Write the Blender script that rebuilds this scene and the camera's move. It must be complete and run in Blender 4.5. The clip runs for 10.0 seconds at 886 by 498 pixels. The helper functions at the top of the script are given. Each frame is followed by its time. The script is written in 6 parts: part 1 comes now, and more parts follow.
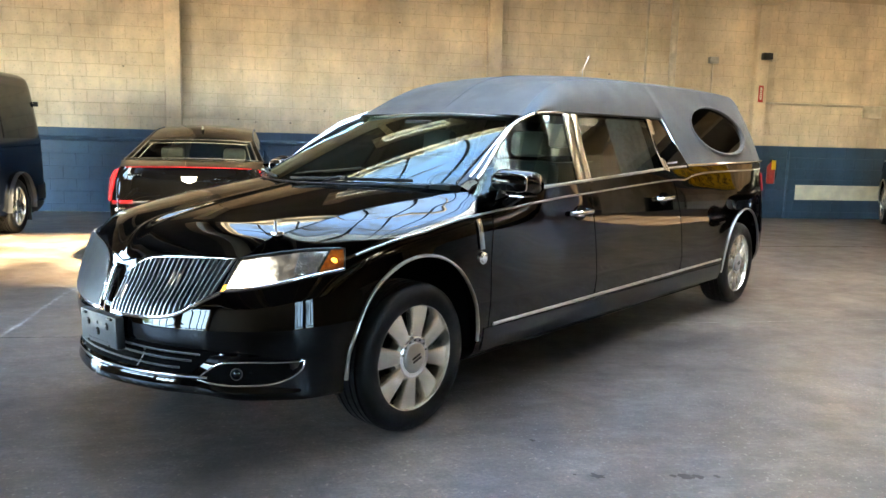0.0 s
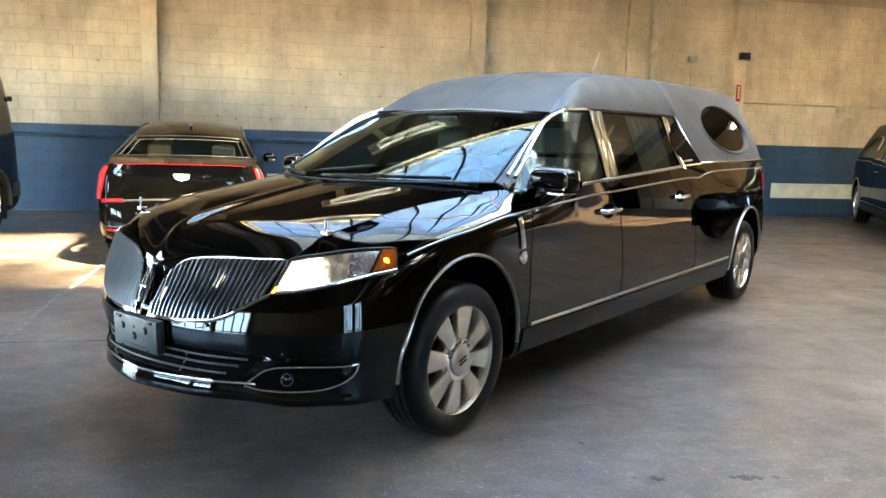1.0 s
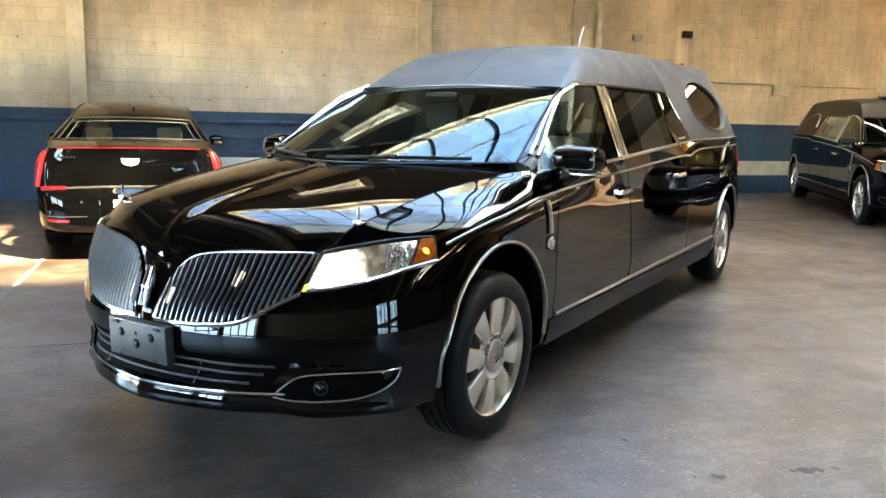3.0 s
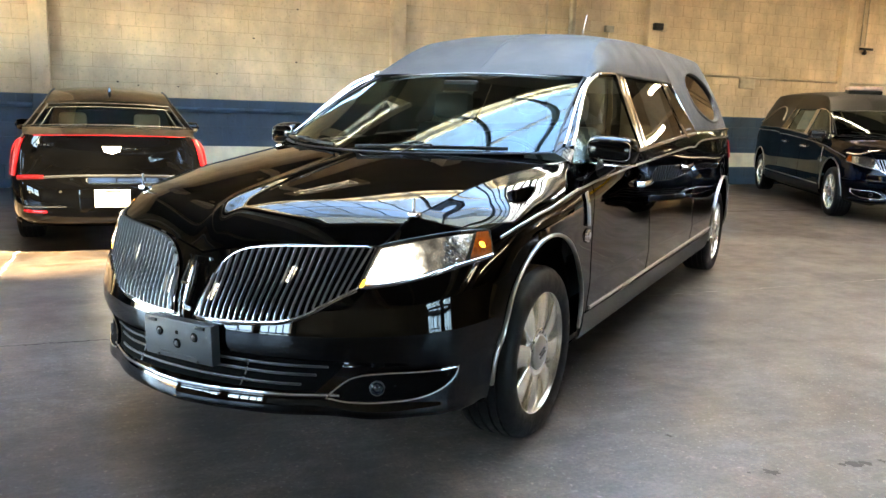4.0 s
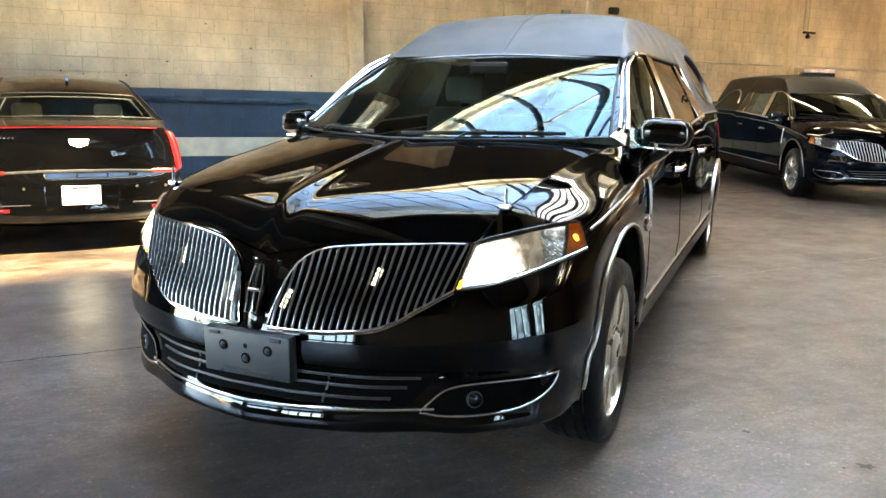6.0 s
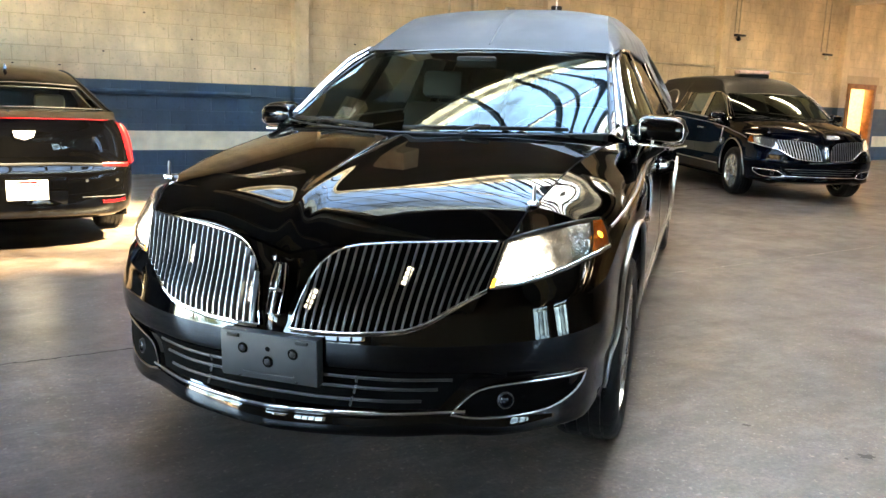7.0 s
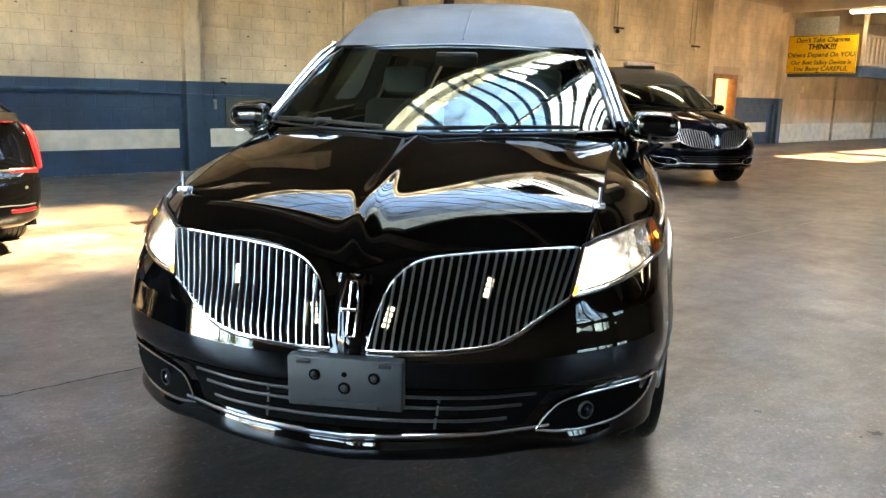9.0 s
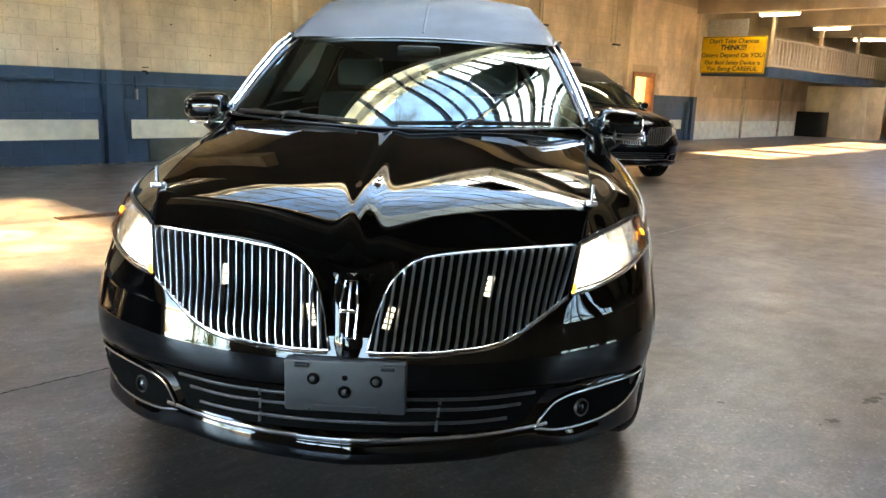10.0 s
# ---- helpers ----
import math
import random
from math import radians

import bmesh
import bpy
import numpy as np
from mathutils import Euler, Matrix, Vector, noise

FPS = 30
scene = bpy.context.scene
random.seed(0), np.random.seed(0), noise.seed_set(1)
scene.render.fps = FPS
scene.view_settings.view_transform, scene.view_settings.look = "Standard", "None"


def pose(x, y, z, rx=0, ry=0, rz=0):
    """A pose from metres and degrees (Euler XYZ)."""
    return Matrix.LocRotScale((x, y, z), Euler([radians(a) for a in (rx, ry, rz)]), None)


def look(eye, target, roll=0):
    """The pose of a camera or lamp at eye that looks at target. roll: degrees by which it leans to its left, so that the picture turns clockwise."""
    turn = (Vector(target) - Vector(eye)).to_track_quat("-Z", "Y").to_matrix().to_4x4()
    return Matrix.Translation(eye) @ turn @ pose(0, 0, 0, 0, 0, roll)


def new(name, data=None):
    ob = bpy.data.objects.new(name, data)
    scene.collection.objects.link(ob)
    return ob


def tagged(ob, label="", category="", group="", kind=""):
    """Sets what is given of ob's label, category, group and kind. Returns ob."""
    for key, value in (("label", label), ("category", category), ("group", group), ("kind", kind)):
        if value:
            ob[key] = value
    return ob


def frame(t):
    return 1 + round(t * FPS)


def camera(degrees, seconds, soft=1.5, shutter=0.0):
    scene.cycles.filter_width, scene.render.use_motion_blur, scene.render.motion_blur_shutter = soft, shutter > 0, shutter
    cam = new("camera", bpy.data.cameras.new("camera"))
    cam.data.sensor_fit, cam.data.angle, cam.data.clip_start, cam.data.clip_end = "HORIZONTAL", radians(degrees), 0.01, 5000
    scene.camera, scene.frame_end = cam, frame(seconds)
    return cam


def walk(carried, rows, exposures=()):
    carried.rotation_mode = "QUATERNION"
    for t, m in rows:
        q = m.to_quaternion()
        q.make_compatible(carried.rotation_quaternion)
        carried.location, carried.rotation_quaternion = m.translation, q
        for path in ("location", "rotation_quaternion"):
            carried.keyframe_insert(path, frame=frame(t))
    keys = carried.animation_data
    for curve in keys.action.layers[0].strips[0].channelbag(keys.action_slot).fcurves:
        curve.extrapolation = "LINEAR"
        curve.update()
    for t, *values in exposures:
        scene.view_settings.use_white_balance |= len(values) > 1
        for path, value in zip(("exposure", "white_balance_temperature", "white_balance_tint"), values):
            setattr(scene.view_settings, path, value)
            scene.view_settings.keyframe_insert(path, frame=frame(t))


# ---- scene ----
from mathutils.bvhtree import BVHTree

cam = camera(59.0, 10.0)
PATH = [
    (0, (3.401, -2.775, 1.415), (2.128, -1.258, 1.136), 1.5),
    (0.5, (3.21, -2.848, 1.399), (1.967, -1.307, 1.115), 1.4),
    (1, (3.025, -2.947, 1.395), (1.829, -1.368, 1.114), 1.7),
    (1.5, (2.9, -2.956, 1.376), (1.746, -1.347, 1.096), 2.5),
    (2, (2.728, -2.922, 1.362), (1.617, -1.285, 1.067), 2.3),
    (2.5, (2.61, -2.92, 1.364), (1.531, -1.265, 1.055), 1.6),
    (4, (2.071, -3.045, 1.348), (1.145, -1.306, 1.004), 1.8),
    (4.5, (1.915, -3.0, 1.324), (1.021, -1.243, 0.987), 2.2),
    (5, (1.793, -2.979, 1.321), (0.926, -1.21, 0.976), 1.7),
    (5.5, (1.647, -3.006, 1.322), (0.813, -1.224, 0.963), 1.2),
    (7, (1.17, -3.092, 1.299), (0.566, -1.222, 0.925), 1.9),
    (7.5, (1.049, -3.057, 1.302), (0.526, -1.161, 0.938), 2.1),
    (8, (0.96, -3.036, 1.31), (0.505, -1.125, 0.936), 1.1),
    (8.5, (0.806, -3.066, 1.305), (0.393, -1.147, 0.919), 1.2),
    (9, (0.558, -3.108, 1.313), (0.271, -1.167, 0.927), 1.3),
    (9.5, (0.43, -3.119, 1.308), (0.272, -1.161, 0.93), 1.5),
    (10, (0.327, -3.084, 1.31), (0.247, -1.125, 0.915), 2.2),
]
walk(cam, [(t, look(eye, target, roll)) for t, eye, target, roll in PATH],
     exposures=((0, 5.89, 7500, 8), (4, 5.90, 7850, 9), (7, 5.82, 8050, 9), (8.5, 5.77, 8100, 9), (9.5, 5.52, 8300, 9), (10, 5.56, 8350, 9)))

# ---- light, world, exposure ----
WALL_A = 0.70590
U = Vector((math.sin(WALL_A), math.cos(WALL_A), 0))      # along the long wall
N = Vector((-math.cos(WALL_A), math.sin(WALL_A), 0))     # towards it
SUN_DIR = (U * -0.42 + N * 0.42 + Vector((0, 0, -0.66))).normalized()   # the way the sunlight travels
world = bpy.data.worlds.new("sky")
scene.world = world
world.use_nodes = True
wn = world.node_tree
sky = wn.nodes.new("ShaderNodeTexSky")
sky.sky_type, sky.sun_disc = "NISHITA", False
sky.ozone_density, sky.dust_density = 4.0, 0.05
sky.sun_elevation = math.asin(-SUN_DIR.z)
sky.sun_rotation = math.atan2(-SUN_DIR.x, -SUN_DIR.y)
wn.links.new(sky.outputs[0], wn.nodes["Background"].inputs[0])
wn.nodes["Background"].inputs[1].default_value = 0.15
sun = new("sun", bpy.data.lights.new("sun", "SUN"))
sun.data.energy, sun.data.angle, sun.data.color = 5.0, radians(3.6), (1.0, 0.76, 0.49)
sun.matrix_world = look((0, 0, 30), Vector((0, 0, 30)) + SUN_DIR)


# ---- materials ----
def material(name):
    m = bpy.data.materials.new(name)
    m.use_nodes = True
    return m, m.node_tree, m.node_tree.nodes["Principled BSDF"]


def plain(name, base, rough=0.5, metal=0.0, coat=0.0, vary=0.15, scale=14.0, bump=0.0, bump_scale=200.0, rough_vary=0.0, gloss=0.5):
    """Principled surface with a noise in colour and roughness at two scales and a fine relief."""
    m, nt, b = material(name)
    b.inputs["Roughness"].default_value = rough
    b.inputs["Metallic"].default_value = metal
    b.inputs["Coat Weight"].default_value = coat
    b.inputs["Specular IOR Level"].default_value = gloss
    b.inputs["Coat Roughness"].default_value = 0.03
    tc = nt.nodes.new("ShaderNodeTexCoord")
    nz = nt.nodes.new("ShaderNodeTexNoise")
    nz.inputs["Scale"].default_value = scale
    nz.inputs["Detail"].default_value = 6
    nt.links.new(tc.outputs["Object"], nz.inputs["Vector"])
    ramp = nt.nodes.new("ShaderNodeMapRange")
    ramp.inputs["From Min"].default_value, ramp.inputs["From Max"].default_value = 0.36, 0.64
    ramp.inputs["To Min"].default_value, ramp.inputs["To Max"].default_value = 1 - vary, 1 + vary
    nt.links.new(nz.outputs["Fac"], ramp.inputs["Value"])
    mul = nt.nodes.new("ShaderNodeVectorMath")
    mul.operation = "SCALE"
    mul.inputs[0].default_value = base
    nt.links.new(ramp.outputs[0], mul.inputs["Scale"])
    nt.links.new(mul.outputs[0], b.inputs["Base Color"])
    if rough_vary:
        r2 = nt.nodes.new("ShaderNodeMapRange")
        r2.inputs["From Min"].default_value, r2.inputs["From Max"].default_value = 0.36, 0.64
        r2.inputs["To Min"].default_value, r2.inputs["To Max"].default_value = rough - rough_vary, rough + rough_vary
        nt.links.new(nz.outputs["Fac"], r2.inputs["Value"])
        nt.links.new(r2.outputs[0], b.inputs["Roughness"])
    if bump:
        nb = nt.nodes.new("ShaderNodeTexNoise")
        nb.inputs["Scale"].default_value = bump_scale
        nb.inputs["Detail"].default_value = 4
        nt.links.new(tc.outputs["Object"], nb.inputs["Vector"])
        bp = nt.nodes.new("ShaderNodeBump")
        bp.inputs["Strength"].default_value = bump
        bp.inputs["Distance"].default_value = 0.004
        nt.links.new(nb.outputs["Fac"], bp.inputs["Height"])
        nt.links.new(bp.outputs[0], b.inputs["Normal"])
    return m


def glow(name, color, strength, base=None):
    m, nt, b = material(name)
    b.inputs["Base Color"].default_value = (*(base or color), 1)
    b.inputs["Emission Color"].default_value = (*color, 1)
    b.inputs["Emission Strength"].default_value = strength
    b.inputs["Roughness"].default_value = 0.3
    return m


def glass(name, tint, sheen=(0.8, 0.8, 0.8)):
    """Tinted pane: what passes is dyed, the mirror part follows Fresnel."""
    m, nt, b = material(name)
    nt.nodes.remove(b)
    tr = nt.nodes.new("ShaderNodeBsdfTransparent")
    tr.inputs[0].default_value = (*tint, 1)
    gl = nt.nodes.new("ShaderNodeBsdfGlossy")
    gl.inputs["Roughness"].default_value = 0.0
    gl.inputs[0].default_value = (*sheen, 1)
    lw, pw, fr = nt.nodes.new("ShaderNodeLayerWeight"), nt.nodes.new("ShaderNodeMath"), nt.nodes.new("ShaderNodeMath")
    lw.inputs["Blend"].default_value = 0.5
    pw.operation, fr.operation = "POWER", "MULTIPLY_ADD"
    pw.inputs[1].default_value, fr.inputs[1].default_value, fr.inputs[2].default_value = 5.0, 0.937, 0.063
    nt.links.new(lw.outputs["Facing"], pw.inputs[0])
    nt.links.new(pw.outputs[0], fr.inputs[0])
    mix = nt.nodes.new("ShaderNodeMixShader")
    nt.links.new(fr.outputs[0], mix.inputs[0])
    nt.links.new(tr.outputs[0], mix.inputs[1])
    nt.links.new(gl.outputs[0], mix.inputs[2])
    nt.links.new(mix.outputs[0], nt.nodes["Material Output"].inputs[0])
    return m


BLACK = plain("black_paint", (0.0008, 0.0008, 0.0009), 0.02, 0, 0.0, 0.1, gloss=0.5)
NAVY = plain("navy_paint", (0.0008, 0.0020, 0.0050), 0.03, 0, 0.0, 0.1, gloss=0.30)
VAN_PAINT = plain("van_paint", (0.002, 0.0032, 0.007), 0.12, 0, 0.0, 0.1, gloss=0.4)
BLACK.node_tree.nodes["Principled BSDF"].inputs["IOR"].default_value = 1.43
NAVY.node_tree.nodes["Principled BSDF"].inputs["IOR"].default_value = 1.38
CHROME = plain("chrome", (0.82, 0.82, 0.83), 0.07, 1.0, 0, 0.04)
SATIN = plain("satin_metal", (0.42, 0.40, 0.37), 0.3, 1.0, 0, 0.06)
ALLOY = plain("alloy", (0.72, 0.68, 0.60), 0.27, 0.9, 0.2, 0.06)
RUBBER = plain("rubber", (0.0032, 0.0033, 0.0036), 0.5, 0, 0, 0.25, 30, 0.3, 120, 0.08, gloss=0.25)
PLASTIC = plain("black_plastic", (0.0038, 0.0038, 0.0042), 0.42, 0, 0, 0.2, 30, 0.1, 300, gloss=0.3)
# for liners and underbodies, and for sheets that stand in for shade in openings
DARK = plain("liner_and_shade_black", (0.0015, 0.0015, 0.0015), 0.8, 0, 0, 0.2, gloss=0.04)
BLADES = plain("grille_blade_metal", (0.33, 0.34, 0.365), 0.33, 1.0, 0, 0.06)
BARS = plain("intake_bar_metal", (0.05, 0.05, 0.053), 0.38, 0.6)
FACET = plain("lamp_facets", (0.85, 0.85, 0.86), 0.17, 1.0, 0, 0.1, 30)
FOG = plain("fog_glass", (0.012, 0.014, 0.018), 0.10, 0.2)
BADGE = plain("silver_badge", (0.72, 0.72, 0.74), 0.25, 0.3)
BRACKET = plain("grey_plastic", (0.019, 0.020, 0.023), 0.5, 0, 0, 0.1, 20, 0.15, 400)
LEATHER = plain("grey_leather", (0.05, 0.058, 0.06), 0.5, 0, 0, 0.15, 10, 0.2, 150)
VINYL = plain("roof_vinyl", (0.019, 0.019, 0.0195), 0.46, 0, 0, 0.22, 5, 0.30, 260, 0.06, gloss=0.4)
VINYL.node_tree.nodes["Principled BSDF"].inputs["Sheen Weight"].default_value = 0.05
VINYL_DARK = plain("dark_roof_vinyl", (0.005, 0.005, 0.0055), 0.42, 0, 0, 0.18, 5, 0.35, 260, gloss=0.25)
GLASS = glass("tinted_glass", (0.34, 0.41, 0.39), (0.70, 0.86, 0.90))
RECLEAR = glass("green_glass", (0.62, 0.68, 0.64))
GLASS_DARK = glass("privacy_glass", (0.06, 0.065, 0.065))
GLASS_MID = glass("smoked_glass", (0.20, 0.23, 0.22))
CLEAR = glass("lamp_glass", (0.9, 0.92, 0.93))
LAMP_ON = glow("headlamp_on", (1.0, 0.95, 0.86), 1.2)
nt = LAMP_ON.node_tree      # brightest at the bulb, fading through the fluted lens
flute, spread, wane = nt.nodes.new("ShaderNodeTexNoise"), nt.nodes.new("ShaderNodeMapRange"), nt.nodes.new("ShaderNodeMapRange")
flute.inputs["Scale"].default_value, flute.inputs["Detail"].default_value = 26.0, 5
for k, v in zip(("From Min", "From Max", "To Min", "To Max"), (0.38, 0.62, 0.35, 1.5)):
    spread.inputs[k].default_value = v
for k, v in zip(("From Min", "From Max", "To Min", "To Max"), (0.03, 0.15, 0.17, 0.004)):
    wane.inputs[k].default_value = v
tc, ab, far_off, bright = nt.nodes.new("ShaderNodeTexCoord"), nt.nodes.new("ShaderNodeVectorMath"), nt.nodes.new("ShaderNodeVectorMath"), nt.nodes.new("ShaderNodeMath")
ab.operation, far_off.operation, bright.operation = "ABSOLUTE", "DISTANCE", "MULTIPLY"
far_off.inputs[1].default_value = (0.675, 0.825, 0.825)
nt.links.new(tc.outputs["Object"], flute.inputs["Vector"])
nt.links.new(tc.outputs["Object"], ab.inputs[0])
nt.links.new(ab.outputs[0], far_off.inputs[0])
nt.links.new(far_off.outputs["Value"], wane.inputs["Value"])
nt.links.new(flute.outputs["Fac"], spread.inputs["Value"])
nt.links.new(spread.outputs[0], bright.inputs[0])
nt.links.new(wane.outputs[0], bright.inputs[1])
shell, ripple = nt.nodes["Principled BSDF"], nt.nodes.new("ShaderNodeBump")
nt.links.new(bright.outputs[0], shell.inputs["Emission Strength"])
shell.inputs["Base Color"].default_value, shell.inputs["Metallic"].default_value, shell.inputs["Roughness"].default_value = (0.8, 0.8, 0.82, 1), 1.0, 0.18
ripple.inputs["Strength"].default_value, ripple.inputs["Distance"].default_value = 0.5, 0.01
nt.links.new(flute.outputs["Fac"], ripple.inputs["Height"])
nt.links.new(ripple.outputs[0], shell.inputs["Normal"])
STROBE = glow("strobe_on", (1.0, 0.95, 0.72), 0.06)
AMBER = plain("amber_lens", (0.42, 0.075, 0.008), 0.15, 0, 0.5, 0.3, 60)
AMBER_ON = glow("amber_on", (1.0, 0.38, 0.03), 0.2)
RED = plain("red_lens", (0.10, 0.002, 0.004), 0.2, 0, 0.2, 0.15)
RED_ON = glow("tail_on", (0.8, 0.004, 0.012), 0.0045, (0.06, 0.001, 0.002))
PALE = plain("pale_leather", (0.30, 0.31, 0.28), 0.5, 0, 0, 0.1, 10, 0.2, 150)
BLADE = glow("tail_core", (1.0, 0.26, 0.27), 0.020, (0.10, 0.004, 0.005))
DRAPE = plain("drape_cloth", (0.42, 0.43, 0.40), 0.8, 0, 0, 0.2, 40)
LINER = plain("headliner_cloth", (0.05, 0.05, 0.05), 0.9, 0, 0, 0.2, 40)


def fibreglass(name, passing):
    """Milky roof panel that lets daylight through."""
    m, nt, b = material(name)
    nt.nodes.remove(b)
    tl, df, mix = nt.nodes.new("ShaderNodeBsdfTranslucent"), nt.nodes.new("ShaderNodeBsdfDiffuse"), nt.nodes.new("ShaderNodeMixShader")
    tl.inputs[0].default_value = df.inputs[0].default_value = (*passing, 1)
    mix.inputs[0].default_value = 0.2
    nt.links.new(tl.outputs[0], mix.inputs[1])
    nt.links.new(df.outputs[0], mix.inputs[2])
    nt.links.new(mix.outputs[0], nt.nodes["Material Output"].inputs[0])
    return m


MILKY = fibreglass("milky_panel", (0.66, 0.74, 0.80))
# unseen panels of the south row, added to trim the sun patch
SUN_TRIM = fibreglass("sun_trim_panel", (0.37, 0.45, 0.50))


def dusty_glass():
    """Old roof glass: dust in drifts lets the sun through unevenly and scatters a part of it."""
    m, nt, b = material("dusty_roof_glass")
    nt.nodes.remove(b)
    geo, nz, mr = nt.nodes.new("ShaderNodeNewGeometry"), nt.nodes.new("ShaderNodeTexNoise"), nt.nodes.new("ShaderNodeMapRange")
    nz.inputs["Scale"].default_value, nz.inputs["Detail"].default_value, nz.inputs["Roughness"].default_value = 2.2, 6, 0.7
    for k, v in zip(("From Min", "From Max", "To Min", "To Max"), (0.47, 0.84, 0.03, 0.94)):
        mr.inputs[k].default_value = v
    tr, tl, mix = nt.nodes.new("ShaderNodeBsdfTransparent"), nt.nodes.new("ShaderNodeBsdfTranslucent"), nt.nodes.new("ShaderNodeMixShader")
    tr.inputs[0].default_value = (0.86, 0.92, 0.94, 1)
    tl.inputs[0].default_value = (0.07, 0.10, 0.13, 1)
    nt.links.new(geo.outputs["Position"], nz.inputs["Vector"])
    # opacity rises along both edges of a pane, added to soften the sun patch
    tc, sep, off, edge, add = nt.nodes.new("ShaderNodeTexCoord"), nt.nodes.new("ShaderNodeSeparateXYZ"), nt.nodes.new("ShaderNodeMath"), nt.nodes.new("ShaderNodeMath"), nt.nodes.new("ShaderNodeMath")
    off.operation, edge.operation, add.operation = "SUBTRACT", "ABSOLUTE", "MULTIPLY_ADD"
    off.inputs[1].default_value = 0.5
    add.inputs[1].default_value = 0.36
    nt.links.new(tc.outputs["Generated"], sep.inputs[0])
    nt.links.new(sep.outputs["Y"], off.inputs[0])
    nt.links.new(off.outputs[0], edge.inputs[0])
    nt.links.new(edge.outputs[0], add.inputs[0])
    nt.links.new(nz.outputs["Fac"], add.inputs[2])
    nt.links.new(add.outputs[0], mr.inputs["Value"])
    nt.links.new(mr.outputs[0], mix.inputs[0])
    nt.links.new(tr.outputs[0], mix.inputs[1])
    nt.links.new(tl.outputs[0], mix.inputs[2])
    nt.links.new(mix.outputs[0], nt.nodes["Material Output"].inputs[0])
    return m


DUSTY = dusty_glass()


# ---- mesh helpers ----
def cr(p, n):
    """Catmull-Rom through the rows of p, n steps between two rows."""
    p = np.asarray(p, float)
    q = np.concatenate([[2 * p[0] - p[1]], p, [2 * p[-1] - p[-2]]])
    out = []
    for i in range(1, len(q) - 2):
        a, b, c, d = q[i - 1], q[i], q[i + 1], q[i + 2]
        for k in range(n):
            t = k / n
            out.append(0.5 * (2 * b + (c - a) * t + (2 * a - 5 * b + 4 * c - d) * t * t + (3 * b - a - 3 * c + d) * t ** 3))
    out.append(p[-1])
    return np.array(out)


def taut(p, n):
    """Like cr, but led by the distance between rows, so that it does not swing past a close pair of rows."""
    p = np.asarray(p, float)
    q = np.concatenate([[2 * p[0] - p[1]], p, [2 * p[-1] - p[-2]]])
    t = np.concatenate([np.zeros((1, *q.shape[1:-1])), np.cumsum(np.linalg.norm(np.diff(q, axis=0), axis=-1) ** 0.5 + 1e-6, axis=0)])[..., None]
    out = []
    for i in range(1, len(q) - 2):
        for k in range(n):
            x = t[i] + (t[i + 1] - t[i]) * k / n
            mixed = lambda u, v, a, b: u + (v - u) * (x - a) / (b - a)
            a1, a2, a3 = mixed(q[i - 1], q[i], t[i - 1], t[i]), mixed(q[i], q[i + 1], t[i], t[i + 1]), mixed(q[i + 1], q[i + 2], t[i + 1], t[i + 2])
            b1, b2 = mixed(a1, a2, t[i - 1], t[i + 1]), mixed(a2, a3, t[i], t[i + 2])
            out.append(mixed(b1, b2, t[i], t[i + 1]))
    out.append(p[-1])
    return np.array(out)


def resample(p, n):
    """n points at even steps along the polyline p."""
    p = np.asarray(p, float)
    d = np.r_[0, np.cumsum(np.linalg.norm(np.diff(p, axis=0), axis=1))]
    t = np.linspace(0, d[-1], n)
    return np.stack([np.interp(t, d, p[:, k]) for k in range(p.shape[1])], 1)


def flip(p):
    p = np.array(p, float)
    p[..., 0] *= -1
    return p


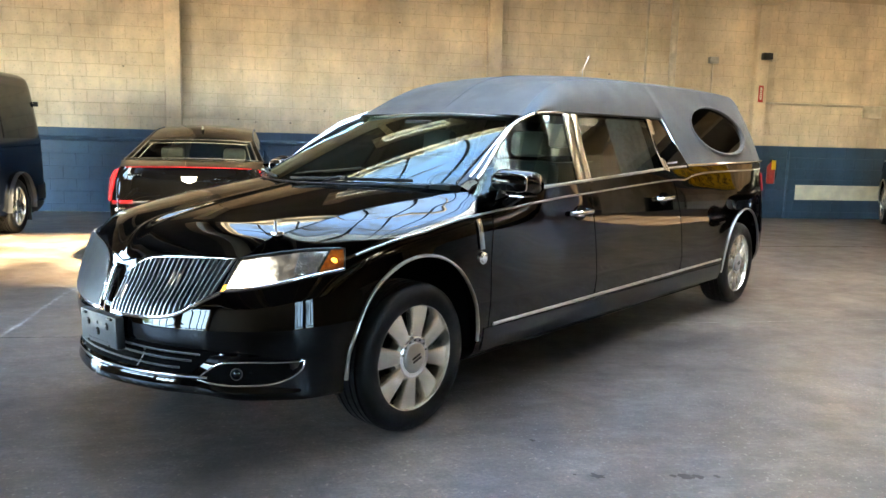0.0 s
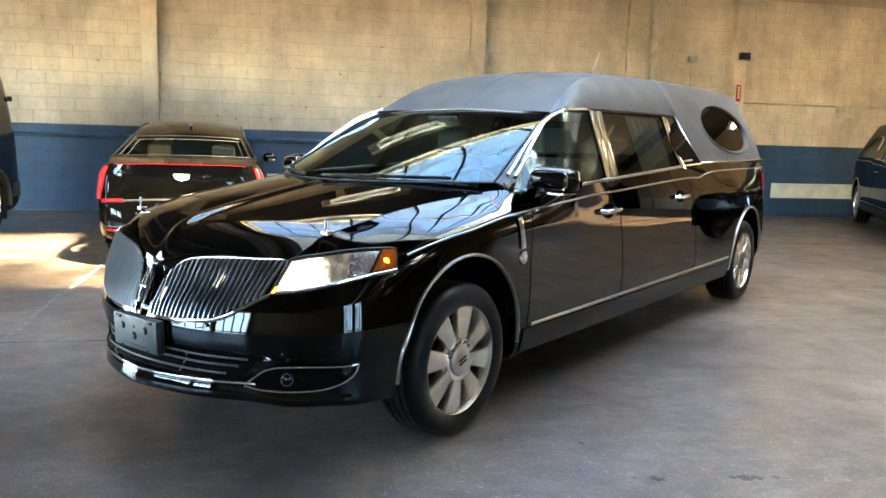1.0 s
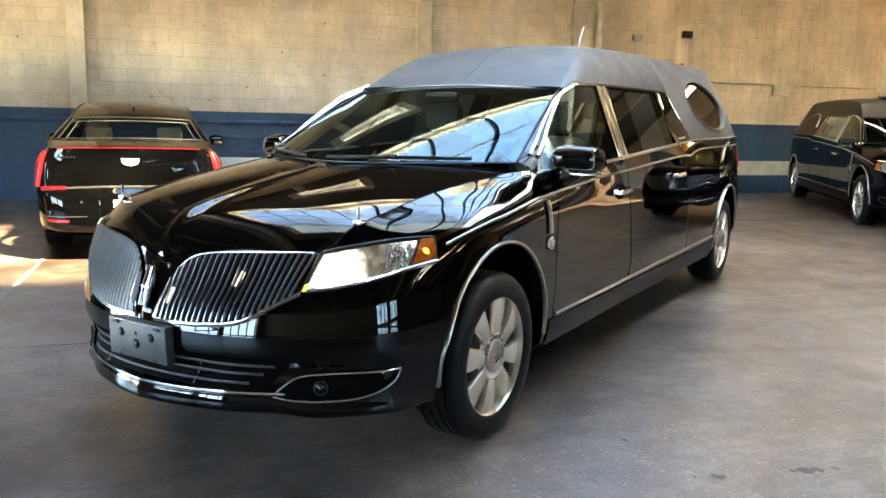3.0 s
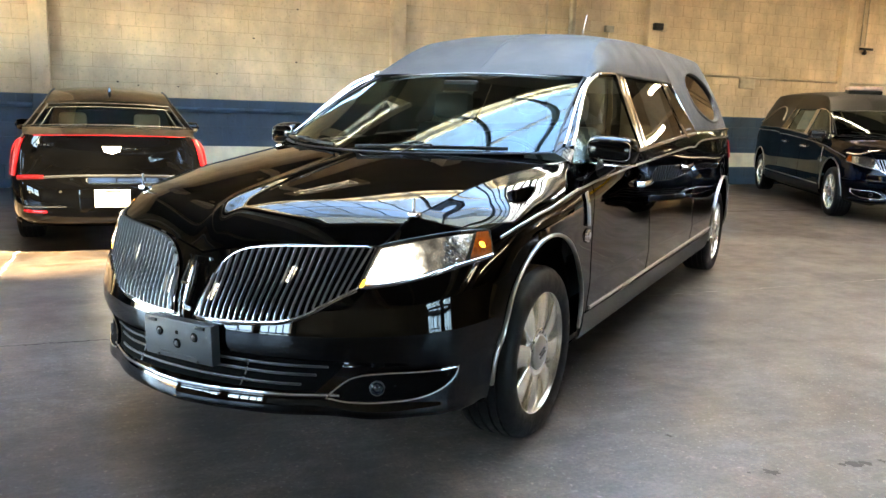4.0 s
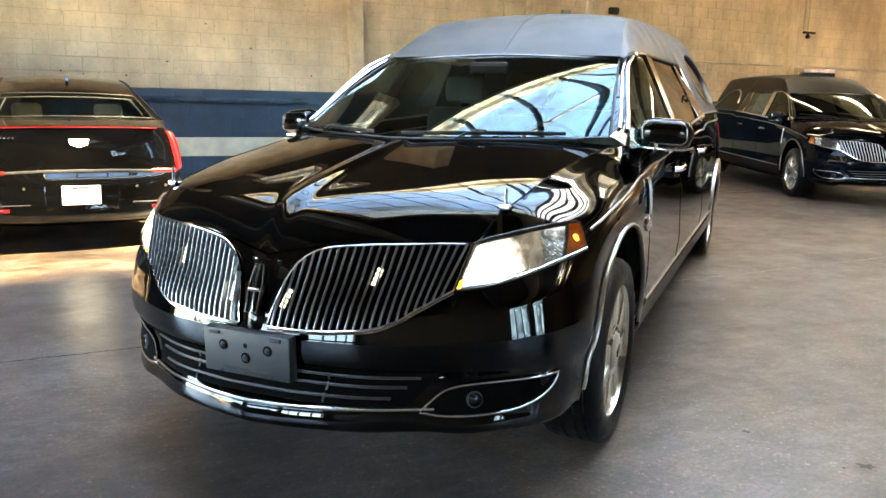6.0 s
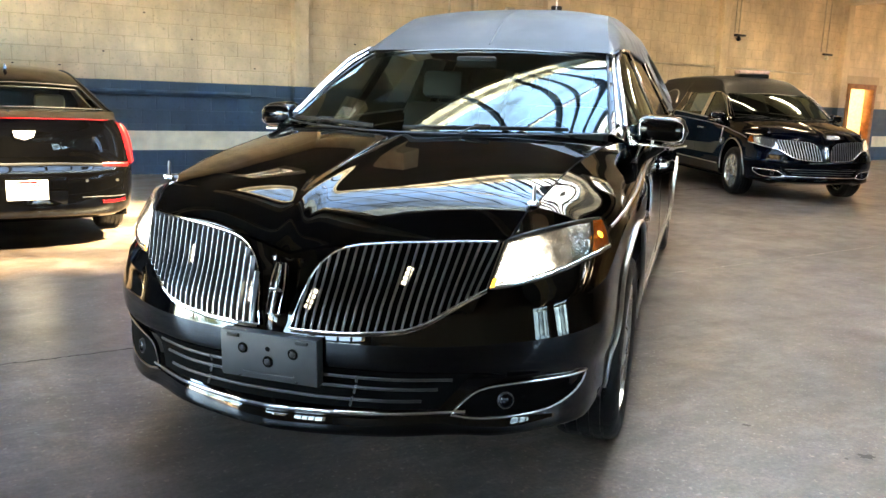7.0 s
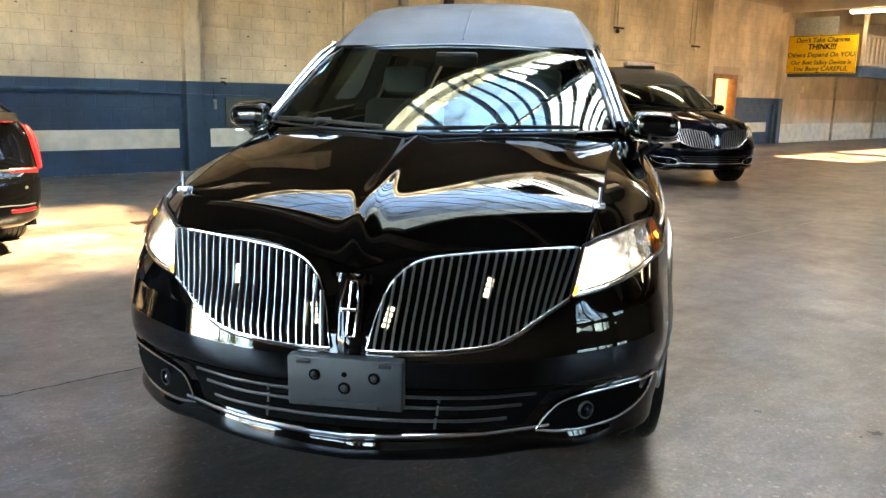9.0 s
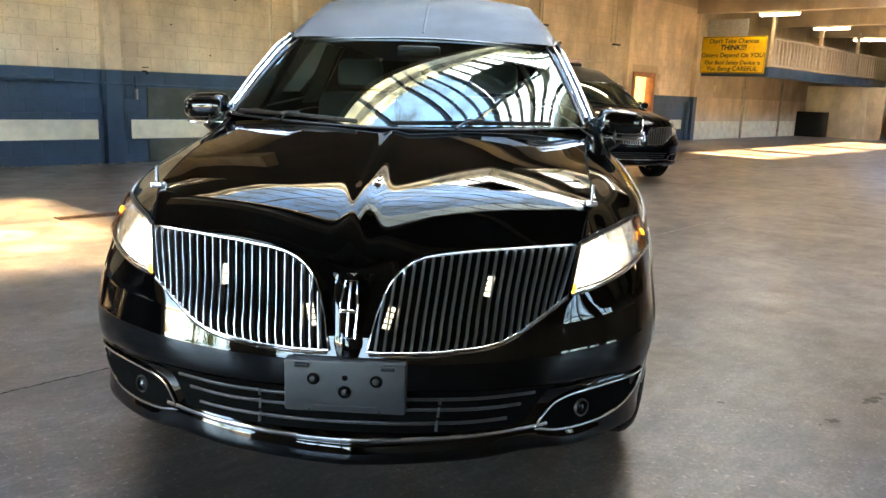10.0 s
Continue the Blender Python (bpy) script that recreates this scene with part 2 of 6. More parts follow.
class Build:
    """Gathers vertices and faces of one mesh."""

    def __init__(self):
        self.v, self.f = [], []

    def add(self, verts, faces):
        n = len(self.v)
        self.v += [tuple(map(float, q)) for q in verts]
        self.f += [tuple(i + n for i in q) for q in faces]
        return self

    def grid(self, g, closed=False):
        g = np.asarray(g, float)
        r, c = g.shape[:2]
        faces = []
        for i in range(r - 1):
            for j in range(c if closed else c - 1):
                k = (j + 1) % c
                faces.append((i * c + j, i * c + k, (i + 1) * c + k, (i + 1) * c + j))
        return self.add(g.reshape(-1, 3), faces)

    def sheet(self, g, thick, back):
        """A grid with thickness: its copy moved by the vector back * thick, and the rim."""
        g = np.asarray(g, float)
        b = g + np.asarray(back, float) * thick
        r, c = g.shape[:2]
        self.grid(g), self.grid(b[:, ::-1])
        for e0, e1 in ((g[0], b[0]), (g[-1][::-1], b[-1][::-1]), (g[::-1, 0], b[::-1, 0]), (g[:, -1], b[:, -1])):
            self.grid(np.stack([e1, e0]))
        return self

    def tube(self, p, w, h=None, n=8, up=(0, 0, 1), closed=False):
        """A round or flattened bar along the polyline p."""
        p = np.asarray(p, float)
        h = w if h is None else h
        if closed:
            t = np.roll(p, -1, 0) - np.roll(p, 1, 0)
        else:
            t = np.gradient(p, axis=0)
        t /= np.linalg.norm(t, axis=1)[:, None] + 1e-9
        up = np.broadcast_to(np.asarray(up, float), p.shape)
        s = np.cross(t, up)
        s /= np.linalg.norm(s, axis=1)[:, None] + 1e-9
        o = np.cross(s, t)
        a = np.arange(n) * 2 * np.pi / n
        ring = p[:, None] + 0.5 * w * np.cos(a)[None, :, None] * s[:, None] + 0.5 * h * np.sin(a)[None, :, None] * o[:, None]
        if closed:
            ring = np.concatenate([ring, ring[:1]])
        base = len(self.v)
        self.grid(ring, True)
        if not closed:
            m = len(p)
            self.f += [tuple(base + i for i in range(n))[::-1], tuple(base + (m - 1) * n + i for i in range(n))]
        return self

    def box(self, lo, hi, m=None, bevel=0.0):
        bm = bmesh.new()
        bmesh.ops.create_cube(bm, size=1)
        lo, hi = Vector(lo), Vector(hi)
        for v in bm.verts:
            v.co = Vector([(lo[k] + hi[k]) / 2 + v.co[k] * (hi[k] - lo[k]) for k in range(3)])
        if bevel:
            bmesh.ops.bevel(bm, geom=bm.edges[:], offset=bevel, segments=2, affect="EDGES", profile=0.5)
        if m is not None:
            bm.transform(m)
        bm.verts.index_update()
        self.add([v.co for v in bm.verts], [[v.index for v in q.verts] for q in bm.faces])
        bm.free()
        return self

    def lathe(self, prof, axis_at, n=48, m=None):
        """Turns the profile (offset along x, radius) round the x axis through axis_at."""
        a = np.arange(n) * 2 * np.pi / n
        g = np.array([[(axis_at[0] + x, axis_at[1] + r * math.cos(t), axis_at[2] + r * math.sin(t)) for t in a] for x, r in prof])
        return self.grid(g, True)

    def mesh(self, name, smooth=True, merge=0.0):
        me = bpy.data.meshes.new(name)
        me.from_pydata(self.v, [], self.f)
        me.validate()
        if merge:
            bm = bmesh.new()
            bm.from_mesh(me)
            bmesh.ops.remove_doubles(bm, verts=bm.verts, dist=merge)
            bmesh.ops.recalc_face_normals(bm, faces=bm.faces)
            bm.to_mesh(me)
            bm.free()
        if smooth:
            me.shade_smooth()
            me.set_sharp_from_angle(angle=radians(38 if smooth is True else smooth))
        return me


OUTWARD = (BLACK, NAVY, VAN_PAINT, VINYL, VINYL_DARK, PLASTIC)


def outward(me):
    """Faces of a car's shell turned to look away from the car's long axis."""
    bm = bmesh.new()
    bm.from_mesh(me)
    bmesh.ops.recalc_face_normals(bm, faces=bm.faces)
    vote = 0.0
    for f in bm.faces:
        c = f.calc_center_median()
        vote += f.calc_area() * f.normal.dot(c - Vector((0, max(0.0, min(4.0, c.y)), 0.75)))
    if vote < 0:
        bmesh.ops.reverse_faces(bm, faces=bm.faces)
    bm.to_mesh(me)
    bm.free()


def part(name, build, mat, parent, label="", smooth=True, merge=0.0):
    """One mesh object under a thing or a part."""
    me = build if isinstance(build, bpy.types.Mesh) else build.mesh(name, smooth, merge)
    if not me.materials:
        me.materials.append(mat)
    if mat in OUTWARD:
        outward(me)
    ob = new(name, me)
    ob.parent = parent
    if label:
        ob["label"] = label
    return ob


def thing(name, m, label, category, group="", kind=""):
    ob = new(name)
    ob.empty_display_size = 0.2
    ob.matrix_world = m
    return tagged(ob, label, category, group, kind)


def solid(name, build, mat, label, category, group="", kind="", m=None, smooth=True):
    """A top-level thing of one mesh."""
    ob = new(name, build.mesh(name, smooth))
    ob.data.materials.append(mat)
    if m is not None:
        ob.matrix_world = m
    return tagged(ob, label, category, group, kind)

# ---- the place: s runs along the long block wall, n towards it ----
HALL = Matrix(((U.x, N.x, 0, 0), (U.y, N.y, 0, 0), (0, 0, 1, 0), (0, 0, 0, 1)))   # (s, n, z) to world
WALL_N, S0, S1, N0 = 10.0, -10.0, 42.0, -10.0
PILASTERS = (-7.6, -2.27, 3.36, 8.64, 13.82, 18.68, 23.05)
PAINT_Z, STRIPE = 1.44, (0.38, 0.68)
BEAM_Z, ROOF_Z = 4.1, 4.9


def concrete_floor():
    """Old sealed concrete: brown-grey patches, tyre-dark areas, pale scuffs, pits and uneven gloss."""
    m, nt, b = material("polished_concrete")
    tc = nt.nodes.new("ShaderNodeTexCoord")

    def noise_at(scale, detail=6, rough=0.6, stretch=(1, 1, 1), warp=0.0):
        mp = nt.nodes.new("ShaderNodeMapping")
        mp.inputs["Scale"].default_value = stretch
        nt.links.new(tc.outputs["Object"], mp.inputs["Vector"])
        nz = nt.nodes.new("ShaderNodeTexNoise")
        nz.inputs["Scale"].default_value, nz.inputs["Detail"].default_value, nz.inputs["Roughness"].default_value, nz.inputs["Distortion"].default_value = scale, detail, rough, warp
        nt.links.new(mp.outputs[0], nz.inputs["Vector"])
        return nz.outputs["Fac"]

    def remap(sock, f0, f1, t0, t1):
        r = nt.nodes.new("ShaderNodeMapRange")
        for k, v in zip(("From Min", "From Max", "To Min", "To Max"), (f0, f1, t0, t1)):
            r.inputs[k].default_value = v
        nt.links.new(sock, r.inputs["Value"])
        return r.outputs[0]

    def times(a, b_):
        r = nt.nodes.new("ShaderNodeMix")
        r.data_type, r.blend_type = "RGBA", "MULTIPLY"
        r.inputs["Factor"].default_value = 1.0
        nt.links.new(a, r.inputs["A"])
        nt.links.new(b_, r.inputs["B"])
        return r.outputs["Result"]
    big, mid, fine = noise_at(0.42, 5, 0.6, warp=0.2), noise_at(1.9, 6, 0.62), noise_at(55, 5, 0.7)
    streak, pits = noise_at(1.1, 7, 0.75, (0.35, 1.8, 1), 0.1), noise_at(38, 4, 0.6)
    ramp = nt.nodes.new("ShaderNodeValToRGB")
    el = ramp.color_ramp.elements
    el[0].position, el[0].color = 0.38, (0.038, 0.030, 0.028, 1)
    el[1].position, el[1].color = 0.62, (0.112, 0.096, 0.091, 1)
    el.new(0.5).color = (0.073, 0.060, 0.056, 1)
    nt.links.new(big, ramp.inputs[0])
    col = times(ramp.outputs[0], remap(mid, 0.36, 0.64, 0.66, 1.36))
    col = times(col, remap(streak, 0.42, 0.64, 0.92, 1.28))
    col = times(col, remap(fine, 0.36, 0.64, 0.62, 1.45))
    stain = nt.nodes.new("ShaderNodeValToRGB")
    stain.color_ramp.elements[0].position, stain.color_ramp.elements[0].color = 0.46, (1, 1, 1, 1)
    stain.color_ramp.elements[1].position, stain.color_ramp.elements[1].color = 0.60, (1.0, 0.90, 0.80, 1)
    nt.links.new(noise_at(0.9, 7, 0.68), stain.inputs[0])
    col = times(col, stain.outputs[0])
    # pale grit, and the browner pour of the slab beyond the long joint
    col = times(col, remap(noise_at(7.0, 7, 0.72), 0.38, 0.64, 0.70, 1.32))
    grit = remap(noise_at(30, 3, 0.55), 0.635, 0.68, 1.0, 2.2)
    col = times(col, grit)
    sep, pour = nt.nodes.new("ShaderNodeSeparateXYZ"), nt.nodes.new("ShaderNodeValToRGB")
    nt.links.new(tc.outputs["Object"], sep.inputs[0])
    pour.color_ramp.elements[0].position, pour.color_ramp.elements[0].color = 0.49, (0.92, 0.86, 0.83, 1)
    pour.color_ramp.elements[1].position, pour.color_ramp.elements[1].color = 0.51, (1.20, 1.09, 0.95, 1)
    nt.links.new(remap(sep.outputs["Y"], -3.83, 6.17, 0.0, 1.0), pour.inputs[0])
    col = times(col, pour.outputs[0])
    # pale dust in specks and scuffs, and dried dark drips

    def lay(under, mask, tint):
        r = nt.nodes.new("ShaderNodeMix")
        r.data_type = "RGBA"
        nt.links.new(mask, r.inputs["Factor"])
        nt.links.new(under, r.inputs["A"])
        r.inputs["B"].default_value = (*tint, 1)
        return r.outputs["Result"]

    def both_of(a, c):
        r = nt.nodes.new("ShaderNodeMath")
        r.operation = "MULTIPLY"
        nt.links.new(a, r.inputs[0])
        nt.links.new(c, r.inputs[1])
        return r.outputs[0]
    col = lay(col, both_of(remap(noise_at(46, 2, 0.5), 0.635, 0.69, 0, 1), remap(noise_at(1.2, 5), 0.42, 0.60, 0.15, 1)), (0.26, 0.245, 0.235))
    col = lay(col, both_of(remap(noise_at(5.5, 8, 0.78, (0.55, 1.7, 1), 0.3), 0.50, 0.68, 0, 0.75), remap(noise_at(0.8, 4), 0.38, 0.60, 0.2, 1)), (0.20, 0.18, 0.17))
    col = lay(col, remap(noise_at(1.7, 8, 0.8, (1, 1, 1), 0.6), 0.55, 0.66, 0, 0.6), (0.028, 0.018, 0.015))
    nt.links.new(col, b.inputs["Base Color"])
    relief = nt.nodes.new("ShaderNodeBump")
    relief.inputs["Strength"].default_value, relief.inputs["Distance"].default_value = 0.12, 0.01
    nt.links.new(noise_at(9, 8, 0.7), relief.inputs["Height"])
    nt.links.new(relief.outputs[0], b.inputs["Normal"])
    nt.links.new(relief.outputs[0], b.inputs["Coat Normal"])
    nt.links.new(remap(noise_at(3.0, 7, 0.68), 0.36, 0.66, 0.30, 0.46), b.inputs["Roughness"])
    b.inputs["Specular IOR Level"].default_value = 0.8
    nt.links.new(remap(noise_at(1.3, 6, 0.65), 0.38, 0.62, 0.10, 0.36), b.inputs["Coat Weight"])
    nt.links.new(remap(noise_at(4.5, 7, 0.7), 0.36, 0.66, 0.29, 0.44), b.inputs["Coat Roughness"])
    return m


FLOOR = concrete_floor()


def wall_paint(name, base, rough, stain, worn):
    """Thick old paint on blocks: each block a shade of its own, drifting stains, scuffs and pinholes over the whole wall."""
    m, nt, b = material(name)
    geo, info = nt.nodes.new("ShaderNodeNewGeometry"), nt.nodes.new("ShaderNodeObjectInfo")

    def noise_at(scale, detail, stretch=(1, 1, 1)):
        mp = nt.nodes.new("ShaderNodeMapping")
        mp.inputs["Scale"].default_value = stretch
        nt.links.new(geo.outputs["Position"], mp.inputs["Vector"])
        nz = nt.nodes.new("ShaderNodeTexNoise")
        nz.inputs["Scale"].default_value, nz.inputs["Detail"].default_value, nz.inputs["Roughness"].default_value = scale, detail, 0.65
        nt.links.new(mp.outputs[0], nz.inputs["Vector"])
        return nz.outputs["Fac"]

    def remap(sock, f0, f1, t0, t1):
        r = nt.nodes.new("ShaderNodeMapRange")
        for k, v in zip(("From Min", "From Max", "To Min", "To Max"), (f0, f1, t0, t1)):
            r.inputs[k].default_value = v
        nt.links.new(sock, r.inputs["Value"])
        return r.outputs[0]

    def math2(op, a, c):
        r = nt.nodes.new("ShaderNodeMath")
        r.operation = op
        for k, v in enumerate((a, c)):
            if isinstance(v, float):
                r.inputs[k].default_value = v
            else:
                nt.links.new(v, r.inputs[k])
        return r.outputs[0]
    own = math2("FRACT", math2("ADD", info.outputs["Random"], geo.outputs["Random Per Island"]), 0.0)
    k = remap(own, 0, 1, 0.975, 1.025)
    k = math2("MULTIPLY", k, remap(noise_at(0.7, 6), 0.36, 0.64, 1 - stain, 1 + stain))
    k = math2("MULTIPLY", k, remap(noise_at(1.6, 7, (1, 1, 0.3)), 0.36, 0.64, 1 - stain * 0.6, 1 + stain * 0.6))
    k = math2("MULTIPLY", k, remap(noise_at(22, 5), 0.32, 0.42, 1 - worn, 1.0))
    sc = nt.nodes.new("ShaderNodeVectorMath")
    sc.operation = "SCALE"
    sc.inputs[0].default_value = base
    nt.links.new(k, sc.inputs["Scale"])
    nt.links.new(sc.outputs[0], b.inputs["Base Color"])
    nt.links.new(remap(noise_at(3, 5), 0.3, 0.7, rough - 0.1, rough + 0.1), b.inputs["Roughness"])
    bp = nt.nodes.new("ShaderNodeBump")
    bp.inputs["Strength"].default_value, bp.inputs["Distance"].default_value = 0.35, 0.004
    nt.links.new(noise_at(70, 4), bp.inputs["Height"])
    nt.links.new(bp.outputs[0], b.inputs["Normal"])
    return m


TAN = wall_paint("tan_wall_paint", (0.61, 0.472, 0.315), 0.6, 0.24, 0.25)
BLUE = wall_paint("blue_wall_paint", (0.030, 0.066, 0.108), 0.45, 0.22, 0.3)
WHITE = plain("white_band_paint", (0.74, 0.70, 0.54), 0.5, 0, 0, 0.12, 4, 0.2, 60)
# deck colour set far below the beams' tan to keep its reflections dark
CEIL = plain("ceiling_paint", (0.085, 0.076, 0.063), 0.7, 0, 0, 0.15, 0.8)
BEAM = plain("beam_paint", (0.55, 0.45, 0.31), 0.6, 0, 0, 0.2, 1.2)
STEEL = plain("rusty_beige_steel", (0.50, 0.42, 0.30), 0.6, 0.0, 0, 0.3, 3)
SOUTH = plain("brown_wall_paint", (0.11, 0.087, 0.063), 0.7, 0, 0, 0.25, 0.8)
BAR = plain("dark_bar", (0.02, 0.02, 0.022), 0.6)
PIPE = plain("painted_pipe", (0.46, 0.38, 0.27), 0.5, 0, 0, 0.2, 6)
WOOD = plain("door_wood", (0.33, 0.13, 0.045), 0.45, 0, 0.2, 0.25, 8)
YELLOW = plain("sign_yellow", (0.85, 0.52, 0.015), 0.4, 0, 0, 0.06, 6)


def structure(name, build, mat, label="", category="", smooth=False):
    ob = new(name, build.mesh(name, smooth))
    ob.data.materials.append(mat)
    ob.matrix_world = HALL
    return tagged(ob, label or name.replace("_", " "), category or "structure", "", "structure")


structure("floor", Build().box((S0 - 30, N0 - 30, -0.3), (S1 + 30, WALL_N + 30, 0)), FLOOR, "stained grey-brown polished concrete floor with cracks", "floor")

# long wall with its blue dado
DOOR_S = (19.12, 20.45)
wall = Build()
for a, b, z0, z1 in ((S0, DOOR_S[0], PAINT_Z, 6), (DOOR_S[0], DOOR_S[1], 2.1, 6), (DOOR_S[1], S1, PAINT_Z, 6)):
    wall.box((a, WALL_N, z0), (b, WALL_N + 0.25, z1))
MORTAR = wall_paint("painted_joint", (0.50, 0.375, 0.235), 0.7, 0.18, 0.2)
wall_north = structure("wall_north", wall, MORTAR, "tan painted concrete block wall", "wall")
dado = Build()
for a, b in ((S0, DOOR_S[0]), (DOOR_S[1], 23.2)):
    dado.box((a, WALL_N, 0), (b, WALL_N + 0.25, PAINT_Z))
structure("wall_dado", dado, BLUE, "dark blue painted lower block wall", "wall")
structure("wall_far_low", Build().box((23.2, WALL_N, 0), (S1, WALL_N + 0.25, PAINT_Z)), TAN, "tan lower wall under the gallery", "wall")
structure("white_skirting", Build().box((23.3, WALL_N - 0.012, 0), (33.0, WALL_N - 0.001, 0.62), None, 0.003), WHITE, "white painted low band under the gallery", "wall band")

for s in PILASTERS:
    p = Build().box((s - 0.13, WALL_N - 0.16, PAINT_Z), (s + 0.13, WALL_N - 0.001, BEAM_Z + 0.3), None, 0.012)
    structure("pilaster", p, TAN, "tan painted steel pilaster on the block wall", "pilaster")
    p = Build().box((s - 0.13, WALL_N - 0.16, 0), (s + 0.13, WALL_N - 0.001, PAINT_Z), None, 0.012)
    structure("pilaster_foot", p, BLUE, "blue painted foot of the pilaster", "pilaster")

# white band, one board of paint between two pilasters
for a, b in ((-0.9, 3.15), (3.68, 8.1), (9.65, 13.4), (14.3, 18.2), (20.6, 22.5)):
    structure("white_band", Build().box((a, WALL_N - 0.012, STRIPE[0]), (b, WALL_N - 0.001, STRIPE[1]), None, 0.003), WHITE, "white painted band on the blue wall", "wall band")

# roof deck with its skylights, beams across the hall
# each skylight: s from, s to, n from, n to, milky panels or clear
# the milky ones at s 8.2 and 10.7 are unseen, added to brighten the floor
SKIES = ((-1.7, 5.8, -1.1, 3.8, False), (6.5, 8.0, 2.0, 3.5, True), (10.7, 12.9, 1.8, 4.0, True), (14.0, 15.6, 5.0, 6.6, True), (0.3, 1.5, 6.3, 7.3, True), (8.2, 11.2, -7.0, -5.2, True), (20.0, 34.0, 1.5, 3.9, False))
cuts_s = sorted({S0, S1, *(v for k in SKIES for v in k[:2])})
cuts_n = sorted({N0, WALL_N, *(v for k in SKIES for v in k[2:4])})


def open_sky(s, n):
    return any(a < s < b and c < n < d for a, b, c, d, _ in SKIES)


roof = Build()
for a, b in zip(cuts_s, cuts_s[1:]):
    for c, d in zip(cuts_n, cuts_n[1:]):
        if not open_sky((a + b) / 2, (c + d) / 2):
            roof.box((a, c, ROOF_Z), (b, d, ROOF_Z + 0.2))
structure("ceiling", roof, CEIL, "dark brown painted roof deck", "ceiling")


def across(name, s, half, z0, label):
    """A beam over the whole width that stops at the skylights."""
    for c, d in zip(cuts_n, cuts_n[1:]):
        if (s > 20 or not open_sky(s, (c + d) / 2)) and not (3.7 < c < 6.5 and -3 < s < 4):
            structure(name, Build().box((s - half, c, z0), (s + half, d - 0.002, ROOF_Z), None, 0.008), BEAM, label, "beam")


for s in PILASTERS + (28.3, 33.6):
    across("beam", s, 0.17, BEAM_Z, "tan painted roof beam")
for s in (-5.0, 0.5, 7.3, 11.2, 16.2, 21.0):
    across("purlin", s, 0.07, ROOF_Z - 0.26, "tan painted roof purlin")
for a, b, c, d, milky in SKIES:
    lip = Build()
    for lo, hi in (((a - 0.16, c - 0.16), (a, d + 0.16)), ((b, c - 0.16), (b + 0.16, d + 0.16)), ((a, c - 0.16), (b, c)), ((a, d), (b, d + 0.13))):
        lip.box((*lo, ROOF_Z - 0.2), (*hi, ROOF_Z + 0.45))
    structure("skylight_curb", lip, STEEL, "beige rusty steel skylight frame", "skylight")
    count = round((b - a) / 0.75)
    for k in range(count):
        s = a + (b - a) * k / count
        if k:
            structure("skylight_bar", Build().box((s - 0.018, c, ROOF_Z + 0.28), (s + 0.018, d, ROOF_Z + 0.36)), BAR, "dark skylight glazing bar", "skylight")
        e = (b - a) / count
        clouded = milky or (a < 0 and k > 7)
        at = -0.2 if a < 0 and not clouded else c - 0.1
        structure("skylight_panel", Build().box((s, at, ROOF_Z + 0.37), (s + e - 0.001, d + 0.1, ROOF_Z + 0.376)), MILKY if clouded else CLEAR if a > 19 else DUSTY, "milky fibreglass roof panel" if clouded else "dusty roof glass pane", "skylight")
        # added panels scatter the direct sun here, so its patch ends sooner
        if at > c:
            structure("skylight_panel", Build().box((s, c - 0.1, ROOF_Z + 0.37), (s + e - 0.001, at - 0.002, ROOF_Z + 0.376)), SUN_TRIM, "added translucent roof panel trimming the sun patch", "skylight")
    for k in range(7 if a < 0 else 99, count):           # the newer panels at the end are carried by closer bars
        for t in (1 / 3, 2 / 3):
            s = a + (b - a) * (k + t) / count
            structure("skylight_bar", Build().box((s - 0.010, c, ROOF_Z + 0.30), (s + 0.010, d, ROOF_Z + 0.35)), BAR, "dark skylight glazing bar", "skylight")
    for n in ((0.65, 2.1) if a < 0 else (c + (d - c) * 0.5,)):
        structure("skylight_bar", Build().box((a, n - 0.022, ROOF_Z + 0.27), (b, n + 0.022, ROOF_Z + 0.35)), BAR, "dark skylight glazing bar", "skylight")

structure("roof_vent", Build().box((4.32, 2.12, ROOF_Z + 0.10), (5.04, 3.05, ROOF_Z + 0.27), None, 0.02).box((4.42, 2.22, ROOF_Z + 0.02), (4.94, 2.95, ROOF_Z + 0.09), None, 0.02), BAR, "dark square vent hood under the skylight", "vent")

# end walls and the wall behind, with the open gateway that lets in the low sun
GATE = (0.6, 5.6, 3.6)
PANES = ((-9.4, -5.8), (-5.2, -1.6))      # the glazed fronts beside the gateway
SILL, HEAD = 1.3, 3.4
west = Build()
for a, b in ((N0, PANES[0][0]), (PANES[0][1], PANES[1][0]), (PANES[1][1], GATE[0]), (GATE[1], WALL_N)):
    west.box((S0 - 0.3, a, 0), (S0, b, 6))
west.box((S0 - 0.3, GATE[0], GATE[2]), (S0, GATE[1], 6))
for a, b in PANES:
    west.box((S0 - 0.3, a, 0), (S0, b, SILL))
    west.box((S0 - 0.3, a, HEAD), (S0, b, 6))
    for k in range(1, 4):
        n = a + (b - a) * k / 4
        structure("window_bar", Build().box((S0 - 0.2, n - 0.05, SILL), (S0 - 0.1, n + 0.05, HEAD), None, 0.008), BAR, "dark upright window bar", "window")
    structure("window_bar", Build().box((S0 - 0.19, a, 2.30), (S0 - 0.11, b, 2.38), None, 0.008), BAR, "dark window rail", "window")
structure("wall_west", west, TAN, "tan block end wall with an open gateway", "wall")
structure("wall_east", Build().box((S1, N0, 0), (S1 + 0.3, WALL_N, 6)), TAN, "tan far end wall", "wall")
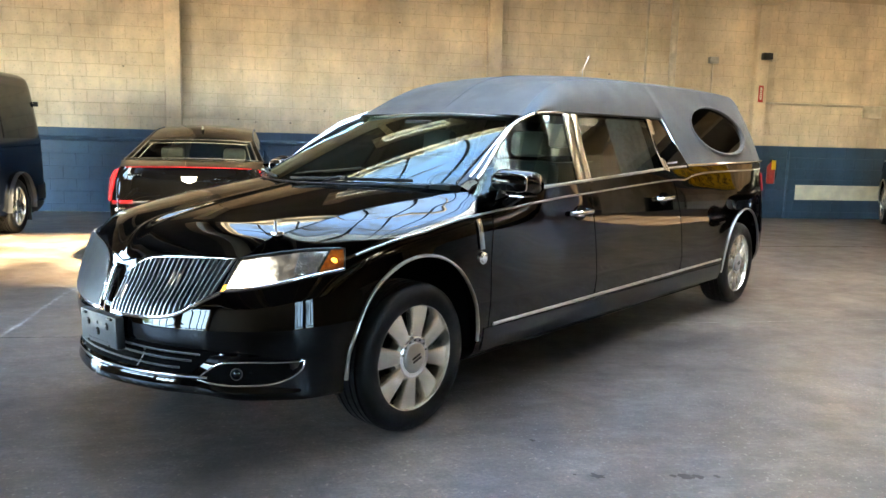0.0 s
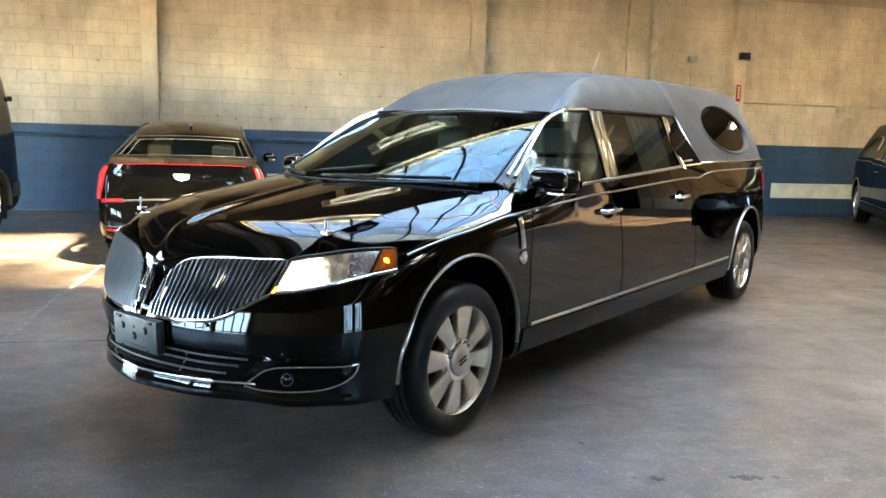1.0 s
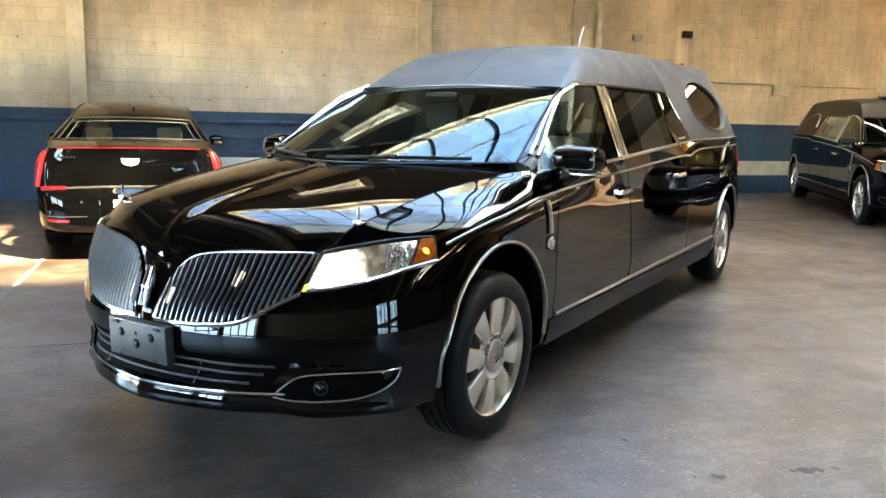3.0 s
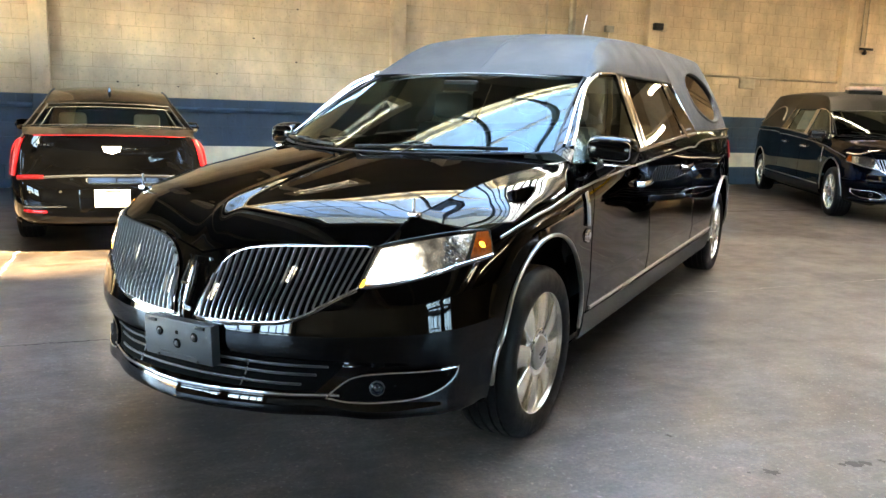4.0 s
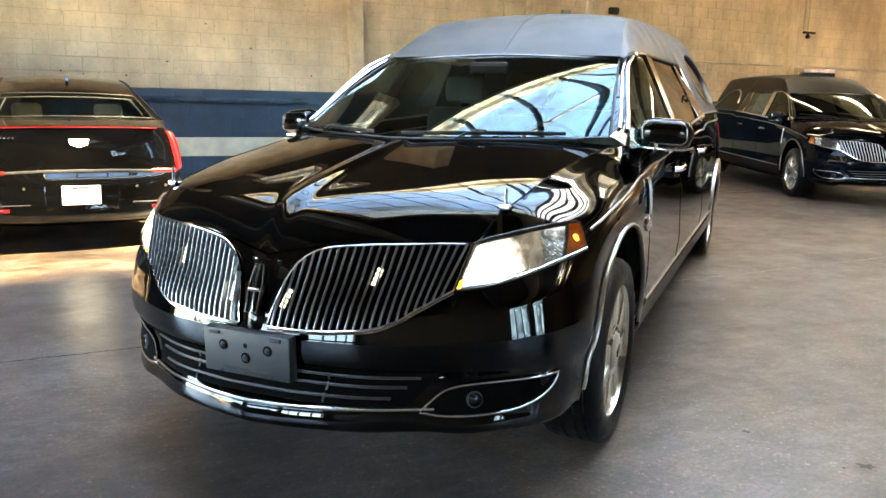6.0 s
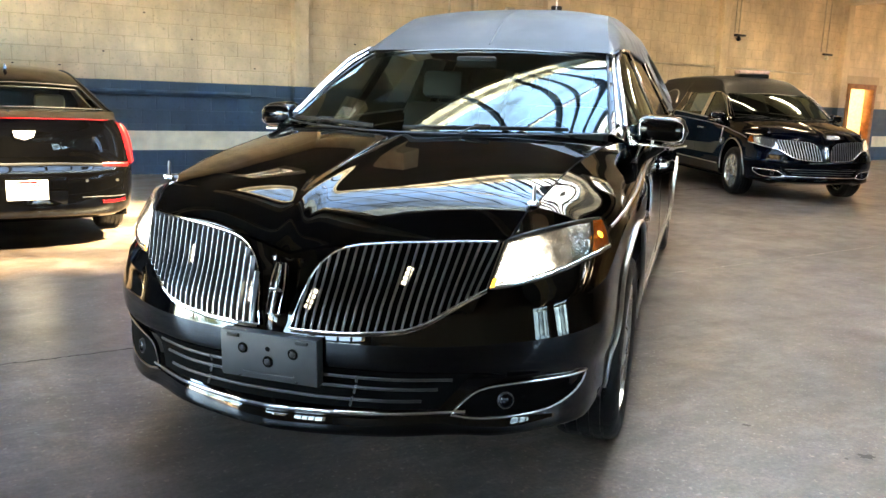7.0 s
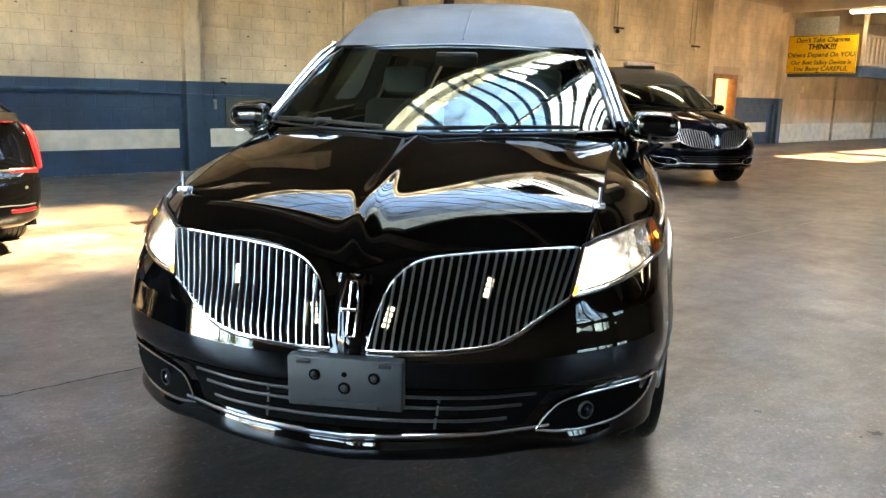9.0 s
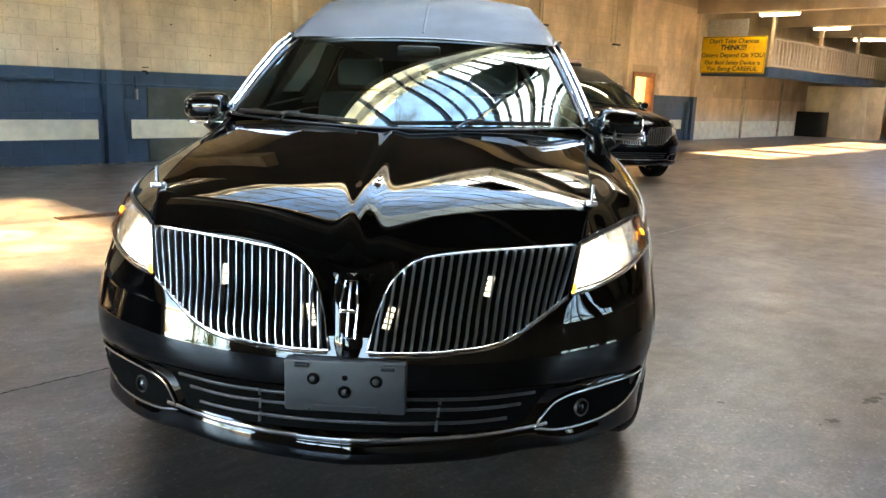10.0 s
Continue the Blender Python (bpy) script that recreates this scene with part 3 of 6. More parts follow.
# two unseen windows, added to light the hearse's side and its bumper reflections
SOUTH_PANES = ((2.0, 4.0), (4.8, 6.8))
south, at = Build(), S0
for a, b in SOUTH_PANES + ((S1, S1),):
    south.box((at, N0 - 0.3, 0), (a, N0, 6))
    at = b
    if b > a:
        south.box((a, N0 - 0.3, 0), (b, N0, 1.2)).box((a, N0 - 0.3, 3.4), (b, N0, 6))
        structure("window_pane", Build().box((a - 0.02, N0 - 0.25, 1.18), (b + 0.02, N0 - 0.244, 3.42)), DUSTY, "dusty glass of an added south window", "window")
        for k in (1, 2):
            structure("window_bar", Build().box((a + (b - a) * k / 3 - 0.04, N0 - 0.2, 1.2), (a + (b - a) * k / 3 + 0.04, N0 - 0.1, 3.4), None, 0.008), BAR, "dark upright window bar", "window")
        structure("window_bar", Build().box((a, N0 - 0.19, 2.3), (b, N0 - 0.11, 2.38), None, 0.008), BAR, "dark window rail", "window")
structure("wall_south", south, SOUTH, "dark brown wall behind the hall with two added windows", "wall")
PAVING = plain("worn_asphalt", (0.13, 0.125, 0.12), 0.8, 0, 0, 0.2, 0.6)
structure("yard_paving", Build().box((S0 - 20, N0 - 30, 0.004), (S1, N0 - 0.31, 0.008)), PAVING, "worn grey asphalt of the yard", "pavement")
structure("yard_paving_west", Build().box((S0 - 30, N0 + 0.0, 0.004), (S0 - 0.31, WALL_N + 10, 0.008)), PAVING, "worn grey asphalt beside the hall", "pavement")


# ---- the hearses ----
class Skin:
    """A surface on which trim is laid."""

    def __init__(self, g):
        b = Build()
        for part_grid in g:
            b.grid(part_grid)
        self.tree = BVHTree.FromPolygons(b.v, b.f)

    def front(self, x, z, off):
        """The point of the nose straight ahead at x, z, off metres proud of it."""
        at, nrm, _, _ = self.tree.ray_cast(Vector((x, -3, z)), Vector((0, 1, 0)))
        return np.array(at) + np.array((0, -off, 0))

    def stick(self, p, off):
        """The points p laid on the skin, off metres proud of it."""
        out = []
        for q in np.asarray(p, float).reshape(-1, 3):
            at, nrm, _, _ = self.tree.find_nearest(Vector(q))
            away = at - Vector((0, 2.0, 0.6))
            if nrm.dot(Vector((away.x, max(-1, min(1, away.y / 3)), away.z * 0.5))) < 0:
                nrm = -nrm
            out.append(at + nrm * off)
        return np.array(out).reshape(np.shape(p))


def between(a, b, n, m):
    """A grid of n columns and m rows between two curves."""
    a, b = resample(cr(a, 8), n), resample(cr(b, 8), n)
    t = np.linspace(0, 1, m)[:, None, None]
    return a[None] * (1 - t) + b[None] * t


def tub_grid():
    """Half of the lower body, from the nose round to the tail: columns of (x, y, z) from the sill up."""
    def front(x, ys, zs):
        return [(x, y, z) for y, z in zip(ys, zs)]

    def side(y, top, xs=(0.87, 0.93, 0.952, 0.962, 0.974, 0.966, 0.953), zs=(0.25, 0.29, 0.36, 0.46, 0.57, 0.80, 1.02)):
        return [(x, y, z) for x, z in zip(xs, zs)] + [top]
    cols = [
        front(0.0, (-0.94, -1.137, -1.130, -1.068, -1.097, -1.077, -1.035, -1.0), (0.262, 0.312, 0.372, 0.46, 0.582, 0.655, 0.74, 0.82)),
        front(0.15, (-0.93, -1.115, -1.108, -1.055, -1.085, -1.065, -1.02, -0.977), (0.262, 0.312, 0.372, 0.46, 0.582, 0.655, 0.75, 0.853)),
        front(0.35, (-0.88, -1.055, -1.048, -1.012, -1.043, -1.021, -0.965, -0.915), (0.262, 0.310, 0.372, 0.46, 0.582, 0.665, 0.76, 0.875)),
        front(0.52, (-0.80, -0.963, -0.956, -0.930, -0.978, -0.954, -0.905, -0.86), (0.262, 0.308, 0.370, 0.46, 0.584, 0.675, 0.78, 0.882)),
        [(0.62, -0.75, 0.24), (0.652, -0.892, 0.302), (0.645, -0.882, 0.366), (0.64, -0.868, 0.46), (0.643, -0.909, 0.588), (0.64, -0.888, 0.68), (0.64, -0.85, 0.78), (0.64, -0.80, 0.89)],
        [(0.72, -0.64, 0.25), (0.772, -0.785, 0.298), (0.766, -0.782, 0.363), (0.765, -0.778, 0.46), (0.7775, -0.813, 0.595), (0.767, -0.792, 0.695), (0.755, -0.73, 0.81), (0.667, -0.70, 0.96)],
        [(0.80, -0.55, 0.26), (0.868, -0.655, 0.294), (0.868, -0.656, 0.36), (0.872, -0.67, 0.46), (0.884, -0.683, 0.605), (0.866, -0.66, 0.725), (0.838, -0.585, 0.855), (0.682, -0.645, 0.982)],
        [(0.85, -0.45, 0.26), (0.90, -0.485, 0.29), (0.918, -0.49, 0.36), (0.927, -0.49, 0.46), (0.942, -0.495, 0.61), (0.922, -0.47, 0.75), (0.885, -0.445, 0.885), (0.695, -0.55, 1.005)],
        side(-0.25, (0.715, -0.30, 1.055), (0.87, 0.92, 0.945, 0.955, 0.958, 0.955, 0.928), (0.25, 0.29, 0.36, 0.46, 0.60, 0.79, 0.935)),
        side(0.0, (0.74, 0.0, 1.095), (0.87, 0.93, 0.955, 0.965, 0.97, 0.968, 0.945), (0.25, 0.29, 0.36, 0.46, 0.60, 0.80, 0.97)),
        side(0.25, (0.77, 0.24, 1.122), (0.87, 0.93, 0.955, 0.963, 0.968, 0.97, 0.955), (0.25, 0.29, 0.36, 0.46, 0.60, 0.80, 0.995)),
        side(0.5, (0.84, 0.48, 1.14), (0.87, 0.93, 0.952, 0.961, 0.970, 0.967, 0.956), (0.25, 0.29, 0.36, 0.46, 0.57, 0.80, 1.01)),
        side(1.0, (0.947, 1.0, 1.155)),
        side(1.65, (0.943, 1.65, 1.185)),
        side(2.3, (0.938, 2.3, 1.215)),
        side(2.95, (0.928, 2.95, 1.243)),
        side(3.6, (0.918, 3.6, 1.258), (0.87, 0.93, 0.952, 0.962, 0.974, 0.966, 0.953)),
        side(4.0, (0.912, 4.0, 1.262), (0.87, 0.93, 0.955, 0.963, 0.968, 0.97, 0.958)),
        side(4.355, (0.905, 4.355, 1.265), (0.87, 0.93, 0.955, 0.965, 0.97, 0.968, 0.95)),
        side(4.7, (0.89, 4.7, 1.27), (0.85, 0.91, 0.94, 0.95, 0.955, 0.95, 0.93), (0.30, 0.33, 0.40, 0.50, 0.60, 0.80, 1.02)),
        side(4.95, (0.85, 4.92, 1.272), (0.80, 0.86, 0.90, 0.91, 0.915, 0.90, 0.88), (0.34, 0.37, 0.44, 0.54, 0.64, 0.82, 1.02)),
        [(0.62, 5.02, 0.34), (0.66, 5.10, 0.38), (0.68, 5.13, 0.46), (0.68, 5.14, 0.56), (0.68, 5.13, 0.66), (0.66, 5.08, 0.82), (0.66, 5.05, 1.02), (0.62, 5.02, 1.275)],
        [(0.0, 5.06, 0.34), (0.0, 5.16, 0.38), (0.0, 5.19, 0.46), (0.0, 5.20, 0.56), (0.0, 5.19, 0.66), (0.0, 5.13, 0.82), (0.0, 5.10, 1.02), (0.0, 5.06, 1.28)],
    ]
    g = np.array(cols)                                   # columns x rows x 3
    # extra rows hold the chin and the shelf under the grille flat between their edges
    mid = lambda a, t: g[:, a] * (1 - t) + g[:, a + 1] * t
    face = mid(3, 0.40)                                  # the bumper stands upright above the intake
    for k in range(8):
        face[k, :2] = g[k, 3, :2] * 0.12 + g[k, 4, :2] * 0.88
    shoulder = mid(6, 0.55)                              # the wing is full, not flat, between its side and the bonnet
    for k, out in ((6, 0.006), (7, 0.010), (8, 0.013), (9, 0.013), (10, 0.012), (11, 0.008)):
        shoulder[k] += np.array((out * 0.6, 0, out))
    chin = mid(1, 0.74)
    chin[:4, 1] -= 0.0030                                # it leans back only near the chrome lip
    g = np.stack([g[:, 0], g[:, 1], chin, mid(1, 0.92), g[:, 2], g[:, 3], face, g[:, 4], mid(4, 0.12), mid(4, 0.85), g[:, 5], g[:, 6], shoulder, g[:, 7]], 1)
    g = cr(g, 7)
    g = np.swapaxes(taut(np.swapaxes(g, 0, 1), 5), 0, 1)
    g[0, :, 0] = 0
    g[-1, :, 0] = 0
    return g


WHEELS = ((-0.02, 0.37), (4.335, 0.37))
ARCH = (0.455, 0.492)


def cut_arches(g):
    """Faces of the half body with the wheel openings taken out and their edge drawn onto the ellipse."""
    g = g.copy()
    c, r = g.shape[:2]
    inside = np.zeros((c, r), bool)
    for y0, z0 in WHEELS:
        inside |= (((g[..., 1] - y0) / ARCH[0]) ** 2 + ((g[..., 2] - z0) / ARCH[1]) ** 2 < 1) & (g[..., 0] > 0.7)
    faces = []
    for i in range(c - 1):
        for j in range(r - 1):
            q = ((i, j), (i + 1, j), (i + 1, j + 1), (i, j + 1))
            if not all(inside[k] for k in q):
                faces.append(q)
    for i in range(c):
        for j in range(r):
            if inside[i, j]:
                for y0, z0 in WHEELS:
                    e = math.hypot((g[i, j, 1] - y0) / ARCH[0], (g[i, j, 2] - z0) / ARCH[1])
                    if e < 1:
                        g[i, j, 1] = y0 + (g[i, j, 1] - y0) / max(e, 0.05)
                        g[i, j, 2] = z0 + (g[i, j, 2] - z0) / max(e, 0.05)
    idx = lambda k: k[0] * r + k[1]
    return g, [tuple(idx(k) for k in q) for q in faces]


HOOD_E = ((0.64, -0.80, 0.89), (0.667, -0.70, 0.96), (0.682, -0.645, 0.982), (0.695, -0.55, 1.005), (0.715, -0.30, 1.055), (0.74, 0.0, 1.095), (0.80, 0.42, 1.142))


def hood_grid():
    """Half of the bonnet from its nose to the cowl: a flat panel beside a raised spine; its front rolls down to the grille."""
    w = np.concatenate([np.linspace(0, 0.15, 17), np.linspace(0.15, 1, 36)[1:]])
    t = np.linspace(0, 1, 90) ** 1.5

    def along(p, k):
        p = resample(cr(np.array(p), 10), 400)
        return np.stack([np.interp(k, np.linspace(0, 1, 400), p[:, a]) for a in range(3)], 1)
    front = along(((0, -1.0, 0.82), (0.15, -0.977, 0.853), (0.35, -0.915, 0.875), (0.52, -0.86, 0.882), (0.64, -0.80, 0.89)), w)
    edge = along(HOOD_E, t)
    d = 1.02 * (1 - t ** 1.15)
    c = np.stack([0.02 - d, 1.168 - 0.15 * d - 0.03 * d ** 2 - 0.155 * (d / 1.02) ** 17], 1)
    rows = []
    for k in range(len(t)):
        (y0, z0), e = c[k], edge[k]
        lift = min(1.0, t[k] / 0.22)
        x = e[0] * w
        y = y0 + (e[1] - y0) * w ** 1.8
        high = 0.010 + 0.014 * (1 - t[k]) ** 1.5
        z = z0 + (e[2] - z0) * (0.60 * w + 0.40 * w ** 2.4) + 0.014 * lift * np.sin(math.pi * w)
        z += high * (np.exp(-(x / 0.036) ** 2) - (1 - w) ** 1.6)
        g = np.stack([x, y, z], 1)
        q = max(0.0, 1 - t[k] / 0.12) ** 2
        rows.append(g * (1 - q) + (front + (g[[0]] - front[[0]]) * np.array((0, 1, 1)) * (1 - w[:, None])) * q)
    return np.array(rows)


ROOF_ST = (  # centre (y, z), then the crease (x, y, z)
    ((1.20, 1.580), (0.664, 1.165, 1.566)),
    ((1.36, 1.675), (0.645, 1.30, 1.640)),
    ((1.60, 1.795), (0.612, 1.50, 1.735)),
    ((1.90, 1.868), (0.582, 1.76, 1.812)),
    ((2.40, 1.908), (0.572, 2.35, 1.855)),
    ((3.10, 1.932), (0.566, 3.10, 1.875)),
    ((4.10, 1.950), (0.562, 4.10, 1.885)),
    ((4.75, 1.945), (0.560, 4.72, 1.882)),
    ((4.95, 1.915), (0.562, 4.90, 1.855)),
    ((5.01, 1.860), (0.580, 4.95, 1.815)),
)


def roof_grid():
    w = np.linspace(0, 1, 21)
    rows = []
    for (yc, zc), (xe, ye, ze) in ROOF_ST:
        rows.append(np.stack([xe * w, yc + (ye - yc) * w ** 2, zc + (ze - zc) * w ** 2.6], 1))
    return cr(np.array(rows), 6)


SIDE_LOW = ((0.672, 1.15, 1.556), (0.712, 1.31, 1.59), (0.724, 1.50, 1.602), (0.724, 1.76, 1.606), (0.72, 2.35, 1.612), (0.716, 2.98, 1.616),
            (0.90, 3.09, 1.262), (0.90, 4.10, 1.272), (0.885, 4.72, 1.278), (0.86, 4.90, 1.28), (0.85, 4.96, 1.28))


def roof_side_grid():
    up = cr(np.array([e for _, e in ROOF_ST]), 6)
    up = resample(up, 200)
    lo = resample(np.array(SIDE_LOW), 260)
    low = []
    for p in up:
        y = p[1]
        k = np.argmin(abs(lo[:, 1] - y))
        low.append(lo[k])
    low = np.array(low)
    rows = []
    for t in np.linspace(0, 1, 36):
        g = up * (1 - t) + low * t
        g[:, 0] += 0.018 * math.sin(math.pi * t)
        rows.append(g)
    return np.array(rows)


def tail_grid():
    a = np.array(((0, 5.01, 1.86), (0.35, 4.99, 1.845), (0.58, 4.95, 1.815), (0.62, 4.95, 1.70)))
    b = np.array(((0, 5.06, 1.28), (0.45, 5.04, 1.28), (0.80, 4.965, 1.28), (0.85, 4.96, 1.28)))
    return between(a, b, 15, 12)


def ws_at(u, t):
    """A point of the windshield: u from the middle to the edge, t from the cowl to the roof; it bends most towards its upper corners."""
    v = u * u
    t = t * (1 + 0.14 * v * v)
    a = np.array((0.78 * u, -0.02 + 0.47 * v, 1.168 - 0.018 * v))
    b = np.array((0.668 * u, 1.20 - 0.115 * v, 1.577 - 0.017 * v))
    swell = 4 * t * (1 - t) * (0.015 + 0.0043 * (2 * t - 1)) + v * (0.0393 - 0.0593 * t - 0.0127 * t * t) + v * v * (-0.0063 - 0.0253 * t + 0.0185 * t * t)
    return a * (1 - t) + b * t + np.array((0, -0.32, 0.95)) * swell


WS_BASE = [ws_at(u, 0.0) for u in np.linspace(0, 1, 9)]
WS_TOP = [ws_at(u, 1.0) for u in np.linspace(0, 1, 9)]


def windshield_grid():
    return np.array([[ws_at(u, t) for u in np.linspace(0, 1, 44)] for t in np.linspace(0, 1, 36)])


def both(build, g):
    build.grid(g)
    build.grid(flip(g)[:, ::-1])
    return build


def wheel(parent, x, y, z, sign, turn=0.0):
    """Alloy wheel with eight flat spokes; its face looks along sign * x."""
    hub = new("wheel")
    hub.parent = parent
    hub.matrix_local = pose(x, y, z, 0, 0, (180 if sign < 0 else 0) + turn)
    R = 0.366
    t = Build()
    prof = [(-0.125, 0.262), (-0.138, 0.30), (-0.130, 0.34), (-0.108, 0.360)]
    for a in (-0.07, -0.024, 0.022, 0.062):
        prof += [(a - 0.007, R), (a - 0.006, R - 0.009), (a + 0.006, R - 0.009), (a + 0.007, R)]
    prof += [(0.09, 0.360), (0.108, 0.345), (0.116, 0.318), (0.117, 0.30), (0.113, 0.275), (0.104, 0.258), (0.09, 0.255)]
    t.lathe(prof, (0, 0, 0), 72)
    for k in range(60):
        a = k * 2 * math.pi / 60
        for s in (-1, 1):
            m = Matrix.Rotation(a, 4, "X") @ Matrix.Translation((s * 0.096, 0, 0.339))
            t.box((-0.014, -0.004, -0.008), (0.014, 0.004, 0.003), m @ Matrix.Rotation(s * 0.35, 4, "Y"))
    part("tyre", t, RUBBER, hub)
    r = Build()
    r.lathe([(-0.10, 0.25), (0.0, 0.240), (0.07, 0.248), (0.098, 0.258), (0.104, 0.261), (0.103, 0.255), (0.085, 0.249), (0.05, 0.240), (-0.09, 0.232)], (0, 0, 0), 64)
    for k in range(8):
        a = k * math.pi / 4 - 0.16
        st = ((0.055, 0.028, 0.086), (0.10, 0.034, 0.094), (0.17, 0.045, 0.095), (0.225, 0.055, 0.093), (0.252, 0.058, 0.090))
        ring = []
        for rr, hw, x0 in st:
            ring.append([(x0 - 0.012, -hw, rr), (x0 - 0.002, -hw + 0.004, rr), (x0, -hw + 0.009, rr), (x0, hw - 0.009, rr), (x0 - 0.002, hw - 0.004, rr), (x0 - 0.012, hw, rr), (x0 - 0.05, hw - 0.006, rr), (x0 - 0.05, -hw + 0.006, rr)])
        ca, sa = math.cos(a), math.sin(a)
        g = np.array(ring)
        g = np.stack([g[..., 0], g[..., 1] * ca - g[..., 2] * sa, g[..., 1] * sa + g[..., 2] * ca], -1)
        r.grid(g, True)
    r.lathe([(0.03, 0.122), (0.078, 0.120), (0.084, 0.114), (0.085, 0.080)], (0, 0, 0), 64)
    part("rim", r, ALLOY, hub)
    part("brake_drum", Build().lathe([(0.0, 0.235), (0.012, 0.20), (0.012, 0.0)], (0, 0, 0), 40), DARK, hub)
    part("centre_cap", Build().lathe([(0.08, 0.074), (0.098, 0.072), (0.104, 0.065), (0.108, 0.035), (0.109, 0.0)], (0, 0, 0), 40), SATIN, hub, "satin metal centre cap")
    part("cap_ring", Build().lathe([(0.08, 0.104), (0.094, 0.102), (0.097, 0.097), (0.094, 0.076), (0.086, 0.074)], (0, 0, 0), 48), CHROME, hub, "chrome ring round the cap")
    for k in range(7):
        a = math.pi / 2 - 0.42 * (k - 3)
        part("ring_bar", Build().box((0.0955, -0.005, 0.082), (0.0975, 0.005, 0.093), Matrix.Rotation(a - math.pi / 2, 4, "X"), 0.001), PLASTIC, hub)
    mark = Build()
    for dy in (-0.009, 0.009):
        mark.box((0.107, -0.028, dy - 0.004), (0.113, 0.028, dy + 0.004), Matrix.Rotation(0.35, 4, "X"))
    part("cap_mark", mark, PLASTIC, hub)
    return hub


def seat(parent, x, y):
    s = new("front_seat")
    s.parent = parent
    s.matrix_local = pose(x, y, 0)
    part("cushion", Build().box((-0.25, -0.30, 0.55), (0.25, 0.25, 0.72), None, 0.05), LEATHER, s)
    part("backrest", Build().box((-0.24, -0.08, -0.05), (0.24, 0.08, 0.60), pose(0, 0.27, 0.70, -14), 0.06), LEATHER, s)
    part("headrest", Build().box((-0.135, -0.05, 0.0), (0.135, 0.05, 0.17), pose(0, 0.42, 1.31, -8), 0.04), LEATHER, s)


def hearse(m, paint, vinyl, label, detailed=True, band=None):
    car = thing("hearse", m, label, "hearse", "hearses")
    tub = tub_grid()
    hood, roof, side, ws = hood_grid(), roof_grid(), roof_side_grid(), windshield_grid()
    skin = Skin([tub, flip(tub), hood, flip(hood)])
    stick = skin.stick

    b = Build()
    g, faces = cut_arches(tub)
    b.add(g.reshape(-1, 3), faces)
    b.add(flip(g).reshape(-1, 3), [f[::-1] for f in faces])
    part("body", b, paint, car, "", 60, 0.0008)
    part("bonnet", both(Build(), hood), paint, car, "", 30, 0.0004)
    for mir in (lambda p: p, flip):
        part("bonnet_gap", Build().tube(mir(hood[4:, -1]) + np.array((0, 0, -0.0005)), 0.006, 0.004), DARK, car)
    part("vinyl_roof", both(Build(), roof), vinyl, car, "grey padded vinyl roof", True, 0.0004)
    for sgn, nm in ((1, 0), (-1, 0)):
        sh = side if sgn > 0 else flip(side)
        rr, cc = sh.shape[:2]
        solid_at = lambda i, j: not detailed or ((sh[i, j, 1] - 4.09) / 0.575) ** 2 + ((sh[i, j, 2] - 1.545) / 0.205) ** 2 > 0.93
        fs = [(i * cc + j, i * cc + j + 1, (i + 1) * cc + j + 1, (i + 1) * cc + j) for i in range(rr - 1) for j in range(cc - 1) if solid_at(i, j) and solid_at(i + 1, j + 1)]
        part("roof_side", Build().add(sh.reshape(-1, 3), fs), vinyl, car, "grey vinyl roof side")
    part("tailgate", both(Build(), tail_grid()), paint, car, "", True, 0.0004)
    part("roof_seam", Build().tube(roof[2:60, 0] + np.array((0, 0, 0.001)), 0.014, 0.006), vinyl, car)
    part("underbody", Build().box((-0.50, -0.70, 0.27), (0.50, 0.5, 0.33)).box((-0.80, 0.5, 0.21), (0.80, 4.9, 0.30)), DARK, car)
    for s in (-1, 1):
        for y0, z0 in WHEELS:
            a = np.linspace(-0.12, math.pi + 0.12, 40)
            rim0 = np.stack([np.full(40, s * 0.90), y0 - ARCH[0] * 1.03 * np.cos(a), z0 + ARCH[1] * 1.03 * np.sin(a)], 1)
            rim1 = rim0.copy()
            rim1[:, 0] = s * 0.45
            liner = Build().grid(np.stack([rim0, rim1]))
            liner.add(list(rim1), [tuple(range(40))])
            part("wheel_liner", liner, DARK, car)
            edge = np.stack([np.full(60, s * 0.97), y0 - ARCH[0] * np.cos(np.linspace(-0.08, math.pi + 0.02, 60)), z0 + ARCH[1] * np.sin(np.linspace(-0.08, math.pi + 0.02, 60))], 1)
            part("arch_trim", Build().tube(stick(edge, 0.004), 0.022, 0.016), SATIN, car, "bright metal wheel arch trim")
            wheel(car, s * (0.85 if y0 < 1 else 0.825), y0 + (-0.02 if y0 < 1 else 0.02), 0.364, s)
    # glass
    pane = part("windshield", both(Build(), ws), GLASS, car, "tinted windshield", True, 0.0004)
    pane.visible_shadow = False
    top = resample(cr(WS_TOP, 8), 20)
    base = resample(cr(WS_BASE, 8), 20)
    rim = Build()
    for mir in (lambda p: p, flip):
        rim.tube(mir(top) + np.array((0, 0, 0.004)), 0.010, 0.006)
    part("windshield_top_trim", rim, SATIN, car, "chrome trim over the windshield")
    head = np.array([roof[0][k] for k in range(0, 21, 2)])
    top11 = resample(cr(WS_TOP, 8), 11)
    for mir in (lambda p: p, flip):
        part("windshield_header", Build().grid(mir(np.stack([top11, (top11 + head) / 2 + np.array((0, -0.004, 0.002)), head]))), PLASTIC, car)
    cowl = Build()
    for mir in (lambda p: p, flip):
        cowl.tube(mir(base) + np.array((0, -0.012, -0.006)), 0.022, 0.010)
    part("cowl", cowl, PLASTIC, car)
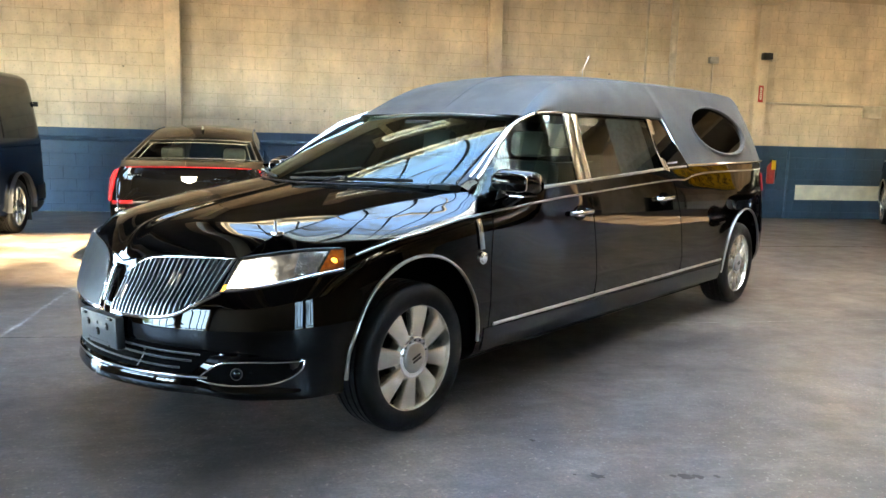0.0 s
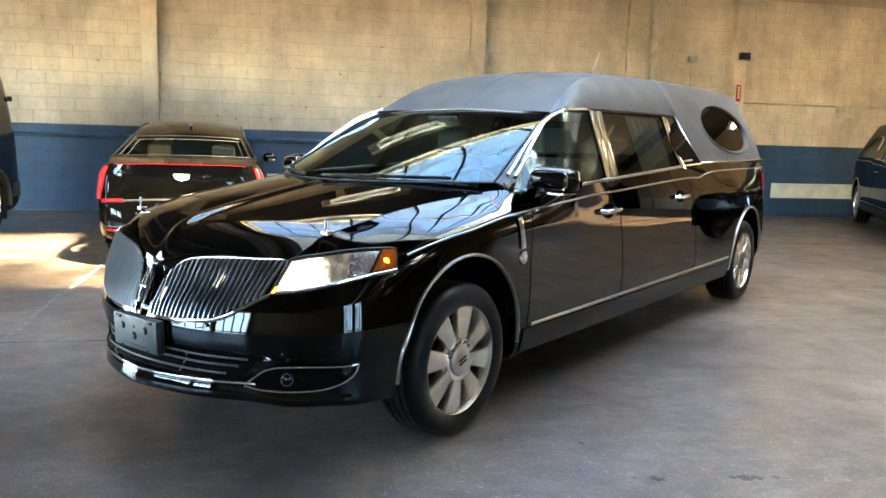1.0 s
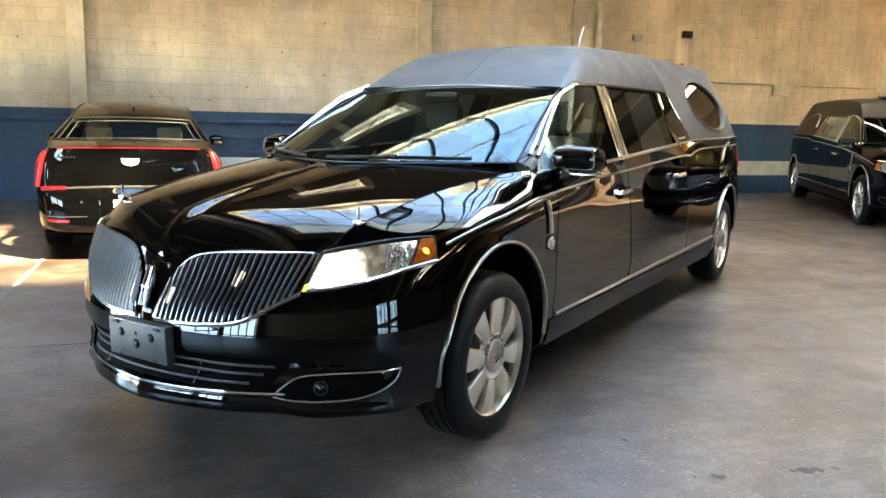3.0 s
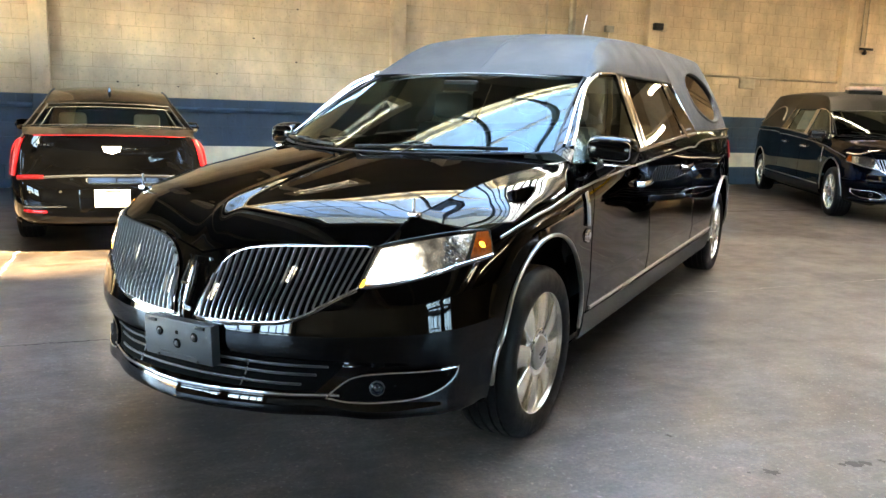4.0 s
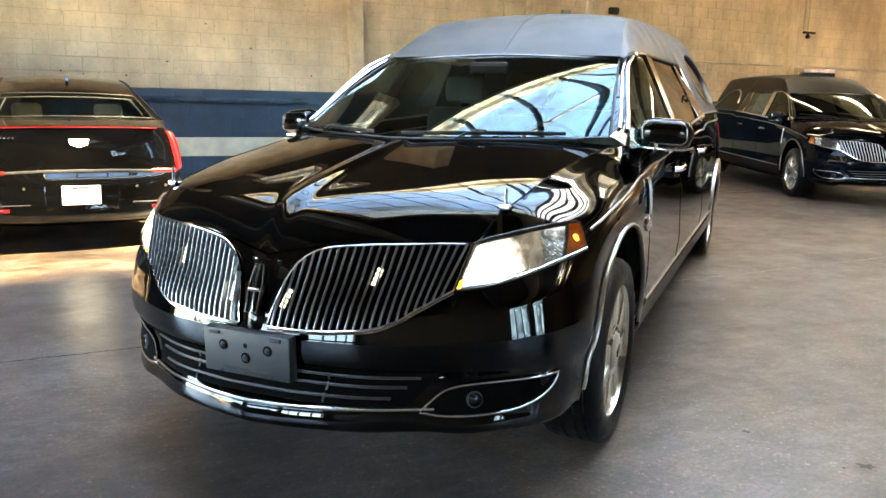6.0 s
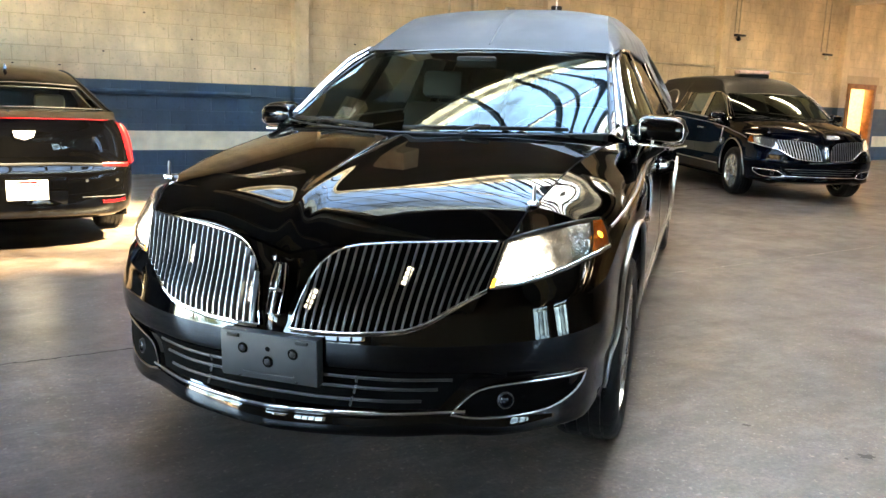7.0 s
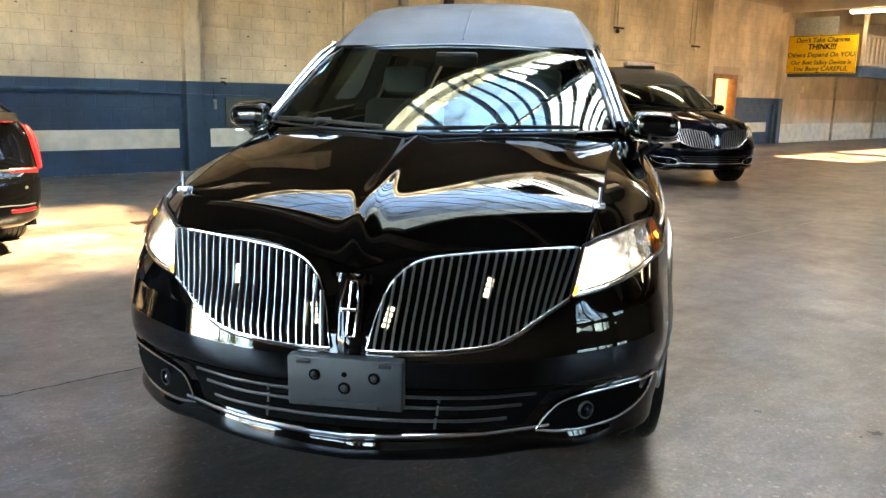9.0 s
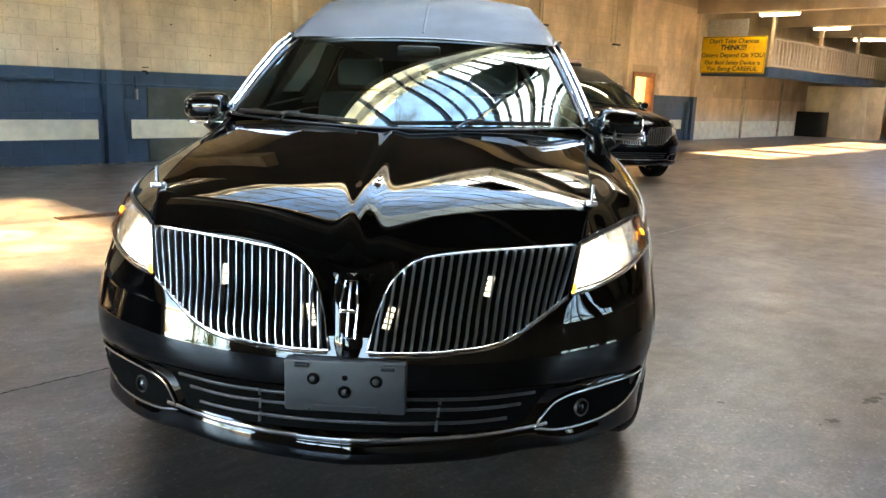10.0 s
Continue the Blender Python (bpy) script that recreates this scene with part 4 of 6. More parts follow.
    door_f = np.array(((0.865, 0.49, 1.125), (0.842, 0.56, 1.20), (0.824, 0.655, 1.26), (0.794, 0.77, 1.35), (0.758, 0.92, 1.45), (0.736, 1.03, 1.515), (0.724, 1.25, 1.578)))
    for s in (-1, 1):
        mir = (lambda p: np.array(p, float)) if s > 0 else flip
        edge = ws[:, -1]
        pil = between(edge, door_f, 20, 6)
        pil[1:5, :, 0] += 0.006
        part("front_pillar", Build().grid(mir(pil)), paint, car)
        inner, outer = resample(edge[3:], 30), resample(cr(door_f[1:], 8), 30)
        for k, w in ((0.42, 0.016), (0.86, 0.022)):
            rail = inner * (1 - k) + outer * k + np.array((0.006, -0.003, 0.004))
            part("pillar_trim", Build().tube(mir(rail), w, 0.018, 12, (s, 0, 0.6)), CHROME, car, "polished window frame rail")
        head = np.array(((0.726, 1.25, 1.585), (0.727, 1.42, 1.594), (0.725, 1.57, 1.598)))
        part("window_top_trim", Build().tube(mir(head) + np.array((s * 0.008, 0, 0)), 0.014, 0.018), CHROME, car, "chrome window top trim")
        part("pillar_strip", Build().tube(mir(edge) + np.array((s * 0.004, 0, 0.006)), 0.012, 0.008), PLASTIC, car)
        # side panes on the sloping side
        top_f = np.array(((0.728, 1.28, 1.582), (0.724, 1.42, 1.590), (0.722, 1.57, 1.592)))
        upper = np.concatenate([door_f, top_f[1:]])
        lower = np.array([(0.943 - 0.006 * k / 7, 0.56 + 0.87 * k / 7, 1.147 + 0.040 * k / 7) for k in range(8)])
        gp = between(upper, lower, 14, 8)
        pane = part("front_window", Build().grid(mir(gp)), GLASS, car, "tinted front side window")
        pane.visible_shadow = False
        gr = between(np.array(((0.722, 1.68, 1.592), (0.719, 2.2, 1.600), (0.716, 2.74, 1.604))), np.array(((0.937, 1.54, 1.193), (0.932, 2.1, 1.220), (0.925, 2.64, 1.244))), 14, 8)
        pane = part("rear_window", Build().grid(mir(gr)), GLASS_MID if detailed else GLASS, car, "dark tinted rear side window" if detailed else "rear side window before a pale curtain")
        pane.visible_shadow = False
        for a0, a1, b0, b1, mt, nm in ((1.57, 1.68, 1.43, 1.54, PLASTIC, "centre_pillar"), (2.74, 2.985, 2.64, 3.085, BLACK, "rear_pillar")):
            q = between(np.array(((0.724, a0, 1.594), (0.722, a1, 1.600))), np.array(((0.945, b0, 1.15 + 0.045 * (b0 - 1)), (0.935, b1, 1.15 + 0.045 * (b1 - 1)))), 4, 8)
            q[..., 0] += 0.004
            part(nm, Build().grid(mir(q)), mt, car)
        for (a0, b0) in ((1.585, 1.445), (1.672, 1.532), (2.765, 2.665)):
            q = np.array(((0.728, a0, 1.594), (0.83, a0 * 0.5 + b0 * 0.5, 1.395), (0.946, b0, 1.152 + 0.045 * (b0 - 1))))
            part("window_bar", Build().tube(mir(q) + np.array((s * 0.006, 0, 0)), 0.006, 0.082, 12, (0, 1, 0)), CHROME, car, "polished metal window bar")
        for k in range(6 if detailed else 0):
            q = np.array((0.922, 2.735 + 0.028 * k, 1.272 + 0.0012 * k))
            part("script_bar", Build().box((-0.003, 0, 0), (0.003, 0.02, 0.014), pose(*mir(q)), 0.001), BADGE, car)
        sill = np.array(((0.955, 0.62, 1.143), (0.953, 1.05, 1.157), (0.949, 1.6, 1.186), (0.943, 2.2, 1.216), (0.936, 2.65, 1.24), (0.931, 3.05, 1.252)))
        part("window_sill_trim", Build().tube(mir(cr(sill, 6)), 0.012, 0.020), SATIN, car, "bright window sill trim")
        low = np.array(SIDE_LOW[:6])
        part("drip_rail", Build().tube(mir(cr(low, 6)) + np.array((s * 0.008, 0, -0.004)), 0.016, 0.02), PLASTIC, car)
        low = np.array(SIDE_LOW[6:])
        part("vinyl_trim", Build().tube(mir(cr(low, 4)) + np.array((s * 0.016, 0, -0.004)), 0.012, 0.02), CHROME, car, "chrome moulding under the vinyl roof")
        part("rear_pillar_edge", Build().tube(mir(np.array((SIDE_LOW[5], SIDE_LOW[6]))) + np.array((s * 0.012, 0, 0)), 0.012, 0.02, 8, (0, 1, 0)), CHROME, car, "chrome moulding")
        # body side lines
        belt = np.array(((0.97, -0.42, 0.925), (0.97, -0.15, 0.965), (0.97, 0.2, 1.02), (0.97, 0.44, 1.05), (0.97, 0.83, 1.065), (0.97, 1.24, 1.09), (0.97, 1.59, 1.105), (0.97, 2.11, 1.13), (0.97, 2.79, 1.158), (0.97, 3.02, 1.155), (0.97, 3.16, 1.18), (0.97, 3.4, 1.20), (0.97, 3.86, 1.21), (0.97, 4.5, 1.215), (0.92, 4.85, 1.215)))
        part("belt_pinstripe", Build().tube(stick(mir(resample(cr(belt, 8), 90)), 0.001), 0.009, 0.012), SATIN, car, "thin bright belt line")
        line = np.array([(0.97, y, 0.432 + 0.008 * (y - 0.57)) for y in np.linspace(0.57, 3.82, 40)])
        part("sill_trim", Build().tube(stick(mir(line), 0.003), 0.014, 0.018), SATIN, car, "bright metal sill trim")
        sk = np.array([[(0.97, y, z) for y in np.linspace(0.49, 3.84, 40)] for z in (0.255, 0.30, 0.35, 0.40, 0.418)])
        part("sill_skirt", Build().grid(stick(mir(sk), 0.006)), PLASTIC, car, "matt black sill cladding")
        for y0, y1, y2 in ((0.53, 0.53, 0.55), (1.66, 1.63, 1.57), (2.98, 2.94, 2.83)):
            cut = np.array(((0.97, y0, 0.30), (0.97, y0, 0.55), (0.97, y1, 0.85), (0.97, y2, 1.13)))
            part("door_gap", Build().tube(stick(mir(resample(cr(cut, 8), 30)), -0.001), 0.006, 0.006, 6, (1, 0, 0)), DARK, car)
        for y in (1.44, 2.63):
            z = 0.985 + 0.035 * (y - 1.44)
            hd = new("door_handle")
            hd.parent = car
            ax = stick(mir(np.array([(0.97, y, z)])), 0.0)[0]
            hd.matrix_local = pose(*ax)
            part("grip", Build().tube(np.array([(s * a, d, c) for a, d, c in ((0.005, -0.12, 0), (0.035, -0.10, 0.0), (0.045, 0, 0.004), (0.035, 0.10, 0.008), (0.005, 0.12, 0.008))]), 0.022, 0.03), CHROME, hd, "chrome door handle grip")
            # flat dark disc stands in for the shaded hollow behind the grip
            part("recess", Build().add([(s * 0.006, 0.07 * math.cos(a), 0.045 * math.sin(a)) for a in np.linspace(0, 2 * math.pi, 24, False)], [tuple(range(24))]), DARK, hd)
        # rear quarter: oval window, or a plain quarter with a landau bow
        if detailed:
            oc, ax_y, ax_z = np.array((0.0, 4.09, 1.545)), 0.575, 0.205
            a = np.linspace(0, 2 * math.pi, 48, False)
            ex = lambda k, off: np.stack([0.87 - 0.571 * (1.545 + ax_z * k * np.sin(a) - 1.33) + off, oc[1] + ax_y * k * np.cos(a), 1.545 + ax_z * k * np.sin(a)], 1)
            ov = new("oval_window")
            ov.parent = car
            part("rim", Build().grid(np.stack([mir(ex(1.07, 0.010)), mir(ex(1.02, 0.022)), mir(ex(0.985, 0.024)), mir(ex(0.95, 0.016)), mir(ex(0.93, -0.012))]), True), vinyl, ov)
            e = mir(ex(0.935, -0.004))
            part("pane", Build().add(list(e), [tuple(range(48))]), GLASS_DARK, ov, "dark oval glass", False)
        else:
            bow = np.array([(0.87 - 0.571 * (z - 1.33) + 0.03, y, z) for y, z in ((3.25, 1.40), (3.45, 1.58), (3.8, 1.66), (4.2, 1.60), (4.5, 1.44), (4.75, 1.36))])
            part("landau_bow", Build().tube(mir(cr(bow, 8)), 0.02, 0.03, 8, (1, 0, 0)), SATIN, car, "bright landau bow")
        # mirror
        mr = new("door_mirror")
        mr.parent = car
        g = []
        for t in np.linspace(0, 1, 12):
            u = 2 * t - 1
            k = (1 - abs(u) ** 5) ** 0.5 + 0.02
            y = 0.72 + 0.07 * (t - 0.4)
            g.append([(0.99 + 0.118 * u, y - 0.015 + 0.115 * k * math.cos(q) * (0.85 if math.cos(q) < 0 else 0.7), 1.188 + 0.066 * k * math.copysign(abs(math.sin(q)) ** 0.7, math.sin(q)) + 0.014 * (1 - t)) for q in np.linspace(0, 2 * math.pi, 28, False)])
        part("shell", Build().grid(mir(np.array(g)), True), paint, mr)
        a = np.linspace(0, 2 * math.pi, 48, False)
        ring = []
        for q in a:
            u = 0.80 * math.copysign(abs(math.cos(q)) ** 0.35, math.cos(q))
            h = 0.70 * math.copysign(abs(math.sin(q)) ** 0.35, math.sin(q))
            k = (1 - abs(u) ** 5) ** 0.5 + 0.02
            ring.append((0.99 + 0.118 * u, 0.705 + 0.07 * (u / 2 + 0.1) - 0.098 * k * max(0.05, 1 - abs(h) ** (2 / 0.7)) ** 0.5 - 0.003, 1.188 + 0.066 * k * h + 0.007 * (1 - u)))
        part("mirror_frame", Build().tube(mir(np.array(ring)), 0.006, 0.008, 8, (0, 1, 0), True), CHROME, mr, "thin bright edge round the mirror shell")
        part("base_trim", Build().tube(mir(np.array(((0.89, 0.655, 1.128), (0.98, 0.645, 1.122), (1.06, 0.66, 1.121), (1.10, 0.73, 1.125)))), 0.009, 0.011), CHROME, mr, "chrome mirror edge")
        part("foot", Build().tube(mir(np.array(((0.90, 0.70, 1.06), (0.95, 0.71, 1.09), (0.99, 0.72, 1.12)))), 0.10, 0.05), PLASTIC, mr)
        part("mirror_glass", Build().add([tuple(mir(np.array((0.995 + 0.098 * math.cos(q), 0.812, 1.175 + 0.058 * math.sin(q))))) for q in np.linspace(0, 2 * math.pi, 24, False)], [tuple(range(24))]), CHROME, mr, "mirror glass", False)
        part("corner_panel", Build().grid(mir(between(np.array(((0.945, 0.56, 1.10), (0.948, 0.80, 1.14))), np.array(((0.945, 0.60, 1.16), (0.925, 0.76, 1.25))), 4, 4)) + np.array((s * 0.006, 0, 0))), PLASTIC, car)
        # fender blade and medallion
        blade = np.array(((0.96, 0.405, 1.01), (0.96, 0.42, 0.93), (0.96, 0.435, 0.855)))
        part("fender_blade", Build().tube(stick(mir(resample(blade, 10)), 0.008), 0.034, 0.02, 8, (1, 0, 0)), CHROME, car, "chrome fender blade")
        q = stick(mir(np.array([(0.96, 0.445, 0.805)])), 0.0)[0]
        part("medallion", Build().lathe([(s * 0.002, 0.034), (s * 0.010, 0.032), (s * 0.012, 0.022), (s * 0.016, 0.018), (s * 0.017, 0.0)], q, 28), CHROME, car, "round chrome medallion")
        # head lamp
        up = np.array(((0.637, -0.812, 0.886), (0.70, -0.735, 0.905), (0.77, -0.62, 0.915), (0.82, -0.52, 0.916), (0.857, -0.43, 0.911)))
        lo = np.array(((0.605, -0.884, 0.752), (0.70, -0.82, 0.768), (0.79, -0.71, 0.792), (0.85, -0.58, 0.815), (0.888, -0.462, 0.832)))
        hl = new("headlamp")
        hl.parent = car
        fr = random.Random(5)
        cells = between(up, lo, 80, 22)[:, :70]
        lift = stick(mir(cells), 0.004) + np.array([[[0.0, -0.0022 * ((i + j) % 2) + fr.uniform(-0.0012, 0.0012), 0.001 * (j % 2)] for j in range(cells.shape[1])] for i in range(cells.shape[0])])
        part("lamp_reflector", Build().grid(lift), FACET, hl, "faceted bright lamp reflector", False)
        up40, lo40 = resample(cr(up, 8), 40), resample(cr(lo, 8), 40)
        part("lamp_divider", Build().grid(stick(mir(between(up40[33:35], lo40[29:31], 4, 12)), 0.009)), PLASTIC, hl)
        part("turn_lens", Build().grid(stick(mir(between(up40[34:], lo40[30:], 10, 12)), 0.010)), AMBER, hl, "amber corner lens")
        part("beam_lens", Build().grid(stick(mir(between(up, lo, 40, 12))[1:11, 1:23], 0.013)), LAMP_ON if detailed else FACET, hl, "lit headlamp lens" if detailed else "headlamp lens")
        if detailed:
            part("inner_turn_lens", Build().grid(stick(mir(between(up, lo, 40, 12)), 0.015)[9:12, 0:2]), AMBER_ON, hl, "lit amber turn lens")
        q = stick(mir(between(up, lo, 40, 12)), 0.003)[6, 35]
        bulb = Build().lathe([(0.0, 0.017), (0.005, 0.015), (0.009, 0.008), (0.010, 0.0)], (0, 0, 0), 18)
        tilt = Matrix.Translation(Vector(q)) @ Matrix.Rotation(radians(-90 + s * 52), 4, "Z")
        bulb.v = [tuple(tilt @ Vector(p)) for p in bulb.v]
        part("turn_bulb", bulb, AMBER_ON if detailed else AMBER, hl, "lit amber bulb" if detailed else "amber bulb")
        part("lamp_cover", Build().grid(stick(mir(between(up, lo, 40, 12)), 0.020)), CLEAR, hl, "clear lamp cover").visible_shadow = False
        ring = np.concatenate([cr(up, 6), cr(lo, 6)[::-1]])
        part("lamp_frame", Build().tube(stick(mir(ring), 0.006), 0.012, 0.018, closed=True), PLASTIC, hl)
        part("lamp_trim", Build().tube(stick(mir(cr(lo, 6)), 0.010), 0.010, 0.014), CHROME, hl, "chrome strip under the lamp")
        # grille half
        U0 = np.array(((0.055, -1.07, 0.63), (0.075, -1.045, 0.72), (0.11, -1.01, 0.80), (0.18, -0.975, 0.85), (0.30, -0.935, 0.868), (0.45, -0.885, 0.876), (0.628, -0.82, 0.884)))
        L0 = np.array(((0.05, -1.075, 0.612), (0.065, -1.075, 0.611), (0.10, -1.075, 0.611), (0.17, -1.07, 0.612), (0.28, -1.045, 0.617), (0.42, -0.99, 0.640), (0.598, -0.888, 0.748)))
        gr = new("grille")
        gr.parent = car
        uu, ll = cr(U0, 8), cr(L0, 8)
        # near-black sheet on the closed nose: painted shade behind the blades
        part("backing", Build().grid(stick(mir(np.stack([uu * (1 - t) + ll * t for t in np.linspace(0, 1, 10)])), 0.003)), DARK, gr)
        part("grille_frame", Build().tube(stick(mir(np.concatenate([uu, ll[::-1]])), 0.008), 0.005, 0.007, closed=True), CHROME, gr, "chrome grille frame")
        part("grille_sill", Build().tube(stick(mir(ll[4:] + np.array((0, 0, -0.008))), 0.006), 0.009, 0.008), CHROME, gr, "chrome sill under the grille")
        many = 22 if detailed else 15
        xt, xb = np.linspace(0.090, 0.615, many), np.linspace(0.072, 0.565, many)
        for xa, xc in zip(xt, xb):
            a = np.array([np.interp(xa, uu[:, 0], uu[:, k]) for k in range(3)])
            c = np.array([np.interp(xc, ll[:, 0], ll[:, k]) for k in range(3)])
            line = stick(mir(np.array([a * (1 - t) + c * t for t in np.linspace(0.02, 0.98, 9)])), 0.014)
            part("grille_blade", Build().tube(line, 0.0072 if detailed else 0.009, 0.020, 6, (s * 0.35, -1, 0.25)), BLADES, gr)
        for xs in (0.10, 0.36) if detailed else ():
            q = np.array([(xs - 0.004, -1.05 + 0.9 * (xs - 0.1) ** 1.5, 0.665 + 0.25 * (xs - 0.1)), (xs + 0.014, -1.04 + 0.9 * (xs - 0.1) ** 1.5, 0.735 + 0.25 * (xs - 0.1))])
            st = new("strobe_lamp")
            st.parent = gr
            a, c = stick(mir(q), 0.007)
            part("strobe_body", Build().tube(np.array((a, c)), 0.026, 0.008, 8, (0, -1, 0)), PLASTIC, st)
            for k in range(4):
                e = a + (c - a) * (0.14 + 0.24 * k) + np.array((0, -0.004, 0))
                part("strobe_cell", Build().tube(np.array((e - (c - a) * 0.085, e + (c - a) * 0.085)), 0.019, 0.008, 6, (0, -1, 0)), STROBE, st, "lit white strobe cell")
        # fog lamp pocket
        loop = np.array(((0.518, -0.952, 0.362), (0.545, -0.94, 0.395), (0.60, -0.905, 0.437), (0.70, -0.85, 0.45), (0.80, -0.76, 0.455), (0.875, -0.66, 0.468), (0.862, -0.67, 0.425), (0.83, -0.71, 0.385), (0.77, -0.775, 0.358), (0.66, -0.865, 0.348), (0.58, -0.92, 0.352)))
        fg = new("fog_lamp")
        fg.parent = car
        ringp = np.concatenate([resample(cr(loop[:6], 6), 34), resample(cr(np.concatenate([loop[5:], loop[:1]]), 6), 34)[1:-1]])
        c = ringp.mean(0)
        # near-black sheet on the skin stands in for the pocket's shade
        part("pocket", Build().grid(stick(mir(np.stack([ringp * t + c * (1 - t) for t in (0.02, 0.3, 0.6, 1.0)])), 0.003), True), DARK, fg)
        part("surround", Build().tube(stick(mir(ringp), 0.005), 0.007, 0.009, closed=True), CHROME, fg, "chrome fog lamp surround")
        q = stick(mir(np.array([(0.673, -0.87, 0.402)])), 0.0)[0]
        mm = Matrix.Translation(Vector(q)) @ Matrix.Rotation(radians(-90 + s * 35), 4, "Z")
        lamp = Build()
        lamp.lathe([(0.0, 0.021), (0.010, 0.020), (0.012, 0.017), (0.005, 0.015), (0.009, 0.008), (0.012, 0.0)], (0, 0, 0), 24)
        lamp.v = [tuple(mm @ Vector(p)) for p in lamp.v]
        part("fog_lens", lamp, FOG, fg, "round fog lamp")
        bez = Build().lathe([(0.002, 0.027), (0.010, 0.026), (0.012, 0.024), (0.008, 0.022)], (0, 0, 0), 28)
        bez.v = [tuple(mm @ Vector(p)) for p in bez.v]
        part("fog_bezel", bez, BARS, fg)
        # flag post
        fl = new("flag_post")
        fl.parent = car
        fl.matrix_local = pose(s * 0.682, -0.665, 0.984)
        part("post", Build().tube(np.array(((0, 0, 0), (0, 0, 0.062))), 0.011, None, 10, (1, 0, 0)), CHROME, fl)
        part("clamp", Build().box((-0.018, -0.012, -0.006), (0.018, 0.03, 0.012), None, 0.004), CHROME, fl)
        # tail lamp
        tl = np.array([[(0.90 - 0.03 * k, 4.88 + 0.04 * k, z) for k in range(4)] for z in (1.17, 1.12, 1.06, 1.0)])
        part("tail_lamp", Build().grid(stick(mir(tl), 0.012)), RED_ON if detailed else RED, car, "red tail lamp")
    # nose: emblem, plate bracket, lower intake, chrome lip
    em = new("nose_emblem")
    em.parent = car
    part("frame", Build().tube(np.array(((-0.02, -1.10, 0.655), (-0.024, -1.07, 0.74), (-0.016, -1.045, 0.80), (0.016, -1.045, 0.80), (0.024, -1.07, 0.74), (0.02, -1.10, 0.655))), 0.007, 0.010, 8, (0, -1, 0), True), CHROME, em, "chrome frame")
    part("cross", Build().tube(np.array(((-0.02, -1.082, 0.725), (0.02, -1.082, 0.725))), 0.010, 0.010, 8, (0, -1, 0)).tube(np.array(((0, -1.10, 0.66), (0, -1.05, 0.797))), 0.010, 0.010, 8, (0, -1, 0)), CHROME, em)
    zz = np.linspace(0.600, 0.812, 14)
    yy = np.interp(zz, (0.56, 0.64, 0.74, 0.82), (-1.085, -1.075, -1.035, -1.0))
    prow = np.array([[(x, y + 0.006 - (0.026 * (1 - (abs(x) / 0.056) ** 1.5) if k < 13 else 0.012), z) for x in np.linspace(-0.056, 0.056, 25)] for k, (y, z) in enumerate(zip(yy, zz))])
    part("nose_prow", Build().grid(prow), paint, car)
    if detailed:
        pb = new("plate_bracket")
        pb.parent = car
        pb.matrix_local = pose(0, -1.118, 0.528, 2)
        part("plate", Build().box((-0.163, -0.012, -0.073), (0.163, 0.03, 0.073), None, 0.007), BRACKET, pb, "empty grey plastic plate bracket")
        for x, z, r in ((-0.084, 0.022, 0.017), (0.084, 0.022, 0.017), (0.0, -0.012, 0.018), (0.0, 0.028, 0.008)):
            # dark discs on the plate stand in for shaded holes
            part("bolt_hole", Build().add([(x + r * math.cos(q), -0.0135, z + r * math.sin(q)) for q in np.linspace(0, 2 * math.pi, 20, False)], [tuple(range(20))]), DARK, pb)
            if r > 0.01:
                part("bolt_head", Build().grid(np.array([[(x + r * a * math.cos(q), -0.014 - d, z + r * a * math.sin(q)) for q in np.linspace(0, 2 * math.pi, 16, False)] for a, d in ((0.62, 0.0), (0.55, 0.004), (0.3, 0.006), (0.01, 0.0065))]), True), PLASTIC, pb)
        part("slot_rib", Build().tube(np.array(((-0.085, -0.013, -0.048), (-0.08, -0.014, -0.052), (0.08, -0.014, -0.052), (0.085, -0.013, -0.048))), 0.004, 0.005), BRACKET, pb)
        for x in (-0.095, 0.095):
            part("peg", Build().tube(np.array(((x, -0.012, -0.066), (x, -0.018, -0.066))), 0.009, 0.009, 10), PLASTIC, pb)
        for x in (-0.115, 0.115):
            part("hook", Build().box((x - 0.02, -0.022, 0.055), (x + 0.02, -0.010, 0.066), None, 0.003), PLASTIC, pb)
    it = new("lower_intake")
    it.parent = car
    # near-black sheet paints the intake's shade; the bumper is closed behind it
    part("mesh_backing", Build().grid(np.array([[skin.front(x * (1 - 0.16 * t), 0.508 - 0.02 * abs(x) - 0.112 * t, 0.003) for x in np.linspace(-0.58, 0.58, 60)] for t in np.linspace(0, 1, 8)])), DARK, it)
    for z, half in ((0.482, 0.520), (0.450, 0.480), (0.418, 0.440)):
        q = np.array([skin.front(x, z - 0.02 * abs(x), 0.008) for x in np.linspace(-half, half, 60)])
        part("intake_bar", Build().tube(q, 0.007, 0.010), BARS, it)
    for x in (-0.25, 0.25):
        for z in (0.474, 0.442, 0.410):
            q = np.array([skin.front(x * (1 + 0.4 * (e - 0.45)), e, 0.010) for e in np.linspace(z + 0.010, z - 0.014, 4)])
            part("intake_post", Build().tube(q, 0.008, 0.005, 6, (0, -1, 0)), BARS, it)
    lip = np.array([skin.front(x, 0.378 - 0.006 * abs(x), 0.003) for x in np.linspace(-0.56, 0.56, 80)])
    part("chrome_lip", Build().tube(lip, 0.008, 0.012), CHROME, car, "chrome bumper lip")
